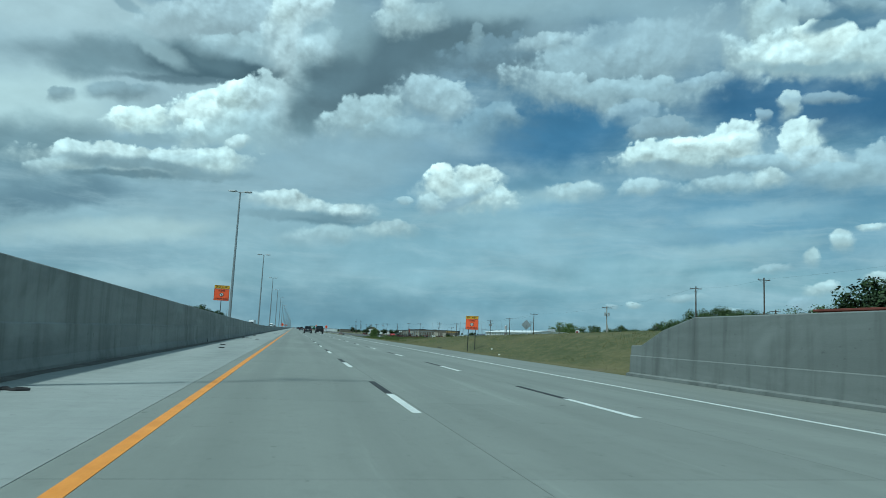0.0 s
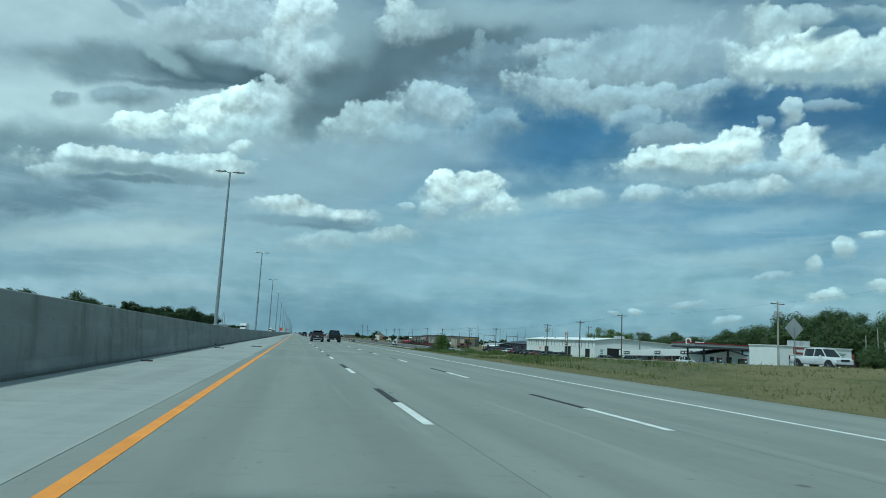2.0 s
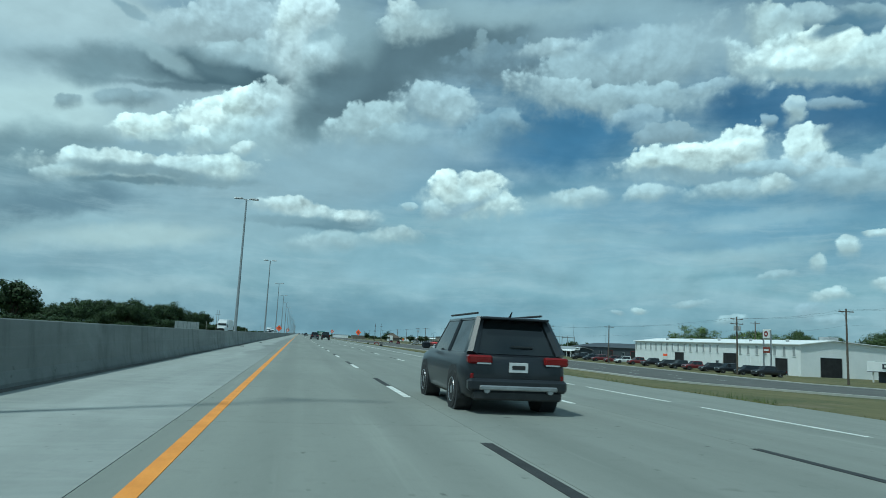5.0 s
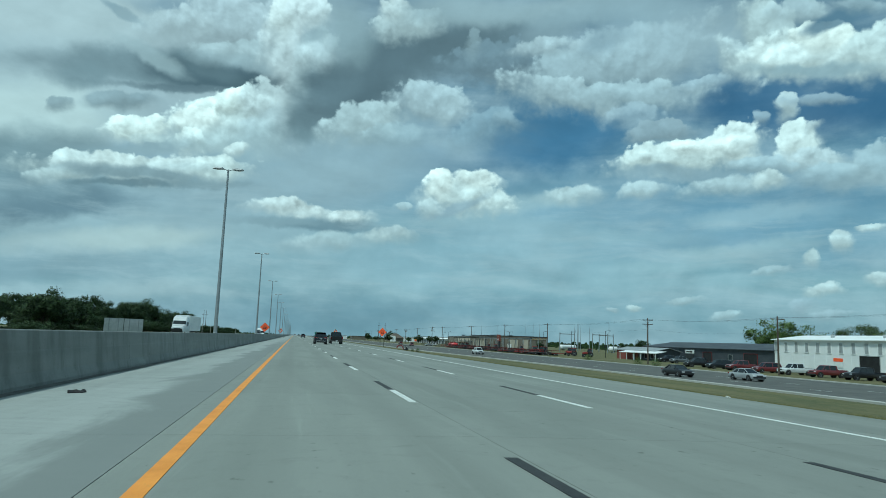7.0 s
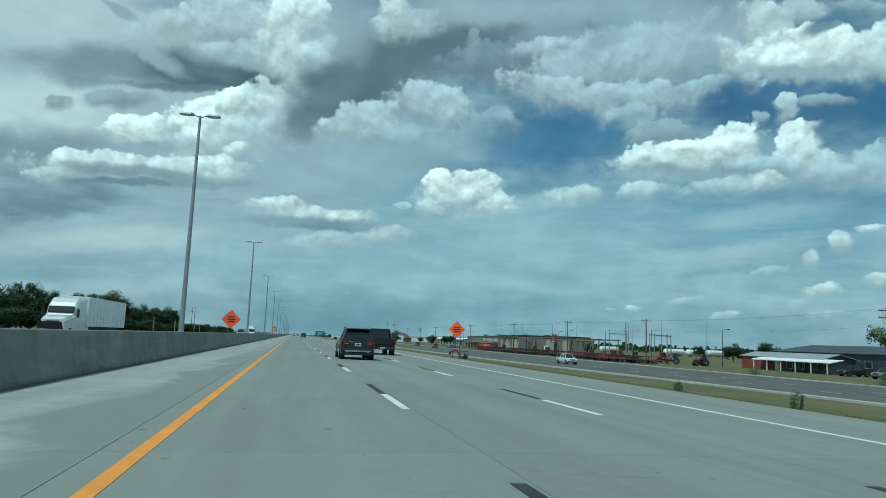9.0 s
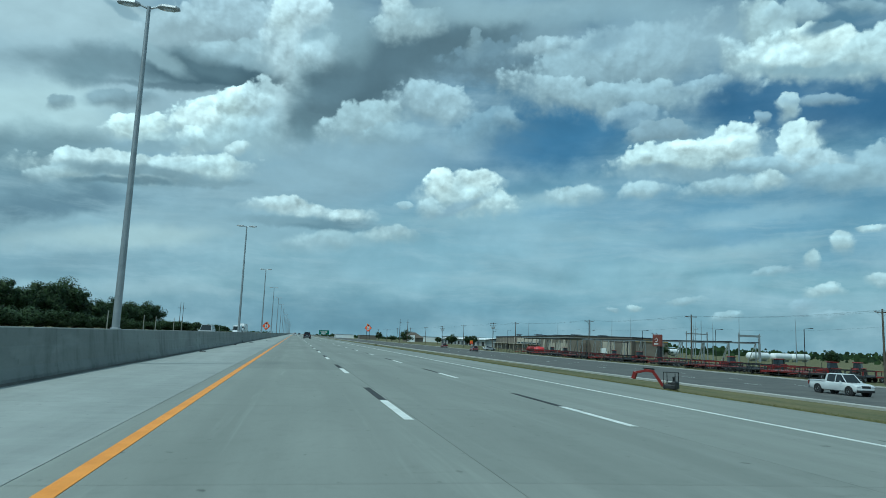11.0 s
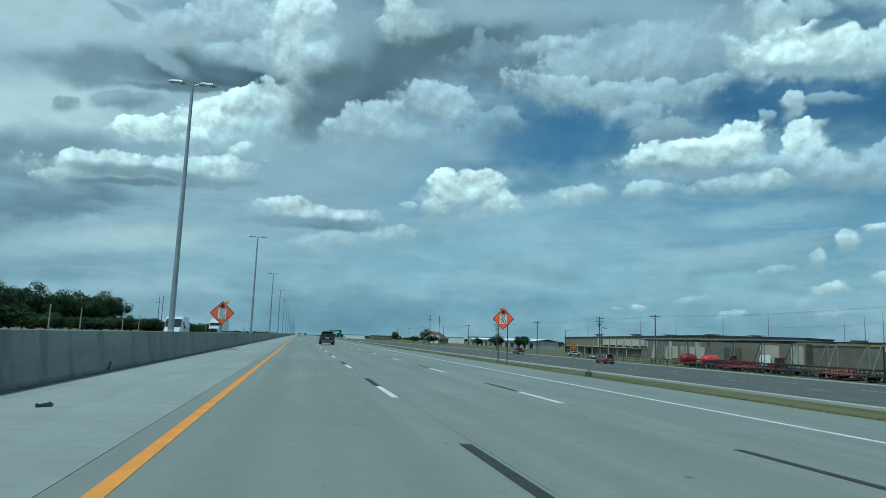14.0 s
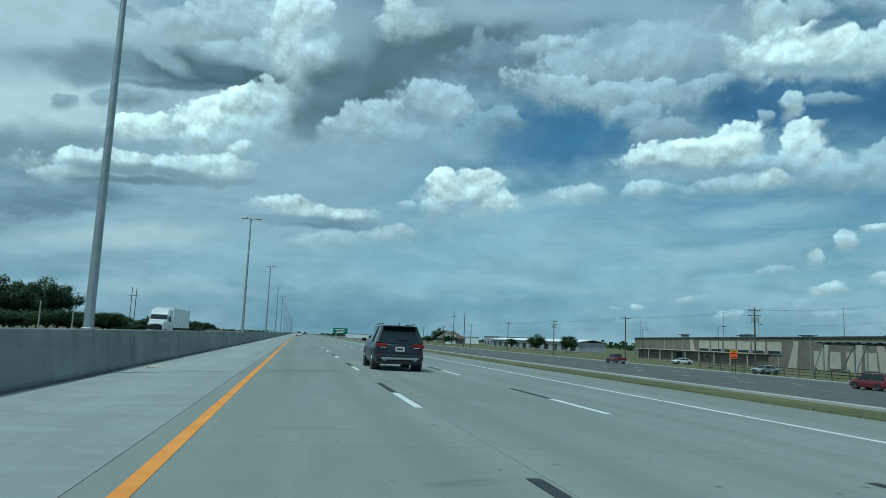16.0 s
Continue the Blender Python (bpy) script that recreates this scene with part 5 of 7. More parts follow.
car("pickup_truck", at(65.0, 626.0), CAR["maroon"], "dark red pickup truck further along the frontage road", "pickup truck", 5.6, 1.98, 1.85, 1.12, 1.10, hood_len=1.35, bed=1.8, r=0.38, clearance=0.34)
car("sedan", at(76.5, 596.0, 100), CAR["silver"], "silver saloon parked before the tan building", "car", 4.7, 1.84, 1.45, 0.93, 0.90, tall_tail=False, r=0.33)
car("sedan", at(88.5, 640.0, 90), CAR["white"], "white saloon parked before the tan building", "car", 4.7, 1.84, 1.45, 0.93, 0.90, tall_tail=False, r=0.33)

row = [("pickup_truck", "black", 262), ("suv", "black", 267.5), ("pickup_truck", "charcoal", 273), ("suv", "charcoal", 279), ("pickup_truck", "maroon", 284.5), ("pickup_truck", "black", 290), ("suv", "black", 296), ("pickup_truck", "black", 302), ("pickup_truck", "maroon", 309), ("pickup_truck", "white", 316), ("suv", "maroon", 323), ("pickup_truck", "maroon", 330), ("suv", "charcoal", 337), ("pickup_truck", "black", 344)]
for kind, tint, y in row:
    if kind == "suv":
        car("suv", at(84.0, y, 84), CAR[tint], tint + " SUV parked in front of the white warehouse", "car", 4.8, 1.9, 1.8, 1.06, 1.04, group="cars at the warehouse")
    else:
        car("pickup_truck", at(84.0, y, 86), CAR[tint], tint + " pickup truck parked in front of the white warehouse", "pickup truck", 5.7, 2.0, 1.92, 1.18, 1.16, hood_len=1.4, bed=1.8, r=0.40, clearance=0.38, group="cars at the warehouse")
for kind, tint, x, y, turn in (("suv", "grey", 83, 232, 80), ("sedan", "charcoal", 82, 226, 75), ("suv", "black", 84, 219, 100), ("pickup_truck", "maroon", 86, 206, 100), ("pickup_truck", "black", 85.5, 213, 95), ("pickup_truck", "white", 87, 198.5, 175), ("suv", "black", 92, 179, 60), ("sedan", "white", 96, 183, 90), ("pickup_truck", "black", 100, 382, 90), ("pickup_truck", "grey", 98, 373, 95), ("suv", "black", 98, 366, 90)):
    if kind == "pickup_truck":
        car(kind, at(x, y, turn), CAR[tint], tint + " pickup truck parked outside the shops", "pickup truck", 5.7, 2.0, 1.92, 1.18, 1.16, hood_len=1.4, bed=1.8, r=0.40, clearance=0.38, group="cars at the shops")
    else:
        low = kind == "sedan"
        car(kind, at(x, y, turn), CAR[tint], tint + (" saloon" if low else " SUV") + " parked outside the shops", "car", 4.7, 1.86, 1.45 if low else 1.78, 0.93 if low else 1.05, 0.90 if low else 1.03, tall_tail=not low, group="cars at the shops")


# vehicles on the opposite carriageway
def semi(m):
    ob = thing("semi_truck", m, "white sleeper-cab semi truck with a long white trailer", "truck")
    w_ = 2.5
    cab = bm_new()
    loft(cab, [ring_pts(y, [(w_ / 2 * k * 0.8, lo), (w_ / 2 * k, lo + 0.15), (w_ / 2 * k, hi - 0.25), (w_ / 2 * k * 0.85, hi)]) for y, lo, hi, k in ((3.4, 0.55, 1.75, 0.72), (3.1, 0.45, 1.95, 0.85), (2.2, 0.45, 2.15, 0.92), (1.75, 0.45, 2.2, 0.95), (1.0, 0.55, 3.35, 0.97), (0.4, 0.55, 3.75, 1.0), (-1.6, 0.55, 3.95, 1.0))])
    part("cab", cab, CAR["white"], ob)
    part("windscreen", plate_bm([(-1.02, 2.22), (1.02, 2.22), (0.96, 2.98), (-0.96, 2.98)], 0.02), M["car_glass"], ob).matrix_basis = Matrix.Translation((0, 2.64, -0.98)) @ pose(0, 0, 0, 33, 0, 180) @ pose(0, 0, 0, 0, 0, 0)
    box_part("windscreen_band", (0, 1.42, 2.62), (2.16, 0.42, 0.66), M["car_glass"], ob, 0.05, m=Matrix.Translation((0, 1.42, 2.62)) @ pose(0, 0, 0, 32, 0, 0) @ Matrix.Translation((0, -1.42, -2.62)))
    for s in (-1, 1):
        box_part("side_window", (s * 1.21, 0.75, 2.45), (0.06, 0.9, 0.7), M["car_glass"], ob, 0.02)
        box_part("mirror", (s * 1.48, 1.6, 2.35), (0.16, 0.22, 0.75), M["trim_black"], ob, 0.04)
        box_part("headlight", (s * 0.85, 3.28, 1.0), (0.42, 0.2, 0.28), M["lamp_clear"], ob, 0.05)
        box_part("side_fairing", (s * 1.2, -2.0, 0.75), (0.08, 1.4, 0.8), CAR["white"], ob, 0.03)
        for y in (2.4, -2.9, -4.1, -14.0, -15.3):
            wheel(ob, s * 1.08, y, 0.51, 0.32)
    box_part("grille", (0, 3.36, 1.25), (1.1, 0.12, 0.8), M["trim_black"], ob, 0.04)
    box_part("bumper", (0, 3.36, 0.62), (2.2, 0.25, 0.42), CAR["white"], ob, 0.08)
    trailer = bm_new()
    add_box(trailer, (0, -9.4, 2.62), (2.58, 14.6, 2.85), 0.03)
    tr = part("trailer", trailer, M["white_metal"], ob)
    box_part("chassis", (0, -9.6, 1.08), (1.1, 14.0, 0.22), M["dark_steel"], ob)
    for s in (-1, 1):
        for k in range(12):
            box_part("trailer_rib", (s * 1.295, -2.8 - k * 1.19, 2.62), (0.012, 0.05, 2.7), M["alu"], tr)
    return ob


semi(pose(-19.2, 348.0, 0, 0, 0, 180))


def van(m, label):
    ob = thing("van", m, label, "van")
    bm = bm_new()
    loft(bm, [ring_pts(y, [(0.92 * k, lo), (1.0 * k, lo + 0.2), (1.0 * k, hi * 0.6), (0.86 * k, hi)]) for y, lo, hi, k in ((-2.9, 0.35, 2.55, 0.97), (-2.7, 0.3, 2.65, 1.0), (1.0, 0.3, 2.65, 1.0), (1.5, 0.3, 2.45, 0.99), (2.25, 0.3, 1.45, 0.97), (2.85, 0.35, 1.12, 0.9), (2.98, 0.42, 0.95, 0.82))])
    part("body", bm, CAR["white"], ob)
    box_part("windscreen", (0, 1.93, 1.92), (1.62, 0.03, 1.1), M["car_glass"], ob, 0.01, m=Matrix.Translation((0, 1.95, 1.92)) @ pose(0, 0, 0, 37, 0, 0) @ Matrix.Translation((0, -1.93, -1.92)))
    for s in (-1, 1):
        box_part("side_window", (s * 0.94, 1.0, 1.75), (0.10, 0.85, 0.6), M["car_glass"], ob, 0.02)
        box_part("headlight", (s * 0.68, 2.82, 0.95), (0.34, 0.2, 0.22), M["lamp_clear"], ob, 0.04)
        box_part("mirror", (s * 1.12, 1.45, 1.5), (0.16, 0.1, 0.32), M["trim_black"], ob, 0.03)
        for y in (1.95, -1.85):
            wheel(ob, s * 0.9, y, 0.36, 0.24)
    box_part("grille", (0, 2.95, 0.85), (1.0, 0.06, 0.24), M["trim_black"], ob, 0.02)
    box_part("bumper", (0, 2.92, 0.5), (1.8, 0.2, 0.3), M["trim_black"], ob, 0.05)
    return ob


van(pose(-12.2, 517.0, 0, 0, 0, 180), "white high-roof delivery van on the opposite carriageway")
car("suv", pose(-10.2, 441.0, 0, 0, 0, 180), CAR["silver"], "silver SUV on the opposite carriageway", "car", 4.9, 1.95, 1.95, 1.2, 1.1)
semi_far = copy_thing([o for o in scene.objects if o.name == "semi_truck"][0], pose(-17.5, 599.0, 0, 0, 0, 180))

# ---------------------------------------------------------------- buildings
def prism(bm, outline, a, b, axis="y"):
    """Sweeps an outline of (u, z) from a to b along an axis."""
    if axis == "y":
        return loft(bm, [[(u, a, z) for u, z in outline], [(u, b, z) for u, z in outline]])
    return loft(bm, [[(a, u, z) for u, z in outline], [(b, u, z) for u, z in outline]])


def opening(parent, x, y, z, w_, h, name="window", facing="x", material=None, frame_mat=None, deep=0.10):
    """A framed pane or door leaf set into a wall that faces -x (w_ runs along y) or -y (w_ runs along x)."""
    sx, sy = (0.06, w_) if facing == "x" else (w_, 0.06)
    ob = box_part(name, (x, y, z), (sx, sy, h), material or M["window"], parent, 0.0)
    t = 0.09
    off = -0.04
    for dz in (-1, 1):
        c = (x + (off if facing == "x" else 0), y + (0 if facing == "x" else off), z + dz * (h / 2 + t / 2))
        s = (0.10, w_ + 2 * t, t) if facing == "x" else (w_ + 2 * t, 0.10, t)
        box_part("frame", c, s, frame_mat or M["alu"], ob)
    for dv in (-1, 1):
        c = (x + off, y + dv * (w_ / 2 + t / 2), z) if facing == "x" else (x + dv * (w_ / 2 + t / 2), y + off, z)
        s = (0.10, t, h) if facing == "x" else (t, 0.10, h)
        box_part("frame", c, s, frame_mat or M["alu"], ob)
    return ob


G = -2.6
# white metal warehouse with high slot windows
wh = thing("warehouse", pose(0, 0, 0), "long white ribbed metal warehouse with slot windows and open loading doors", "building")
X0, X1, YA, YB = 100.0, 150.0, 273.0, 341.0
part("wall", prism(bm_new(), [(X0, G), (X1, G), (X1, 2.6), (107.5, 4.75), (X0, 3.75)][::-1], YA, YB), M["white_metal"], wh)
part("roof", prism(bm_new(), [(X0 - 0.5, 3.72), (107.5, 4.80), (X1 + 0.5, 2.62), (X1 + 0.5, 2.75), (107.5, 4.95), (X0 - 0.5, 3.87)][::-1], YA - 0.5, YB + 0.5), M["white_metal"], wh, "pale metal roof sheets")
for k in range(24):
    y = YA + 1.8 + k * 2.85
    if k in (7, 8):
        continue
    opening(wh, X0 - 0.02, y, 2.35, 0.85, 1.9, "window", "x", M["alu"], M["white_metal"])
for y, w_, h in ((YA + 22.5, 5.2, 4.0), (YA + 44.0, 4.2, 3.6), (YA + 5.5, 3.6, 3.4)):
    opening(wh, X0 - 0.03, y, G + h / 2 + 0.05, w_, h, "loading_door", "x", M["dark_hole"], M["alu"])
opening(wh, 107.0, YA - 0.03, G + 2.0, 5.0, 3.9, "loading_door", "y", M["dark_hole"], M["alu"])
opening(wh, X0 - 0.03, YA + 27.5, G + 1.1, 1.0, 2.1, "door", "x", M["charcoal"], M["alu"])
for k in range(23):
    box_part("wall_rib", (X0 - 0.015, YA + 0.7 + k * 2.96, (G + 3.7) / 2 - 0.05), (0.03, 0.06, 3.65 - G), M["white_metal"], wh)
for k in range(5):
    tube_part("roof_vent", (103.5, YA + 8 + k * 12, 4.2), (103.5, YA + 8 + k * 12, 5.0), 0.35, 0.35, M["alu"], wh)
box_part("roof_unit", (112, YA + 6, 5.1), (2.6, 2.6, 1.3), M["alu"], wh, 0.05)
box_part("wall_sign", (X0 - 0.08, YB - 17, G + 2.2), (0.05, 2.2, 1.6), M["sign_white"], wh)
box_part("wall_sign_band", (X0 - 0.11, YB - 17, G + 2.8), (0.04, 2.2, 0.6), M["orange"], wh)

# long shed roofs behind the shops
sheds = thing("storage_sheds", pose(0, 0, 0), "pale metal storage sheds with low gable roofs", "building")
for k in range(4):
    x = 152 + k * 12
    part("shed", prism(bm_new(), [(x, G), (x + 11, G), (x + 11, 1.4), (x + 5.5, 2.7), (x, 1.4)][::-1], 262, 300), M["white_metal"], sheds)
    part("roof", prism(bm_new(), [(x - 0.3, 1.42), (x + 5.5, 2.78), (x + 11.3, 1.42), (x + 11.3, 1.55), (x + 5.5, 2.92), (x - 0.3, 1.55)][::-1], 261.6, 300.4), M["white_metal"], sheds)

# row of shops
sh = thing("shop_row", pose(0, 0, 0), "low white row of shops with deep fascia and covered walk", "building")
SA, SB = 213.0, 258.0
box_part("wall", (93.2, (SA + SB) / 2, (G - 0.1) / 2), (8.0, SB - SA, 1.3 - G), M["charcoal"], sh)
box_part("fascia", (89.2, (SA + SB) / 2, 0.05), (4.0, SB - SA + 0.8, 1.75), M["white_metal"], sh, 0.03)
box_part("roof", (93.0, (SA + SB) / 2, 0.98), (9.0, SB - SA, 0.10), M["grey_roof"], sh)
box_part("soffit_edge", (87.16, (SA + SB) / 2, -0.86), (0.10, SB - SA + 0.8, 0.10), M["charcoal"], sh)
for y, w_ in ((220.8, 5.5), (235.2, 3.0), (253.2, 3.6)):
    s_ = box_part("shop_sign", (87.12, y, 0.1), (0.12, w_, 0.85), M["charcoal"], sh, 0.02)
    for k in range(3):
        box_part("text_bar", (87.04, y + (k - 1) * w_ * 0.28, 0.1), (0.02, w_ * 0.2, 0.35), M["sign_white"], s_)
for k in range(10):
    y = SA + 0.6 + k * (SB - SA - 1.2) / 9
    box_part("column", (87.5, y, (G - 1.35) / 2), (0.2, 0.2, -0.35 - G), M["white_metal"], sh)
for k in range(9):
    y = SA + 2.6 + k * 4.1
    opening(sh, 89.15, y, G + 1.15, 2.8, 1.7, "window", "x", M["window"], M["alu"])
    if k % 2:
        opening(sh, 89.13, y + 2.1, G + 1.06, 0.95, 2.1, "door", "x", M["window"], M["alu"])

climb = Matrix(((1, 0, 0, 14.2), (0, 1, 0, 0), (0, -0.029, 1, 7.66), (0, 0, 0, 1)))   # the row climbs with the ground
for ob in sh.children_recursive:
    ob.data.transform(climb)

# white pylon sign on two legs before the warehouse
py = thing("pylon_sign", pose(86.8, 265.8, G), "tall two-legged pylon sign with a white and red panel", "sign")
for s in (-1, 1):
    box_part("leg", (0, s * 1.0, 4.3), (0.22, 0.22, 8.6), M["galv"], py, 0.02)
pn = box_part("panel", (0, 0, 7.9), (0.45, 1.8, 1.7), M["sign_white"], py, 0.03)
part("emblem", add_tube(bm_new(), (-0.24, 0, 7.9), (-0.22, 0, 7.9), 0.55, 0.55, 24), M["red_paint"], pn)
box_part("emblem_bar", (-0.26, 0, 7.9), (0.02, 0.5, 0.35), M["sign_white"], pn)
low_ = box_part("lower_panel", (0, 0, 4.9), (0.4, 1.8, 1.1), M["brick_red"], py, 0.03)
box_part("text_bar", (-0.22, 0, 4.9), (0.02, 1.3, 0.3), M["sign_white"], low_)

# lit board sign by the kerb
bb = thing("board_sign", pose(84.4, 234.6, G), "white roadside board sign with green lettering on short posts", "sign")
box_part("cabinet", (0, 0, 2.9), (0.4, 2.7, 1.7), M["sign_white"], bb, 0.04)
for k in range(3):
    box_part("text_bar", (-0.215, 0, 3.4 - k * 0.5), (0.02, 2.0 - 0.3 * k, 0.24), M["sign_green"], bb)
for s in (-1, 1):
    box_part("post", (0, s * 0.9, 1.05), (0.15, 0.15, 2.1), M["dark_steel"], bb)

# two-part board sign before the barn
bs = thing("board_sign", pose(84.6, 348.0, G), "white and black two-part board sign on a dark post", "sign")
box_part("post", (0, 0, 1.0), (0.2, 0.2, 2.0), M["dark_steel"], bs, 0.02)
box_part("upper_board", (0, 0, 3.25), (0.25, 3.0, 0.75), M["sign_white"], bs, 0.03)
box_part("lower_board", (0, 0, 2.35), (0.25, 3.0, 0.95), M["dark_steel"], bs, 0.03)
box_part("text_bar", (-0.14, 0, 3.25), (0.02, 2.2, 0.3), M["sign_black"], bs)

# filling station canopy with a red band
gs = thing("filling_station", pose(0, 0, 0), "filling station canopy with grey fascia, red band and dark columns", "building")
box_part("canopy", (102.0, 206.4, 3.0), (21.4, 9.8, 1.0), M["grey_roof"], gs, 0.04)
box_part("fascia_band", (102.0, 206.4, 2.72), (21.5, 9.9, 0.34), M["charcoal"], gs, 0.01)
box_part("red_band", (102.0, 206.4, 3.56), (21.6, 10.0, 0.22), M["red_paint"], gs, 0.02)
box_part("soffit", (102.0, 206.4, 2.46), (20.8, 9.2, 0.06), M["charcoal"], gs)
for x, y in ((95.0, 203.6), (101.4, 203.6), (108.6, 203.6), (94.6, 209.6), (109.6, 209.6)):
    box_part("column", (x, y, (-1.9 + 2.45) / 2), (0.36, 0.36, 2.45 + 1.9), M["charcoal"], gs, 0.03)
emb = part("emblem", plate_bm(rounded(1.25, 1.5, 0.4, 0, 3.95), 0.25), M["sign_white"], gs, "white shield emblem")
emb.matrix_basis = pose(91.0, 203.6, 0, 0, 0, -40)
em2 = part("emblem_core", plate_bm(rounded(0.7, 0.8, 0.2, 0, 3.95), 0.03, -0.16), M["red_paint"], emb)
for s in (-1, 1):
    box_part("roof_lamp", (97.5 + s * 0.6, 209, 3.85), (1.0, 0.5, 0.3), M["sign_white"], gs, 0.06)


def fuel_pump(x, y):
    z = land(x, y)
    ob = thing("fuel_pump", pose(x, y, z), "dark fuel pump on a raised concrete island", "fuel pump", "fuel pumps")
    box_part("island", (0, 0, 0.08), (1.4, 2.6, 0.16), M["curb"], ob, 0.03)
    body = box_part("body", (0, 0, 1.06), (0.75, 1.0, 1.8), M["charcoal"], ob, 0.04)
    box_part("screen", (0, -0.51, 1.5), (0.5, 0.02, 0.35), M["sign_white"], body)
    box_part("cap", (0, 0, 2.05), (0.9, 1.15, 0.2), M["red_paint"], ob, 0.03)
    for s in (-1, 1):
        tube_part("hose", (s * 0.40, -0.2, 1.5), (s * 0.48, -0.25, 0.5), 0.03, 0.03, M["rubber"], ob)


for x, y in ((98.2, 202.4), (104.8, 202.4), (111.5, 203.6)):
    fuel_pump(x, y)
hut = thing("kiosk", pose(0, 0, 0), "white gabled sales building with black trim and dark doors", "building")
part("wall", prism(bm_new(), [(96.6, -2.2), (107.2, -2.2), (107.2, 1.22), (102.4, 2.18), (96.6, 1.12)][::-1], 205, 212.2), M["white_metal"], hut)
part("roof", prism(bm_new(), [(96.2, 1.03), (102.4, 2.20), (107.6, 1.12), (107.6, 1.32), (102.4, 2.40), (96.2, 1.22)][::-1], 204.6, 212.6), M["charcoal"], hut)
opening(hut, 102.6, 204.97, -0.55, 1.2, 2.4, "door", "y", M["window"], M["charcoal"])
opening(hut, 105.5, 204.97, -0.5, 0.9, 1.6, "window", "y", M["window"], M["charcoal"])
opening(hut, 98.0, 204.97, 0.1, 0.9, 0.8, "window", "y", M["window"], M["charcoal"])
opening(hut, 100.2, 204.97, -0.5, 0.8, 1.5, "window", "y", M["window"], M["charcoal"])
bg = thing("blue_grey_store", pose(0, 0, 0), "low blue-grey store with tall dark windows behind the filling station", "building")
box_part("wall", (137.0, 237.0, (G + 2.6) / 2), (19, 14, 2.6 - G), M["blue_grey"], bg)
box_part("parapet", (137.0, 237.0, 2.68), (19.4, 14.4, 0.22), M["charcoal"], bg)
for k in range(6):
    opening(bg, 129.8 + k * 3.0, 229.97, -0.2, 0.9, 2.6, "window", "y", M["window"], M["white_metal"])

# drive-through shop
dt = thing("drive_through", pose(0, 0, 0), "white flat-roofed drive-through shop with black lettering and a maroon sign", "building")
box_part("wall", (93.3, 171.0, 1.15), (15.2, 8, 4.3), M["white_metal"], dt, 0.02)
box_part("roof", (93.3, 171.0, 3.36), (15.5, 8.3, 0.14), M["white_metal"], dt)
lettering("DRIVE-THRU", 1.6, (90.9, 166.94, 0.45), M["sign_black"], dt, squeeze=0.72)
ms = box_part("maroon_sign", (90.9, 166.92, 2.45), (4.6, 0.12, 1.45), M["brick_red"], dt, 0.02)
box_part("text_bar", (90.9, 166.84, 2.55), (3.4, 0.03, 0.5), M["sign_white"], ms)
part("porch", prism(bm_new(), [(94.1, 1.9), (95.6, 3.1), (97.1, 1.9)][::-1], 165.9, 166.99), M["charcoal"], dt)
for x in (94.3, 96.9):
    box_part("porch_post", (x, 166.1, 0.75), (0.14, 0.14, 2.3), M["charcoal"], dt)
opening(dt, 95.6, 166.95, 0.5, 1.8, 2.4, "door", "y", M["dark_hole"], M["charcoal"])
for k in range(3):
    box_part("text_bar", (98.7, 166.97, 2.45 - k * 0.3), (1.9 - 0.5 * k, 0.03, 0.10), M["sign_green"], dt)
box_part("red_end_wall", (102.0, 171.5, 0.8), (1.8, 6, 3.4), M["brick_red"], dt)
for x in (92.0, 94.2):
    box_part("roof_unit", (x, 171, 3.95), (1.5, 1.5, 1.0), M["alu"], dt, 0.05)
pf = thing("picket_fence", pose(0, 0, 0), "low white picket fence before the drive-through shop", "fence")
for k in range(36):
    x = 86.0 + k * 0.22
    box_part("picket", (x, 164.6, land(x, 164.6) + 0.5), (0.10, 0.03, 1.0), M["white_metal"], pf)
for dz in (0.3, 0.8):
    box_part("rail", (89.85, 164.63, land(90, 164.6) + dz), (7.8, 0.03, 0.08), M["white_metal"], pf)

# red-brown shed behind the retaining wall
rb = thing("brick_shed", pose(0, 0, 0), "long low red-brown building behind the wall", "building")
b0 = land(78, 60)
box_part("wall", (80, 62, (b0 + 6.9) / 2), (14, 38, 6.9 - b0), M["brick_red"], rb)
box_part("roof", (80, 62, 7.02), (14.8, 38.8, 0.30), M["brick_red"], rb, 0.03)
for k in range(5):
    opening(rb, 72.97, 48 + k * 7, 4.6, 1.6, 1.4, "window")

# charcoal barn and porch house
barn = thing("charcoal_barn", pose(0, 0, 0), "long charcoal metal building with a low grey roof and red trim", "building")
part("wall", prism(bm_new(), [(113, G), (135, G), (135, 1.5), (124, 3.1), (113, 1.5)][::-1], 356, 419), M["charcoal"], barn)
part("roof", prism(bm_new(), [(112.5, 1.46), (124, 3.14), (135.5, 1.46), (135.5, 1.6), (124, 3.3), (112.5, 1.6)][::-1], 355.5, 419.5), M["charcoal"], barn)
for y, w_ in ((366, 5), (384, 4), (402, 4)):
    opening(barn, 112.97, y, G + 1.6, w_, 3.0, "loading_door", "x", M["dark_hole"], M["red_paint"])
for y in (374, 392, 411):
    opening(barn, 112.97, y, -0.6, 1.6, 1.2)
for y in (356.1, 418.9):
    box_part("corner_trim", (112.93, y, (G + 1.5) / 2), (0.12, 0.35, 1.5 - G), M["red_paint"], barn)
ph = thing("porch_house", pose(0, 0, 0), "dark red and charcoal shop with a white porch roof", "building")
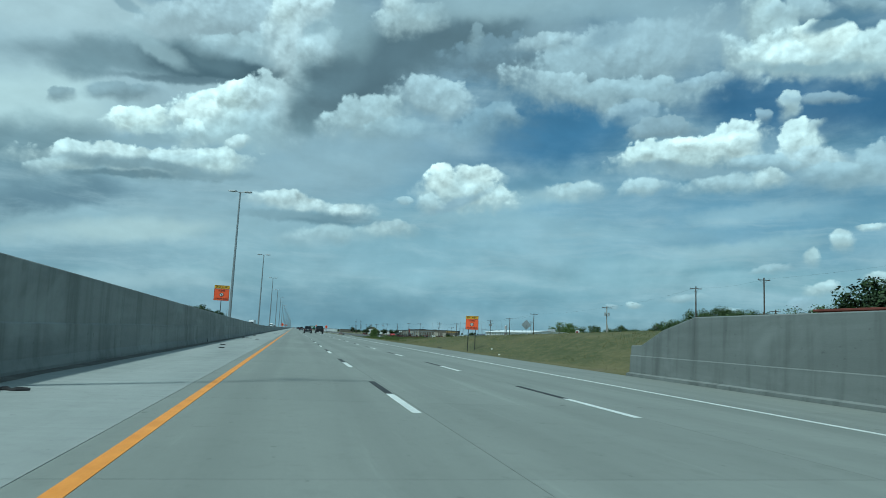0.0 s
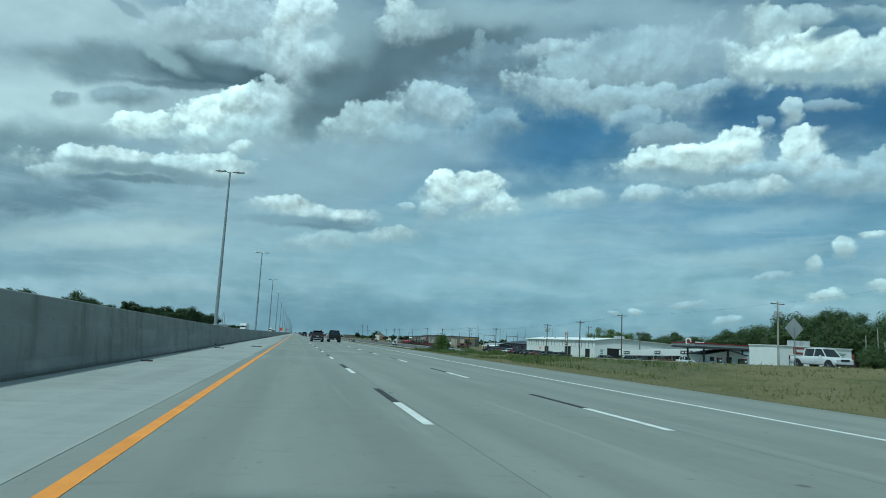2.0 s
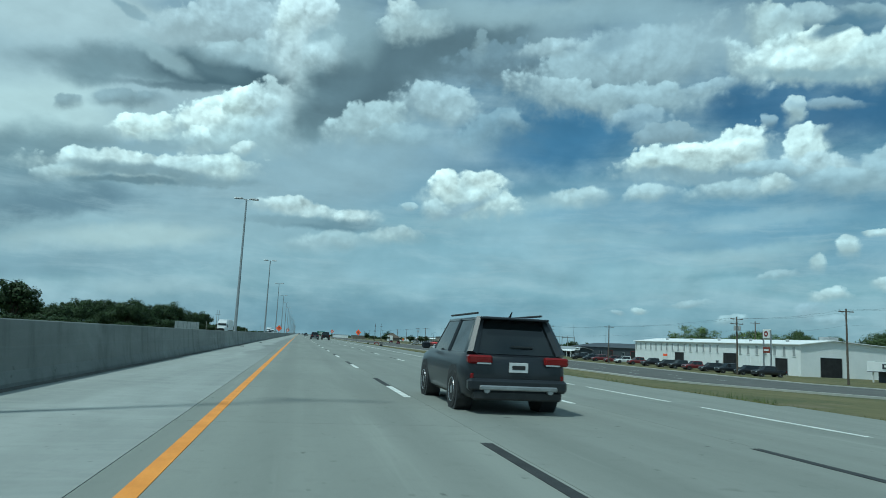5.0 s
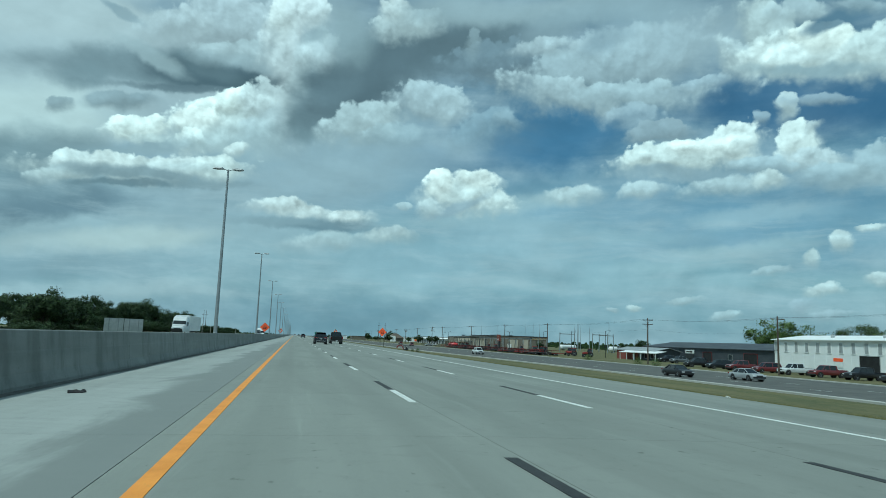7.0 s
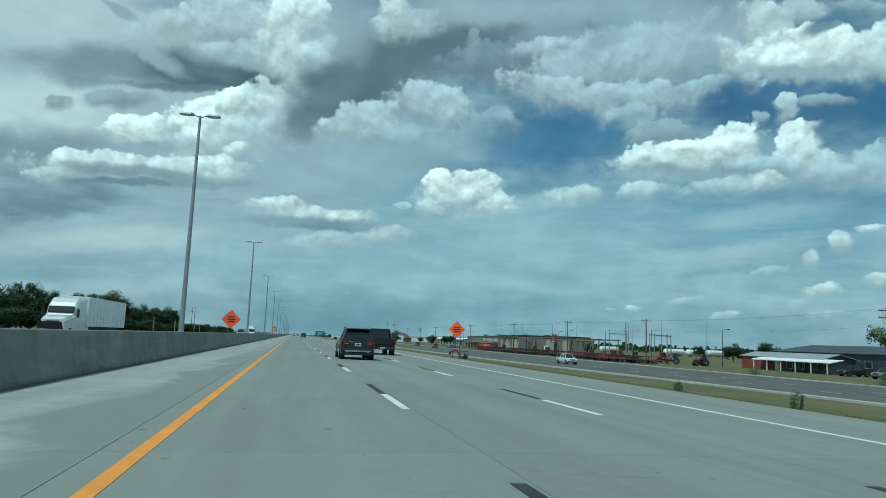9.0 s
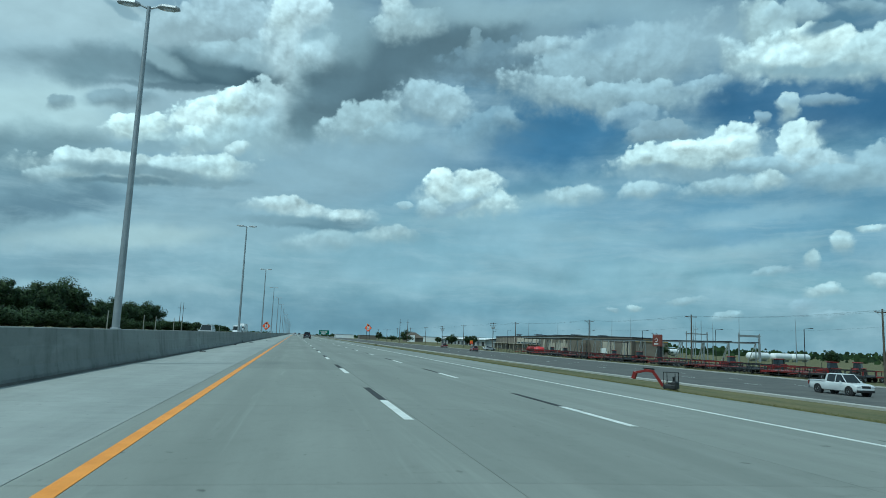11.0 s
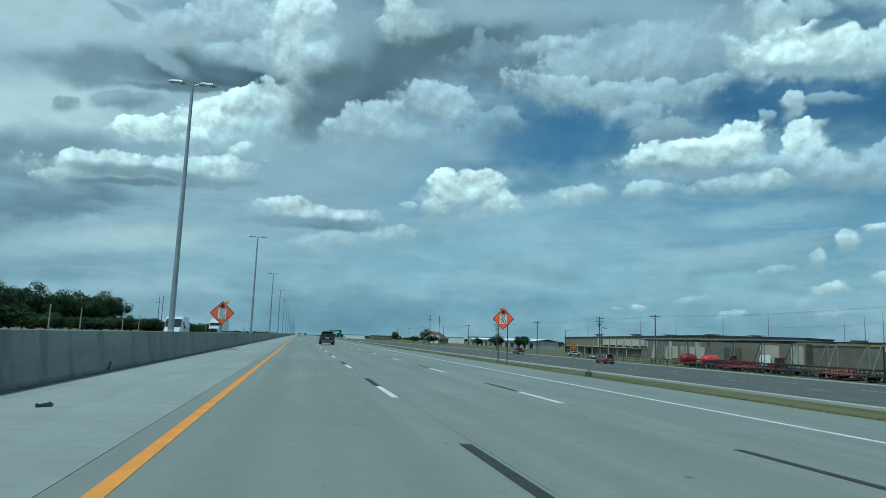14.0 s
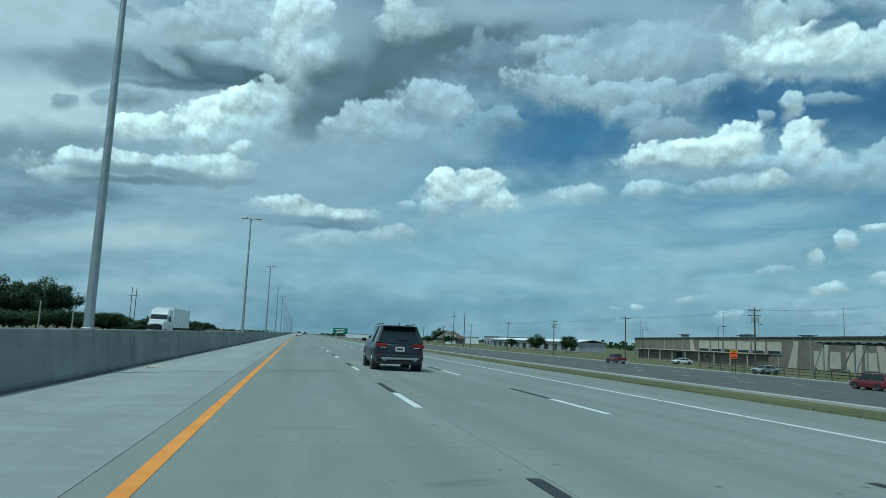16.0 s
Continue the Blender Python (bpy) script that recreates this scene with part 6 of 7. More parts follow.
part("wall", prism(bm_new(), [(101.5, G), (109, G), (109, 0.2), (105.2, 1.1), (101.5, 0.2)][::-1], 391, 415), M["charcoal"], ph)
part("roof", prism(bm_new(), [(101.1, 0.18), (105.2, 1.14), (109.4, 0.18), (109.4, 0.3), (105.2, 1.28), (101.1, 0.3)][::-1], 390.5, 415.5), M["grey_roof"], ph)
box_part("red_wall", (101.44, 408, (G + 0.1) / 2), (0.10, 13.5, 0.1 - G), M["brick_red"], ph)
part("porch_roof", prism(bm_new(), [(98.6, -0.45), (101.6, 0.12), (101.6, 0.26), (98.6, -0.30)][::-1], 386, 408), M["white_metal"], ph, "white sheet porch roof")
for k in range(6):
    box_part("column", (98.8, 387 + k * 4.1, (G - 0.4) / 2), (0.16, 0.16, -0.4 - G), M["white_metal"], ph)
for k in range(3):
    opening(ph, 101.36, 393 + k * 3.4, -1.2, 1.5, 1.3)
opening(ph, 101.36, 403.5, G + 1.05, 1.1, 2.1, "door", "x", M["white_metal"], M["alu"])

# big tan precast building: long front to the road, shorter south side running back
tb = thing("tan_factory", pose(0, 0, 0), "large flat-roofed brown precast factory with beige window panels", "building")
TA, TB, TX, T_TOP = 606.0, 709.0, 113.5, 4.5
FOOT = [(TX, TA), (137.0, 595.5), (150.0, 600.0), (150.0, TB), (TX, TB)]


def slab_on(outline, z0, z1, grow=0.0):
    """An upright block over a plan outline; grow: how far it stands out all round."""
    cx, cy = sum(p_[0] for p_ in outline) / len(outline), sum(p_[1] for p_ in outline) / len(outline)
    out_ = [(x + math.copysign(grow, x - cx), y + math.copysign(grow, y - cy)) for x, y in outline]
    return loft(bm_new(), [[(x, y, z0) for x, y in out_], [(x, y, z1) for x, y in out_]])


main_wall = part("wall", slab_on(FOOT, G, T_TOP), M["tan_panel"], tb)
parapet = part("parapet", slab_on(FOOT, T_TOP - 0.02, T_TOP + 0.28, 0.25), M["charcoal"], tb, "dark metal parapet edge")
for k in range(20):
    box_part("panel_joint", (TX - 0.02, TA + 5.1 * k + 2.6, (G + T_TOP) / 2), (0.05, 0.09, T_TOP - G - 0.1), M["beige_panel"], tb)
for k in range(6):
    y = 640.5 + k * 5.7
    box_part("beige_panel", (TX - 0.06, y, 2.2), (0.14, 4.9, 2.6), M["beige_panel"], tb, 0.02)
    opening(tb, TX - 0.14, y, 1.0, 4.3, 0.7)
for y, lean in ((634.0, 1), (674.5, -1), (616.0, 1), (609.5, -1), (625.0, 1)):
    wedge = part("beige_wedge", plate_bm([(-2.0, 0), (0.9, 0), (1.6, 6.2), (0.3, 6.2)], 0.14), M["beige_panel"], tb)
    wedge.matrix_basis = Matrix.Translation((TX - 0.16, y, G + 0.2)) @ pose(0, 0, 0, 0, 0, -90) @ Matrix.Diagonal((lean, 1, 1, 1))
for k in range(5):
    box_part("pale_wall_panel", (TX - 0.07, 608.0 + k * 4.6, -0.1), (0.14, 2.9, 3.6), M["beige_panel"], tb, 0.02)
box_part("low_front", (TX - 1.6, 672.0, (G + 0.45) / 2), (3.2, 58.0, 0.45 - G), M["tan_panel"], tb, 0.03)
box_part("low_roof", (TX - 2.1, 672.0, 0.56), (4.6, 59.0, 0.22), M["beige_panel"], tb, 0.02)
for k in range(9):
    box_part("low_post", (TX - 4.1, 645 + k * 6.8, (G + 0.45) / 2), (0.22, 0.22, 0.45 - G), M["beige_panel"], tb)
opening(tb, TX - 3.23, 676.5, G + 1.4, 3.4, 2.6, "door", "x", M["dark_hole"], M["beige_panel"])
for y in (651.0, 663.0, 690.0):
    opening(tb, TX - 3.23, y, -0.9, 2.2, 0.8)
for x_, y_ in ((TX + 6, 612), (TX + 9, 640), (TX + 6, 658), (TX + 12, 668), (TX + 7, 690), (TX + 14, 603)):
    box_part("roof_unit", (x_, y_, T_TOP + 0.55), (1.7, 2.0, 0.6), M["alu"], tb, 0.05)
    box_part("roof_unit_cap", (x_, y_, T_TOP + 0.92), (3.0, 3.4, 0.16), M["charcoal"], tb, 0.03)
# bay door and pale panel on the south side
SOUTH = math.degrees(math.atan2(595.5 - TA, 137.0 - TX))
for d, w_, h, mt in ((7.0, 4.6, 4.4, "timber"), (16.5, 5.0, 5.4, "beige_panel"), (23.5, 3.2, 5.4, "beige_panel")):
    leaf = box_part("bay_door" if mt == "timber" else "pale_wall_panel", (0, -0.08, h / 2), (w_, 0.12, h), M[mt], tb, 0.02)
    leaf.matrix_basis = pose(TX, TA, G + 0.05, 0, 0, SOUTH) @ Matrix.Translation((d, 0, 0))
climb = Matrix(((1, 0, 0, 0), (0, 1, 0, 0), (0, -0.010, 1, 6.4), (0, 0, 0, 1)))   # the roofline falls away along the road
for ob in (main_wall, parapet):
    ob.data.transform(climb)
ann = thing("yellow_annex", pose(0, 0, 0), "low tan annex with a yellow fascia and a dark roof hatch", "building")
ANN = [(131.4, 574.2), (139.0, 572.0), (146.0, 590.0), (137.5, 593.5)]
part("wall", slab_on(ANN, G, 3.2), M["tan_panel"], ann)
part("fascia", slab_on(ANN, 3.2, 4.2, 0.2), M["yellow_clad"], ann, "yellow metal fascia")
box_part("roof_hatch", (137.5, 578.0, 4.45), (2.6, 3.0, 0.5), M["charcoal"], ann, 0.08)
cabinet = thing("equipment_cabinet", pose(125.0, 596.6, G, 0, 0, SOUTH), "white metal equipment cabinet beside the factory", "cabinet")
box_part("body", (0, 0, 1.45), (2.5, 1.6, 2.6), M["white_metal"], cabinet, 0.04)
box_part("plinth", (0, 0, 0.08), (2.7, 1.8, 0.16), M["curb"], cabinet, 0.02)
for sx in (-0.62, 0.62):
    box_part("door", (sx, -0.81, 1.45), (1.14, 0.04, 2.3), M["white_metal"], cabinet, 0.01)

# grey workshop row further on
gw_ = thing("workshop_row", pose(0, 0, 0), "long grey workshop with a white roof and dark bay doors", "building")
box_part("wall", (142, 880, (G + 2.0) / 2), (14, 150, 2.0 - G), M["grey_roof"], gw_)
part("roof", prism(bm_new(), [(134, 1.9), (142, 3.1), (150, 1.9), (150, 2.2), (142, 3.4), (134, 2.2)][::-1], 804, 956), M["white_metal"], gw_)
for k in range(12):
    opening(gw_, 134.97, 812 + k * 12.2, G + 1.7, 7.0, 3.2, "bay_door", "x", M["charcoal"] if k % 3 else M["dark_hole"], M["white_metal"])
fh = thing("hip_roof_house", pose(0, 0, 0), "brown hip-roofed building far along the frontage road", "building")
box_part("wall", (118, 1010, (G + 1.5) / 2), (16, 26, 1.5 - G), M["tan_panel"], fh)
part("roof", add_box(bm_new(), (118, 1010, 4.2), (18, 28, 5.4), 0, None, (0.15, 0.4)), M["timber"], fh, "brown hipped roof")
wt_ = thing("white_tower", pose(0, 0, 0), "small white building beside the brown roof", "building")
box_part("wall", (112, 985, (G + 4.0) / 2), (6, 7, 4.0 - G), M["white_metal"], wt_, 0.05)
opening(wt_, 108.97, 985, 1.2, 2.0, 1.4)
for n_, (x, y, w_, d, h, mt) in enumerate(((150, 1120, 30, 40, 6, "white_metal"), (90, 1180, 20, 30, 5, "tan_panel"), (70, 1300, 24, 40, 5, "white_metal"), (180, 1050, 40, 30, 7, "grey_roof"))):
    ob = thing("distant_shed", pose(x, y, G), "distant low commercial shed on the horizon", "building", "distant sheds")
    box_part("wall", (0, 0, h / 2), (w_, d, h), M[mt], ob)
    box_part("roof", (0, 0, h + 0.15), (w_ + 0.6, d + 0.6, 0.3), M["grey_roof"], ob)
    for k in range(3):
        opening(ob, -w_ / 2 - 0.03, -d / 3 + k * d / 3, 1.8, 4, 3, "bay_door", "x", M["charcoal"], M["alu"])

# ---------------------------------------------------------------- utility poles and wires, yard, machines
def utility_pole(x, y, h, label="weathered timber utility pole with a crossarm and insulators", lamp_=False, trafo=False, arms=1, wood="timber"):
    z = land(x, y)
    ob = thing("utility_pole", pose(x, y, z), label, "utility pole", "utility poles")
    tube_part("pole", (0, 0, -0.5), (0, 0, h), 0.17, 0.11, M[wood], ob)
    for a in range(arms):
        za = h - 0.45 - a * 0.9
        box_part("crossarm", (0, 0, za), (2.6, 0.12, 0.13), M["timber"], ob, 0.01)
        for k in (-1.15, 1.15):
            tube_part("insulator", (k, 0, za + 0.06), (k, 0, za + 0.26), 0.045, 0.03, M["galv"], ob)
        for s in (-1, 1):
            tube_part("brace", (s * 0.8, 0.07, za - 0.03), (0, 0.10, za - 0.75), 0.02, 0.02, M["galv"], ob)
    if trafo:
        for s in (-1, 1):
            tube_part("transformer", (s * 0.45, -0.1, h - 2.6), (s * 0.45, -0.1, h - 1.7), 0.24, 0.24, M["alu"], ob)
    if lamp_:
        tube_part("lamp_arm", (0, 0, h - 3.2), (1.1, 0, h - 2.8), 0.03, 0.03, M["galv"], ob)
        box_part("lamp_head", (1.3, 0, h - 2.82), (0.5, 0.26, 0.16), M["galv"], ob, 0.04)
    return ob


POLES = [(80.9, 122.4, 13.2, 1), (85.4, 107.8, 14.0, 1), (80.8, 216.6, 12.0, 1), (79.8, 239.5, 11.1, 1), (79.9, 265.0, 10.6, 2), (77.0, 311.3, 9.4, 1), (77.4, 352.8, 10.1, 2), (79.2, 417.9, 10.1, 1), (79.7, 463.7, 10.6, 1), (78.8, 510.0, 10.5, 1), (79.3, 573.1, 10.9, 1), (79.7, 602.6, 11.2, 2), (79.5, 650, 10.8, 1), (79.5, 697, 10.8, 2), (79.5, 744, 10.8, 1), (79.5, 800, 10.8, 1), (79.5, 860, 10.8, 2), (79.5, 920, 10.8, 1), (79.5, 980, 10.8, 1)]
for i, (x, y, h, arms) in enumerate(POLES):
    utility_pole(x, y, h, lamp_=i in (8, 9, 11), trafo=i in (4, 11, 13), arms=arms)
up_ = utility_pole(79.5, 159.4, 10.9, "bleached grey utility pole with a transformer and crossarm", trafo=True, wood="grey_timber")
utility_pole(80.4, 160.6, 6.2, "short bleached grey pole beside the transformer pole", arms=0, wood="grey_timber")
for x, y, h in ((155, 219, 11.0), (166, 226, 13.5), (150, 208, 9)):
    utility_pole(x, y, h, "bare bleached timber pole before the woods", arms=0, wood="grey_timber")
utility_pole(110, 300, 12.0)
for x, y, h in ((118, 150, 11), (104, 128, 10), (140, 240, 11), (104, 250, 9)):
    utility_pole(x, y, h)
for x, y in ((74.0, 812), (80.0, 815), (-78.4, 848), (-76.6, 849)):
    ob = thing("transmission_pole", pose(x, y, G), "tall bare timber transmission pole", "utility pole", "transmission poles")
    tube_part("pole", (0, 0, -0.5), (0, 0, 17 if x > 0 else 22.5), 0.22, 0.14, M["timber"], ob)
    box_part("crossarm", (0, 0, 14.5 if x > 0 else 18.5), (2.4 if x > 0 else 3.4, 0.16, 0.18), M["timber"], ob)


for x, y, h in ((-48, 643, 6.1), (-48, 663, 5.8), (-48, 820, 5.0), (-48, 1070, 9.0), (-48, 585, 6.0), (-48, 605, 6.0), (-48, 540, 6.0)):
    ob = thing("fence_pole", pose(x, y, land(x, y)), "slim weathered pole before the trees", "pole", "poles before the trees")
    tube_part("pole", (0, 0, -0.3), (0, 0, h), 0.16, 0.12, M["grey_timber"], ob)


def wire(points, sag, name="overhead_wire"):
    """A cable hung between points, with a small sag in each span."""
    bm = bm_new()
    for a, b in zip(points, points[1:]):
        a, b = Vector(a), Vector(b)
        prev = None
        for k in range(9):
            t = k / 8
            p = a.lerp(b, t) - Vector((0, 0, sag * 4 * t * (1 - t)))
            if prev is not None:
                add_tube(bm, prev, p, 0.008, 0.008, 3, False)
            prev = p
    return tagged(part(name, bm, M["dark_steel"]), "thin dark overhead cable slung between utility poles", "cable", "overhead wires")


line_a = [p for p in POLES if p[1] > 200]
for off, dz in ((-1.15, -0.25), (1.15, -0.25), (-0.5, -0.25)):
    wire([(x + off, y, land(x, y) + h + dz) for x, y, h, _ in line_a], 0.55)
wire([(x + 0.2, y, land(x, y) + h - 2.4) for x, y, h, _ in line_a], 0.7)
wire([(85.4, 60, 15.2), (85.4, 107.8, land(85, 108) + 13.7), (80.9, 122.4, land(81, 122) + 12.9), (79.5, 159.4, land(79.5, 159.4) + 10.6), (80.8, 216.6, land(81, 217) + 11.7)], 0.5)

# red sign on a black pillar
rs = thing("pillar_sign", pose(83.3, 482.0, G), "red box sign with a white emblem on a black pillar", "sign")
box_part("pillar", (0, 0, 2.6), (0.55, 1.15, 5.2), M["dark_steel"], rs, 0.03)
cab = box_part("box", (0, 0.9, 5.5), (0.6, 3.4, 2.7), M["brick_red"], rs, 0.05)
for k in range(9):
    a = radians(20 + 35 * k)
    box_part("emblem", (-0.31, 0.9 + 0.55 * math.cos(a), 5.6 + 0.4 * math.sin(a)), (0.03, 0.22, 0.14), M["sign_white"], cab)
box_part("text_bar", (-0.31, 0.9, 4.7), (0.03, 1.7, 0.28), M["sign_white"], cab)
for s in (-1, 1):
    tube_part("spot_arm", (-0.2, 0.4 + s * 0.9, 6.5), (-1.0, 0.4 + s * 0.9, 7.0), 0.03, 0.03, M["galv"], rs)
    box_part("spot_lamp", (-1.05, 0.4 + s * 0.9, 7.0), (0.35, 0.3, 0.2), M["galv"], rs, 0.04)

# open steel frame along the yard
fr = thing("pipe_rack", pose(0, 0, 0), "long grey steel pipe-rack frame with leaning struts along the yard", "frame")
FX = 92.7
for x in (FX, FX + 6.5):
    box_part("beam", (x, 536, 3.15), (0.20, 134, 0.24), M["dark_steel"], fr, 0.02)
box_part("roof_edge", (FX + 3.2, 575, 3.4), (7.4, 56, 0.14), M["grey_roof"], fr)
for k in range(15):
    y = 470 + k * 9.4
    for x in (FX, FX + 6.5):
        box_part("column", (x, y, (G + 3.0) / 2), (0.16, 0.18, 3.0 - G), M["galv"], fr, 0.02)
    box_part("cross_beam", (FX + 3.25, y, 2.95), (6.5, 0.2, 0.26), M["galv"], fr)
    part("strut", add_tube(bm_new(), (FX, y + 0.2, 2.8), (FX - 0.2, y + 2.6, G), 0.11, 0.11, 6), M["alu"], fr)
    part("strut", add_tube(bm_new(), (FX + 6.5, y + 0.2, 2.8), (FX + 6.4, y + 3.4, G), 0.10, 0.10, 6), M["alu"], fr)

for k in range(19):
    box_part("rafter", (FX + 3.0, 562.5 + k * 2.1, 3.22), (8.6, 0.12, 0.2), M["galv"], fr)

# dark pipe gateway into the yard
gate = thing("yard_gateway", pose(0, 0, 0), "tall dark steel pipe gateway into the machinery yard", "gate")
for x, y in ((79.6, 498.8), (80.1, 491.2), (79.8, 513.5)):
    tube_part("post", (x, y, land(x, y) - 0.2), (x, y, 2.35), 0.12, 0.12, M["dark_steel"], gate)
    tube_part("cap", (x, y, 2.35), (x, y, 2.43), 0.15, 0.13, M["dark_steel"], gate)
tube_part("lintel", (79.6, 499.4, 2.25), (80.1, 490.6, 2.25), 0.10, 0.10, M["dark_steel"], gate)


def hopper(x, y, turn, paint_, label):
    """A bulky rounded spreader wagon on two wheels with a drawbar."""
    ob = thing("hopper_wagon", pose(x, y, land(x, y), 0, 0, turn), label, "farm machine", "hopper wagons")
    bm = bm_new()
    loft(bm, [[(1.25 * k * math.cos(a), yy, 1.55 + 1.0 * k * math.sin(a)) for a in [2 * math.pi * i / 18 for i in range(18)]] for yy, k in ((-1.75, 0.45), (-1.55, 0.8), (-1.1, 0.98), (0.0, 1.0), (1.1, 0.95), (1.55, 0.72), (1.8, 0.4))])
    part("tank", bm, paint_, ob, smooth=True)
    box_part("frame", (0, 0.2, 0.55), (1.5, 3.8, 0.18), M["dark_steel"], ob, 0.02)
    for s in (-1, 1):
        wheel(ob, s * 1.15, -0.3, 0.55, 0.36)
        box_part("saddle", (s * 0.7, 0.0, 0.72), (0.2, 2.6, 0.3), paint_, ob, 0.02)
    part("drawbar", add_tube(bm_new(), (0, 2.0, 0.55), (0, 3.4, 0.5), 0.08, 0.05, 8), paint_, ob)
    tube_part("lid", (0, 0, 2.5), (0, 0, 2.64), 0.4, 0.36, paint_, ob)


hopper(82.6, 557.6, 80, CAR["bright_red"], "bright red rounded hopper wagon in the machinery yard")
hopper(83.1, 566.3, 95, M["red_paint"], "maroon rounded hopper wagon in the machinery yard")

# fence of the sales yard
fe = thing("yard_fence", pose(0, 0, 0), "low dark pipe-rail fence round the machinery yard", "fence")
for k in range(60):
    y = 424 + k * 3.2
    box_part("post", (75.5, y, land(75.5, y) + 0.65), (0.09, 0.09, 1.3), M["dark_steel"], fe)
for z in (0.35, 0.8, 1.25):
    box_part("rail", (75.5, 518.4, land(75.5, 500) + z), (0.06, 189, 0.07), M["dark_steel"], fe)


def trailer_implement(m, paint_name, label, seed):
    """A flat trailer or tillage implement: frame of tubes, wheels, upright tines."""
    rng = random.Random(seed)
    ob = thing("farm_implement", m, label, "farm machine", "machines in the yard")
    col_ = M[paint_name]
    l_, w_ = rng.uniform(5.5, 8.0), rng.uniform(2.2, 2.8)
    for s in (-1, 1):
        box_part("side_beam", (s * w_ / 2, 0, 0.75), (0.14, l_, 0.2), col_, ob, 0.02)
        box_part("top_rail", (s * w_ / 2, 0, 1.55), (0.08, l_, 0.08), col_, ob)
    n_ = int(l_ / 1.6)
    for k in range(n_ + 1):
        y = -l_ / 2 + k * l_ / n_
        box_part("cross_beam", (0, y, 0.75), (w_, 0.12, 0.14), col_, ob)
        for s in (-1, 1):
            box_part("stake", (s * w_ / 2, y, 1.15), (0.07, 0.07, 0.8), col_, ob)
    box_part("deck", (0, 0, 0.86), (w_ * 0.94, l_ * 0.96, 0.05), M["timber"] if seed % 2 else col_, ob)
    for s in (-1, 1):
        for dy in (-0.45, 0.45):
            wheel(ob, s * (w_ / 2 + 0.05), -0.3 + dy, 0.38, 0.24)
    part("drawbar", add_tube(bm_new(), (0, l_ / 2, 0.7), (0, l_ / 2 + 1.4, 0.55), 0.07, 0.05, 8), col_, ob)
    if seed % 5 == 0:
        part("boom", add_tube(bm_new(), (0, -l_ / 3, 0.9), (0, l_ / 4, 2.6), 0.13, 0.09, 8), col_, ob)
    return ob


base_a = trailer_implement(pose(79.0, 430, land(79, 430), 0, 0, 85), "red_paint", "red steel farm trailer with stake sides in the sales yard", 3)
base_b = trailer_implement(pose(79.0, 436, land(79, 436), 0, 0, 95), "red_paint", "red flat-deck farm trailer in the sales yard", 2)
base_c = trailer_implement(pose(79.0, 442, land(79, 442), 0, 0, 80), "dark_steel", "black steel farm trailer in the sales yard", 4)
rng = random.Random(7)
k = 0
for y in range(424, 564, 5):
    for x in (79.6, 84.6):
        if 476 < y < 488 and x < 82:
            continue
        src = (base_c, base_a, base_c, base_c, base_b, base_c, base_a, base_c)[k % 8]
        k += 1
        copy_thing(src, pose(x + rng.uniform(-0.8, 0.8), y + rng.uniform(-0.8, 0.8), land(x, y), 0, 0, 90 + rng.uniform(-30, 30)))


def tractor(m, label):
    ob = thing("tractor", m, label, "tractor", "tractors in the yard")
    part("hood", loft(bm_new(), [ring_pts(y, [(0.36 * k_, 0.95), (0.40 * k_, 1.25), (0.30 * k_, h)]) for y, k_, h in ((0.2, 1.0, 1.62), (1.3, 0.95, 1.55), (1.75, 0.8, 1.4))]), M["red_paint"], ob)
    box_part("chassis", (0, 0.2, 0.8), (0.5, 3.2, 0.4), M["dark_steel"], ob, 0.03)
    box_part("cab_glass", (0, -0.55, 1.95), (1.25, 1.25, 1.1), M["car_glass"], ob, 0.03, top=(0.85, 0.85))
    box_part("cab_roof", (0, -0.55, 2.56), (1.4, 1.45, 0.14), M["red_paint"], ob, 0.04)
    for s in (-1, 1):
        box_part("fender", (s * 0.85, -0.75, 1.62), (0.5, 1.4, 0.10), M["red_paint"], ob, 0.03)
        wheel(ob, s * 0.9, -0.75, 0.78, 0.46)
        wheel(ob, s * 0.75, 1.3, 0.45, 0.3)
    tube_part("exhaust", (0.25, 0.9, 1.5), (0.25, 0.9, 2.4), 0.05, 0.05, M["dark_steel"], ob)
    return ob


tr_ = tractor(pose(84.0, 433.0, land(84, 433), 0, 0, 70), "red farm tractor with a glazed cab in the sales yard")
for x, y, a in ((85, 446, 110), (92, 428, 60), (96, 440, 120), (84, 458, 80), (86, 497, 100), (88, 515, 70), (84, 540, 95), (86, 556, 80), (90, 452, 40), (93, 418, 80)):
    copy_thing(tr_, pose(x, y, land(x, y), 0, 0, a))


def tank(m):
    ob = thing("storage_tank", m, "long white horizontal storage tank on saddles", "tank", "white tanks")
    part("shell", loft(bm_new(), [[(r_ * math.cos(2 * math.pi * i / 24), y, 2.1 + r_ * math.sin(2 * math.pi * i / 24)) for i in range(24)] for y, r_ in ((-8.3, 0.3), (-8.1, 1.0), (-7.6, 1.5), (7.6, 1.5), (8.1, 1.0), (8.3, 0.3))]), M["white_metal"], ob, smooth=True)
    for y in (-5, 5):
        box_part("saddle", (0, y, 0.4), (2.4, 0.4, 0.9), M["curb"], ob, 0.03)
    box_part("walkway", (0, 0, 3.66), (0.6, 10, 0.06), M["galv"], ob)
    return ob


tk = tank(pose(190, 588, G, 0, 0, -63))
for x, y, a in ((208, 597, -63), (226, 607, -63), (180, 640, -60)):
    copy_thing(tk, pose(x, y, G, 0, 0, a))


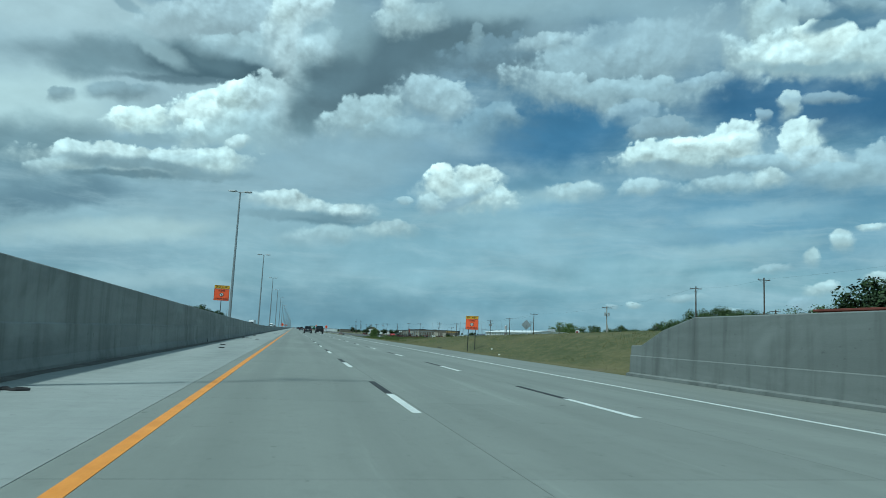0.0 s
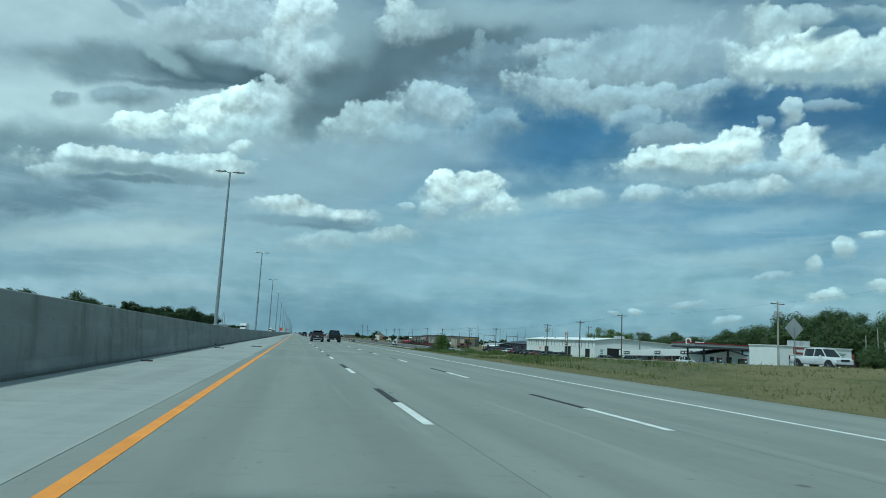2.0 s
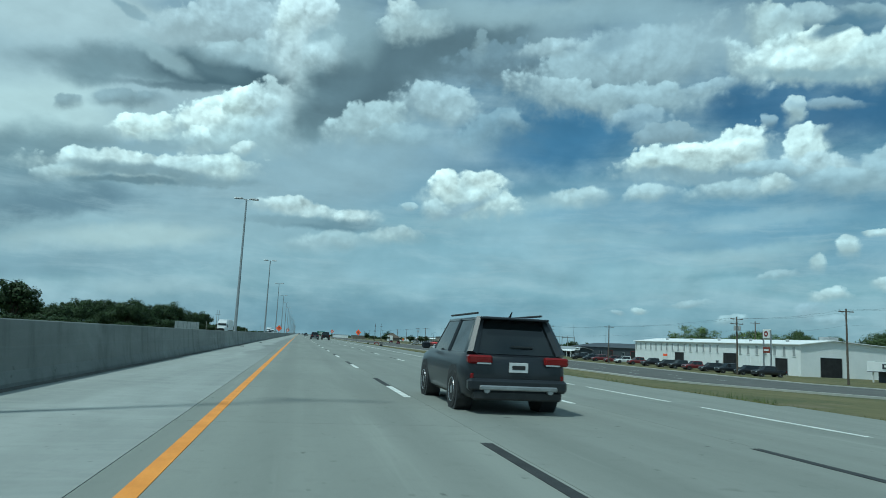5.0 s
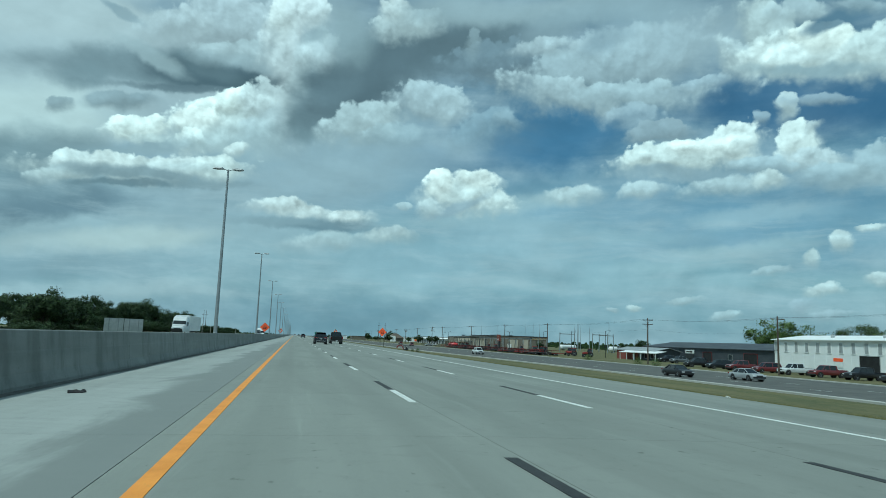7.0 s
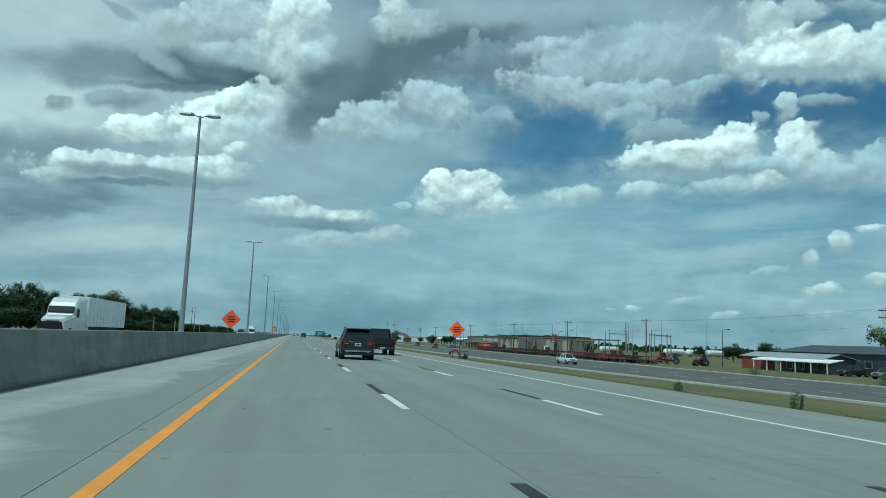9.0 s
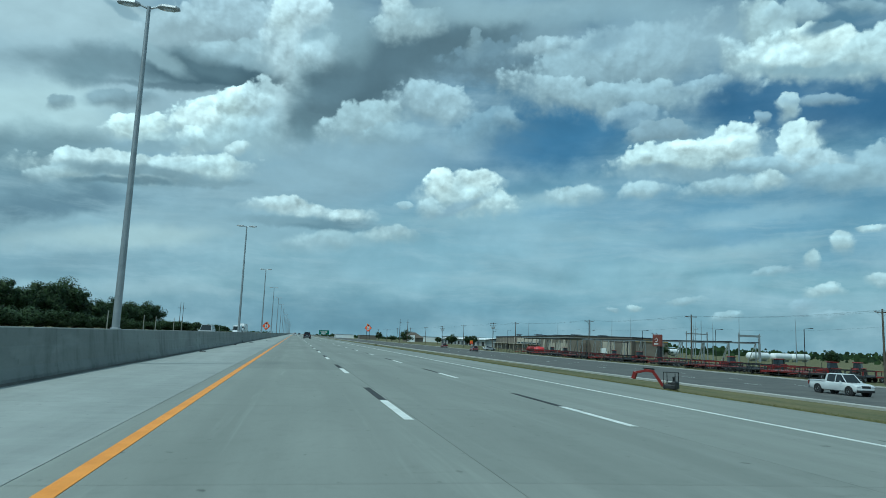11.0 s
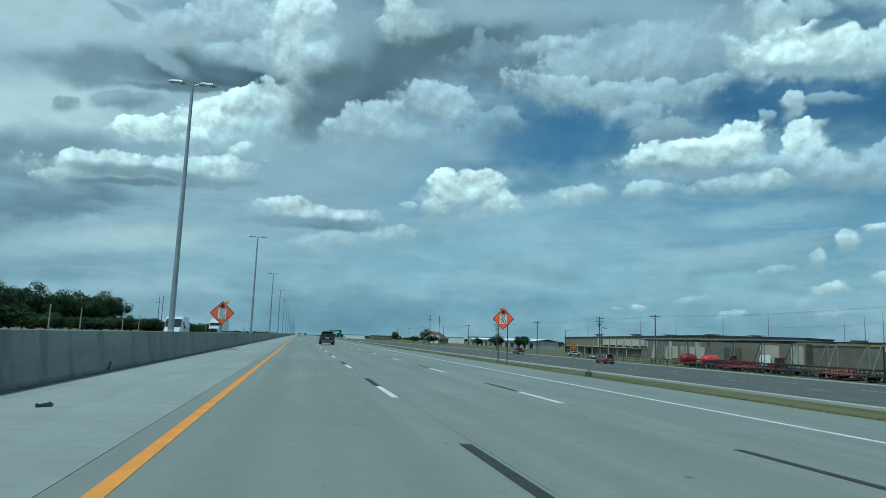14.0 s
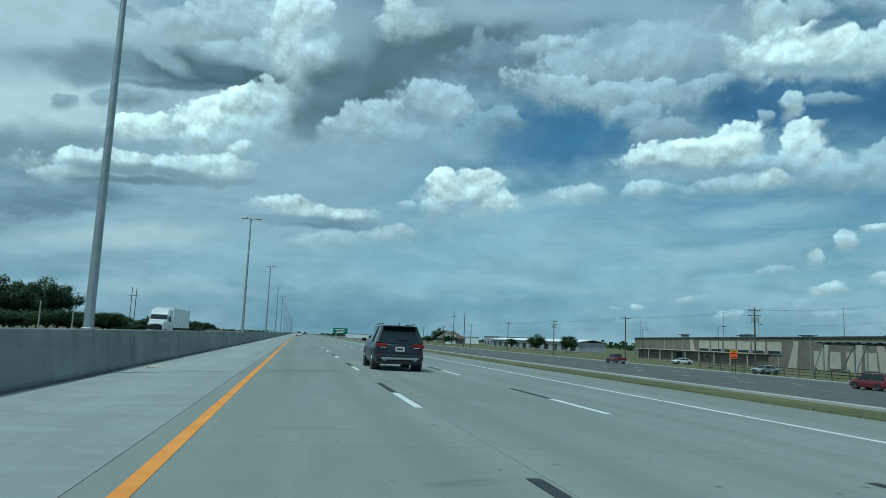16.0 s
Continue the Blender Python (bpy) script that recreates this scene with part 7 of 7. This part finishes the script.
def yard_light(x, y, h):
    ob = thing("yard_light", pose(x, y, land(x, y)), "dark yard light pole with a curved arm", "street lamp", "yard lights")
    tube_part("pole", (0, 0, 0), (0, 0, h), 0.10, 0.07, M["dark_steel"], ob)
    tube_part("arm", (0, 0, h), (0.9, -0.9, h + 0.15), 0.04, 0.04, M["dark_steel"], ob)
    box_part("head", (1.0, -1.0, h + 0.14), (0.6, 0.34, 0.18), M["dark_steel"], ob, 0.05)


for x, y, h in ((108, 497, 9.0), (108, 466, 9.0), (100, 520, 8.5), (100, 420, 8.5), (98, 640, 9), (106, 690, 9)):
    yard_light(x, y, h)

# substation masts behind the yard
for n_, (x, y, h) in enumerate(((165, 590, 16), (172, 605, 16), (180, 620, 15), (190, 600, 18), (160, 640, 17), (200, 650, 16), (150, 560, 13), (210, 590, 17), (170, 680, 18), (155, 720, 16), (185, 740, 18), (165, 800, 17))):
    ob = thing("lightning_mast", pose(x, y, G), "slender steel substation mast", "mast", "substation masts")
    tube_part("pole", (0, 0, 0), (0, 0, h), 0.22, 0.07, M["galv"], ob)
    tube_part("tip", (0, 0, h), (0, 0, h + 1.6), 0.03, 0.02, M["galv"], ob)
for x, y in ((150, 570), (165, 560), (176, 575)):
    ob = thing("substation_gantry", pose(x, y, G), "steel substation gantry of two legs and a beam", "gantry", "substation gantries")
    for s in (-1, 1):
        tube_part("leg", (s * 4.5, 0, 0), (s * 4.3, 0, 10.5), 0.28, 0.2, M["galv"], ob)
    box_part("beam", (0, 0, 9.6), (9.4, 0.35, 0.4), M["galv"], ob)

# small excavator on the verge
ex = thing("mini_excavator", pose(29.0, 387.6, land(29.0, 387.6), 0, 0, 42) @ Matrix.Scale(0.8, 4), "small red excavator with a black roll cage on the verge", "excavator")
for s in (-1, 1):
    tr = bm_new()
    loft(tr, [[(s * 0.62 + dx, 0.95 * k_ * math.cos(a) * 1.0, 0.24 + 0.22 * math.sin(a)) for a in [2 * math.pi * i / 16 for i in range(16)]] for dx, k_ in ((-0.16, 1.0), (0.16, 1.0))])
    part("track", tr, M["rubber"], ex)
box_part("undercarriage", (0, 0, 0.36), (0.95, 0.8, 0.24), M["dark_steel"], ex, 0.03)
box_part("house", (0, -0.35, 0.68), (1.25, 1.15, 0.42), M["dark_steel"], ex, 0.08)
box_part("engine_cover", (0, -0.72, 0.98), (1.15, 0.42, 0.4), M["dark_steel"], ex, 0.08)
box_part("seat", (0, -0.35, 1.0), (0.5, 0.5, 0.12), M["trim_black"], ex, 0.03)
box_part("seat_back", (0, -0.58, 1.3), (0.48, 0.12, 0.55), M["trim_black"], ex, 0.04)
for s in (-1, 1):
    for y in (-0.85, 0.2):
        tube_part("cage_post", (s * 0.52, y, 0.85), (s * 0.50, y, 1.98), 0.035, 0.035, M["dark_steel"], ex)
    tube_part("lever", (s * 0.25, 0.02, 0.9), (s * 0.25, 0.06, 1.3), 0.02, 0.02, M["trim_black"], ex)
box_part("cage_roof", (0, -0.33, 2.0), (1.15, 1.2, 0.07), M["dark_steel"], ex, 0.02)


def bent(parent, name, pts, w_, h, material):
    for a, b in zip(pts, pts[1:]):
        a, b = Vector(a), Vector(b)
        d = b - a
        mm = Matrix.Translation((a + b) / 2) @ d.to_track_quat("Y", "Z").to_matrix().to_4x4()
        part(name, add_box(bm_new(), (0, 0, 0), (w_, d.length + h * 0.6, h), 0.02, mm), material, parent)


bent(ex, "boom", [(0, 0.45, 0.75), (0, 0.95, 1.45), (0, 1.35, 1.98), (0, 2.1, 2.05)], 0.17, 0.26, M["red_paint"])
bent(ex, "stick", [(0, 2.1, 2.0), (0, 3.05, 1.78)], 0.15, 0.22, M["red_paint"])
bent(ex, "bucket", [(0, 3.05, 1.75), (0, 3.2, 1.30)], 0.42, 0.34, M["red_paint"])
part("cylinder", add_tube(bm_new(), (0, 1.2, 2.15), (0, 2.3, 2.25), 0.05, 0.05, 8), M["dark_steel"], ex)
box_part("boom_guard", (0, 1.75, 2.24), (0.2, 0.9, 0.06), M["trim_black"], ex, 0.01)

# ---------------------------------------------------------------- trees, bushes, grass
def tree_meshes(name, seed, height, spread, leaf_count, leaf_size, leaf_material, trunk_h=0.28, open_crown=0.0):
    """A tapered trunk with limbs and a crown of many small leaf sprays with gaps. Returns the thing."""
    rng = random.Random(seed)
    ob = thing(name, pose(0, -3000, 0), "tall leafy broadleaf tree with an uneven dark green crown", "tree", "roadside trees")
    bm = bm_new()
    tops = []
    lean = Vector((rng.uniform(-0.06, 0.06), rng.uniform(-0.06, 0.06), 1)).normalized()
    fork = lean * height * trunk_h
    add_tube(bm, (0, 0, -0.3), fork, height * 0.026, height * 0.019, 8)
    for i in range(7):
        a = 2 * math.pi * i / 7 + rng.uniform(-0.4, 0.4)
        reach = spread * rng.uniform(0.35, 0.85)
        up = height * rng.uniform(0.48, 0.86)
        mid = fork + Vector((math.cos(a) * reach * 0.45, math.sin(a) * reach * 0.45, (up - fork.z) * 0.5))
        end = Vector((math.cos(a) * reach, math.sin(a) * reach, up))
        add_tube(bm, fork - Vector((0, 0, 0.1)), mid, height * 0.013, height * 0.008, 6)
        add_tube(bm, mid, end, height * 0.008, height * 0.003, 5)
        tops += [end, mid.lerp(end, 0.55)]
    top = Vector((0, 0, height * 0.90))
    add_tube(bm, fork, top, height * 0.016, height * 0.004, 6)
    tops += [top, fork.lerp(top, 0.6)]
    part("trunk", bm, M["bark"], ob)
    clumps = []
    for p in tops:
        for _ in range(3):
            q = p + Vector((rng.gauss(0, 1), rng.gauss(0, 1), rng.gauss(0, 0.7))) * spread * 0.22
            q.z = min(max(q.z, height * (0.20 + 0.12 * rng.random())), height * 0.95)
            clumps.append((q, spread * rng.uniform(0.20, 0.38)))
    verts, faces, ways = [], [], []
    heart = Vector((0, 0, height * 0.5))
    for k in range(leaf_count):
        c, r_ = clumps[rng.randrange(len(clumps))]
        d = Vector((rng.gauss(0, 1), rng.gauss(0, 1), rng.gauss(0, 0.8))).normalized()
        p = c + d * r_ * (rng.random() ** 0.45)
        n_ = (d + Vector((rng.uniform(-1, 1), rng.uniform(-1, 1), rng.uniform(0, 1.2)))).normalized()
        soft_n = (d + (p - heart).normalized() * 0.7 + Vector((rng.uniform(-0.3, 0.3), rng.uniform(-0.3, 0.3), 0.25))).normalized()
        if n_.dot(soft_n) < 0:
            n_ = -n_
        ways += [soft_n] * 4
        t = n_.orthogonal().normalized()
        t = Matrix.Rotation(rng.uniform(0, 6.28), 3, n_) @ t
        b = n_.cross(t)
        s = leaf_size * rng.uniform(0.6, 1.4)
        i = len(verts)
        verts += [p - t * s, p + b * s * 0.6, p + t * s, p - b * s * 0.6 - n_ * s * 0.25]
        faces.append((i, i + 3, i + 2, i + 1))
    me = bpy.data.meshes.new("crown")
    me.from_pydata(verts, [], faces)
    me.materials.append(leaf_material)
    for poly in me.polygons:
        poly.use_smooth = True
    me.normals_split_custom_set_from_vertices(ways)
    crown = new("crown", me)
    crown.parent = ob
    return ob


KINDS = [tree_meshes("tree", 11, 11.0, 5.2, 8000, 0.23, M["leaf"], 0.18), tree_meshes("tree", 12, 10.0, 5.6, 8000, 0.23, M["leaf"], 0.15),
         tree_meshes("tree", 13, 12.0, 4.6, 7500, 0.23, M["leaf"], 0.22), tree_meshes("tree", 14, 9.0, 5.0, 6500, 0.22, M["leaf"], 0.12)]
LIGHT = tree_meshes("tree", 21, 12.0, 5.0, 3200, 0.22, M["leaf_light"], 0.2)
WOODS = [tree_meshes("tree", 31, 11.0, 5.4, 13000, 0.15, M["leaf_mid"], 0.14), tree_meshes("tree", 32, 12.0, 5.0, 13000, 0.15, M["leaf_mid"], 0.16),
         tree_meshes("tree", 33, 10.0, 5.6, 13000, 0.15, M["leaf_mid"], 0.12)]
used = set()


def plant(kind, x, y, h, ref, turn, wide=1.0):
    """Sets a tree of height h: the first one moves the model itself, the next ones are copies."""
    k = h / ref
    m = pose(x, y, land(x, y) - 0.1, 0, 0, turn) @ Matrix.Diagonal((k * wide, k * wide, k, 1))
    if kind.name not in used:
        used.add(kind.name)
        kind.matrix_basis = m
        return kind
    c = copy_thing(kind, Matrix.Identity(4))
    c.matrix_basis = m
    return c


REF = [11.0, 10.0, 12.0, 9.0]
rng = random.Random(5)
# belt beside the opposite carriageway
LEFT_H = [(215, 8.5), (242, 10.2), (270, 9.2), (296, 8.4), (330, 7.2), (356, 8.0), (398, 9.6), (449, 9.6), (477, 10.6), (528, 11.4), (548, 8.6), (566, 9.2), (606, 9.6), (637, 9.8), (700, 7.5), (800, 6.0), (1000, 6.0)]
y = 205.0
while y < 400:
    h = ramp(y, LEFT_H) * rng.uniform(0.62, 1.15)
    i = rng.randrange(4)
    plant(KINDS[i], -52 + rng.uniform(-5, 4), y, h, REF[i], rng.uniform(0, 360), rng.uniform(0.9, 1.2))
    y += rng.uniform(6, 11)
CROWNS = [(408, 9), (419, 10.4), (431, 10.8), (449, 12), (458, 11.4), (474, 12), (498, 13), (509, 11.5), (523, 11), (544, 12.4), (556, 12), (573, 13.6), (585, 15.6), (597, 16.4), (610, 14.2), (624, 10.6), (637, 11.8), (657, 12.8), (668, 11.6), (682, 12.4), (702, 12.8), (716, 12.6), (727, 14.4), (739, 13.2)]
for y, h in CROWNS:
    for k in range(2):
        i = rng.randrange(4)
        plant(KINDS[i], -75 - 7 * k + rng.uniform(-2, 2), y + rng.uniform(-2, 2) + 3 * k, (h + 0.6) * (1.0 - 0.12 * k), REF[i], rng.uniform(0, 360), rng.uniform(0.85, 1.05))
y = 752.0
while y < 1150:
    i = rng.randrange(4)
    plant(KINDS[i], -75 + rng.uniform(-8, 8), y, rng.uniform(5.0, 8.0), REF[i], rng.uniform(0, 360), 1.5)
    y += rng.uniform(11, 17)
# undergrowth below the belt
y = 190.0
while y < 1000:
    plant(KINDS[3], (-44 if y < 400 else -64) + rng.uniform(-4, 4), y, rng.uniform(4.0, 6.5) if 400 < y < 745 else rng.uniform(2.0, 3.6), REF[3], rng.uniform(0, 360), 1.9)
    y += rng.uniform(6, 10)
# wood behind the shops
WOOD_H = [(150, 17), (215, 19), (250, 19.5), (300, 20.5), (345, 18.5), (365, 14.5), (385, 11), (520, 10.5)]
for k in range(84):
    y = 170 + k * 2.7 + rng.uniform(-2, 2)
    i = rng.randrange(3)
    x = ramp(y, [(150, 160), (250, 186), (310, 205), (360, 214), (400, 190)])
    plant(WOODS[i], x + rng.uniform(-6, 26), y, (ramp(y, WOOD_H) + 2.2) * rng.uniform(0.62, 1.0), (11.0, 12.0, 10.0)[i], rng.uniform(0, 360), rng.uniform(1.0, 1.3))
for k in range(7):
    y = 385 + k * 4.5 + rng.uniform(-3, 3)
    i = rng.randrange(3)
    plant(WOODS[i], 200 + rng.uniform(-10, 14), y, rng.uniform(11, 15), (11.0, 12.0, 10.0)[i], rng.uniform(0, 360), 1.3)
for x, y, h in ((128, 190, 5.5), (133, 194, 6.5), (139, 198, 7.0), (124, 186, 4.5)):
    i = rng.randrange(3)
    plant(WOODS[i], x, y, h, (11.0, 12.0, 10.0)[i], rng.uniform(0, 360), 1.3)
for x, y, h in ((148, 357, 12), (151, 352, 11.5), (147, 346, 12.2), (152, 344, 11.4), (150, 362, 10.5), (189, 458, 18.0), (193, 452, 16.8), (190, 446, 16.4), (195, 440, 15.4)):
    plant(LIGHT, x, y, h, 12.0, rng.uniform(0, 360))
for x, y, h in ((104, 780, 7), (110, 760, 6.5), (99, 800, 5.5), (118, 775, 7.5), (120, 1060, 12), (95, 1100, 9), (88, 950, 6), (100, 930, 7), (130, 560, 5), (150, 505, 5.5), (146, 480, 6), (116, 425, 6), (96, 92, 13), (106, 100, 12), (92, 76, 12)):
    i = rng.randrange(4)
    plant(KINDS[i], x, y, h, REF[i], rng.uniform(0, 360), 1.1)
# far woods on the horizon
verts, faces = [], []
for k in range(9000):
    side = rng.random()
    x, y = (rng.uniform(250, 900), rng.uniform(420, 1500)) if side < 0.5 else (rng.uniform(-900, 900), rng.uniform(1500, 2600))
    if side >= 0.5 and -60 < x < 60:
        continue
    h = 3.0 + 5.5 * noise.noise((x * 0.01, y * 0.004, 1.0)) + rng.uniform(-1, 2)
    z = G + rng.random() * max(2.0, h)
    s = rng.uniform(1.2, 2.6)
    i = len(verts)
    verts += [(x - s, y, z - s * 0.5), (x + s, y + rng.uniform(-1, 1), z - s * 0.4), (x + s * 0.4, y, z + s * 0.7), (x - s * 0.6, y, z + s * 0.6)]
    faces.append((i, i + 1, i + 2, i + 3))
me = bpy.data.meshes.new("far_woods")
me.from_pydata(verts, [], faces)
me.materials.append(M["leaf"])
tagged(new("far_woods", me), "low dark woods along the horizon", "woods", kind="stuff")


def bush(x, y, h, width, count, material, label, seed):
    rng_ = random.Random(seed)
    ob = thing("bush", pose(x, y, land(x, y)), label, "bush", "bushes")
    for k in range(7):
        a = rng_.uniform(0, 6.28)
        part("stem", add_tube(bm_new(), (0.1 * math.cos(a), 0.1 * math.sin(a), -0.1), (width * 0.36 * math.cos(a), width * 0.36 * math.sin(a), h * rng_.uniform(0.55, 0.95)), 0.03, 0.008, 5), M["bark"], ob)
    verts_, faces_ = [], []
    for k in range(count):
        a = rng_.uniform(0, 6.28)
        u = rng_.random() ** 0.6
        zz = rng_.random()
        prof = math.sqrt(max(0.0, 1 - ((zz - 0.4) / 0.62) ** 2)) if zz > 0.4 else 0.84 + zz * 0.4
        r_ = width / 2 * u * max(0.08, prof) * (0.85 + 0.35 * noise.noise((math.cos(a) * 2, math.sin(a) * 2, zz * 4 + seed)))
        p = Vector((r_ * math.cos(a), r_ * math.sin(a), zz * h * (1 + 0.12 * rng_.gauss(0, 1))))
        n_ = Vector((rng_.gauss(0, 1), rng_.gauss(0, 1), rng_.gauss(0.5, 1))).normalized()
        t = n_.orthogonal().normalized()
        b = n_.cross(t)
        s = rng_.uniform(0.03, 0.07) * (0.6 + h * 0.25)
        i = len(verts_)
        verts_ += [p - t * s, p + b * s * 0.5, p + t * s, p - b * s * 0.5]
        faces_.append((i, i + 1, i + 2, i + 3))
    me_ = bpy.data.meshes.new("foliage")
    me_.from_pydata(verts_, [], faces_)
    me_.materials.append(material)
    f = new("foliage", me_)
    f.parent = ob
    return ob


bush(17.2, 133.6, 1.55, 2.1, 9000, M["leaf_light"], "rounded light green bush on the verge", 1)
bush(17.9, 138.5, 0.5, 1.6, 1600, M["leaf_light"], "low weedy green bush on the verge", 2)
bush(18.6, 127.5, 0.45, 2.0, 1600, M["leaf_light"], "low weedy green bush on the verge", 3)
bush(19.2, 120.0, 0.40, 2.0, 1400, M["leaf_light"], "low weedy green bush on the verge", 5)
for n_, (x, y) in enumerate(((72.5, 341), (73, 349), (72, 372))):
    bush(x, y, 1.3, 2.8, 1500, M["leaf_light"], "clipped round shrub beside the frontage road", 10 + n_)
for n_, (x, y, h) in enumerate(((15.6, 296, 0.5), (16.2, 303, 0.4), (17.0, 470, 0.4), (18.0, 154, 0.5), (17.5, 163, 0.4))):
    bush(x, y, h, 0.5, 220, M["leaf_light"], "single tall weed standing in the verge", 30 + n_)

# rank weeds round the bush
verts, faces = [], []
rng = random.Random(19)
for k in range(26000):
    y = rng.gauss(130, 22)
    x = 15.6 + abs(rng.gauss(0, 2.4))
    dens = noise.noise((x * 0.5, y * 0.16, 2.0))
    if dens < -0.05 or y < 60:
        continue
    z = land(x, y) - 0.02
    h = rng.uniform(0.12, 0.42) * (0.7 + dens)
    a = rng.uniform(0, 6.28)
    s = rng.uniform(0.010, 0.022)
    lx, ly = rng.gauss(0, 0.3) * h, rng.gauss(0, 0.3) * h
    i = len(verts)
    verts += [(x - s * math.cos(a), y - s * math.sin(a), z), (x + s * math.cos(a), y + s * math.sin(a), z), (x + lx, y + ly, z + h)]
    faces.append((i, i + 1, i + 2))
me = bpy.data.meshes.new("verge_weeds")
me.from_pydata(verts, [], faces)
me.materials.append(M["weed"])
tagged(new("verge_weeds", me), "rank green weeds round the bush on the verge", "weeds", kind="stuff")

# grass of the near verge
verts, faces = [], []
rng = random.Random(9)
for k in range(150000):
    y = rng.uniform(22, 560)
    wide_ = 13.0 if y < 140 else (8.5 if y < 200 else 6.2)
    x = 14.25 + wide_ * rng.random() ** 1.15
    dens = noise.noise((x * 0.35, y * 0.12, 5.0)) + noise.noise((x * 1.2, y * 0.5, 8.0)) * 0.6
    if dens < -0.3 and rng.random() < 0.6:
        continue
    z = land(x, y) - 0.02
    h = rng.uniform(0.03, 0.075) + 0.06 * rng.random() ** 3 + max(0, dens) * 0.05
    a = rng.uniform(0, 6.28)
    for t in range(2):
        a2 = a + t * 1.8
        s = rng.uniform(0.008, 0.016)
        lx, ly = rng.gauss(0, 0.35) * h, rng.gauss(0, 0.35) * h
        i = len(verts)
        verts += [(x - s * math.cos(a2), y - s * math.sin(a2), z), (x + s * math.cos(a2), y + s * math.sin(a2), z), (x + lx, y + ly, z + h)]
        faces.append((i, i + 1, i + 2))
me = bpy.data.meshes.new("verge_grass")
me.from_pydata(verts, [], faces)
me.materials.append(M["blade"])
tagged(new("verge_grass", me), "rough dry grass blades on the verge", "grass", kind="stuff")

# ---------------------------------------------------------------- litter and scraps
def scrap(x, y, l_, w_, turn, label, material, name="tyre_scrap", category="debris", bend=0.05):
    bm = bm_new()
    rings = []
    for k in range(7):
        u = k / 6 - 0.5
        c = bend * math.sin(u * 9 + x)
        rings.append([(u * l_, c + s * w_ / 2 * (1 - 0.5 * abs(u)), zz) for s, zz in ((-1, 0.0), (1, 0.0), (0.8, 0.03 + 0.03 * abs(math.sin(u * 7 + y))), (-0.8, 0.02))])
    ob = part(name, loft(bm, rings), material)
    ob.matrix_basis = pose(x, y, 0.003, 0, 0, turn)
    return tagged(ob, label, category, "road debris")


for n_, (x, y, l_, w_, a) in enumerate(((-1.1, 114.3, 0.75, 0.14, 10), (-2.8, 105.5, 0.55, 0.16, -20), (-3.2, 382.0, 0.5, 0.22, 60), (-2.64, 66.9, 0.9, 0.13, 5), (-2.7, 12.5, 0.5, 0.10, 0), (-3.0, 86.0, 0.4, 0.12, 30), (-1.9, 36.5, 0.28, 0.12, 15), (-2.4, 42.0, 0.30, 0.10, -30), (-2.9, 421.0, 0.5, 0.16, 30), (-2.2, 447.0, 0.35, 0.1, 70), (-1.5, 62.5, 0.3, 0.1, 0), (-3.1, 210.0, 0.45, 0.14, 10), (-2.7, 231.0, 0.35, 0.12, 40), (-3.2, 404.0, 0.6, 0.12, 85), (15.0, 62.0, 0.5, 0.2, 30))):
    scrap(x, y, l_, w_, a, "black shred of tyre tread lying on the concrete", M["rubber"])
scrap(-3.1, 483.5, 1.1, 0.75, 20, "flattened brown cardboard piece by the barrier", M["tan_panel"], "cardboard", "litter", 0.02)
scrap(-2.9, 521.0, 0.7, 0.4, 70, "flattened pale cardboard piece by the barrier", M["beige_panel"], "cardboard", "litter", 0.02)
for n_, (x, y) in enumerate(((16.4, 238.6), (15.6, 227.6), (15.2, 44.0), (16.0, 48.5), (15.1, 505.0))):
    bm = bm_new()
    bmesh.ops.create_icosphere(bm, subdivisions=2, radius=0.075)
    for v in bm.verts:
        v.co *= 1 + 0.35 * noise.noise(v.co * 9 + Vector((x, y, 0)))
        v.co.z *= 0.6
    ob = part("paper_litter", bm, M["sign_white"])
    ob.location = (x, y, land(x, y) + 0.04)
    tagged(ob, "crumpled white litter in the grass", "litter", "litter in the grass")
# small dark marker spikes in the foot of the barrier joints
for n_, y in enumerate((46.0, 112.0, 419.0, 456.5, 437.5, 506.0)):
    ob = part("bent_strap", add_box(bm_new(), (0, 0, 0), (0.03, 0.07, 0.30), 0.005, pose(0, 0, 0.12, -52, 0, 0)), M["dark_steel"])
    ob.location = (BARRIER_X + 0.33, y, 0.02)
    tagged(ob, "bent dark metal strap at the barrier foot", "strap", "barrier straps")
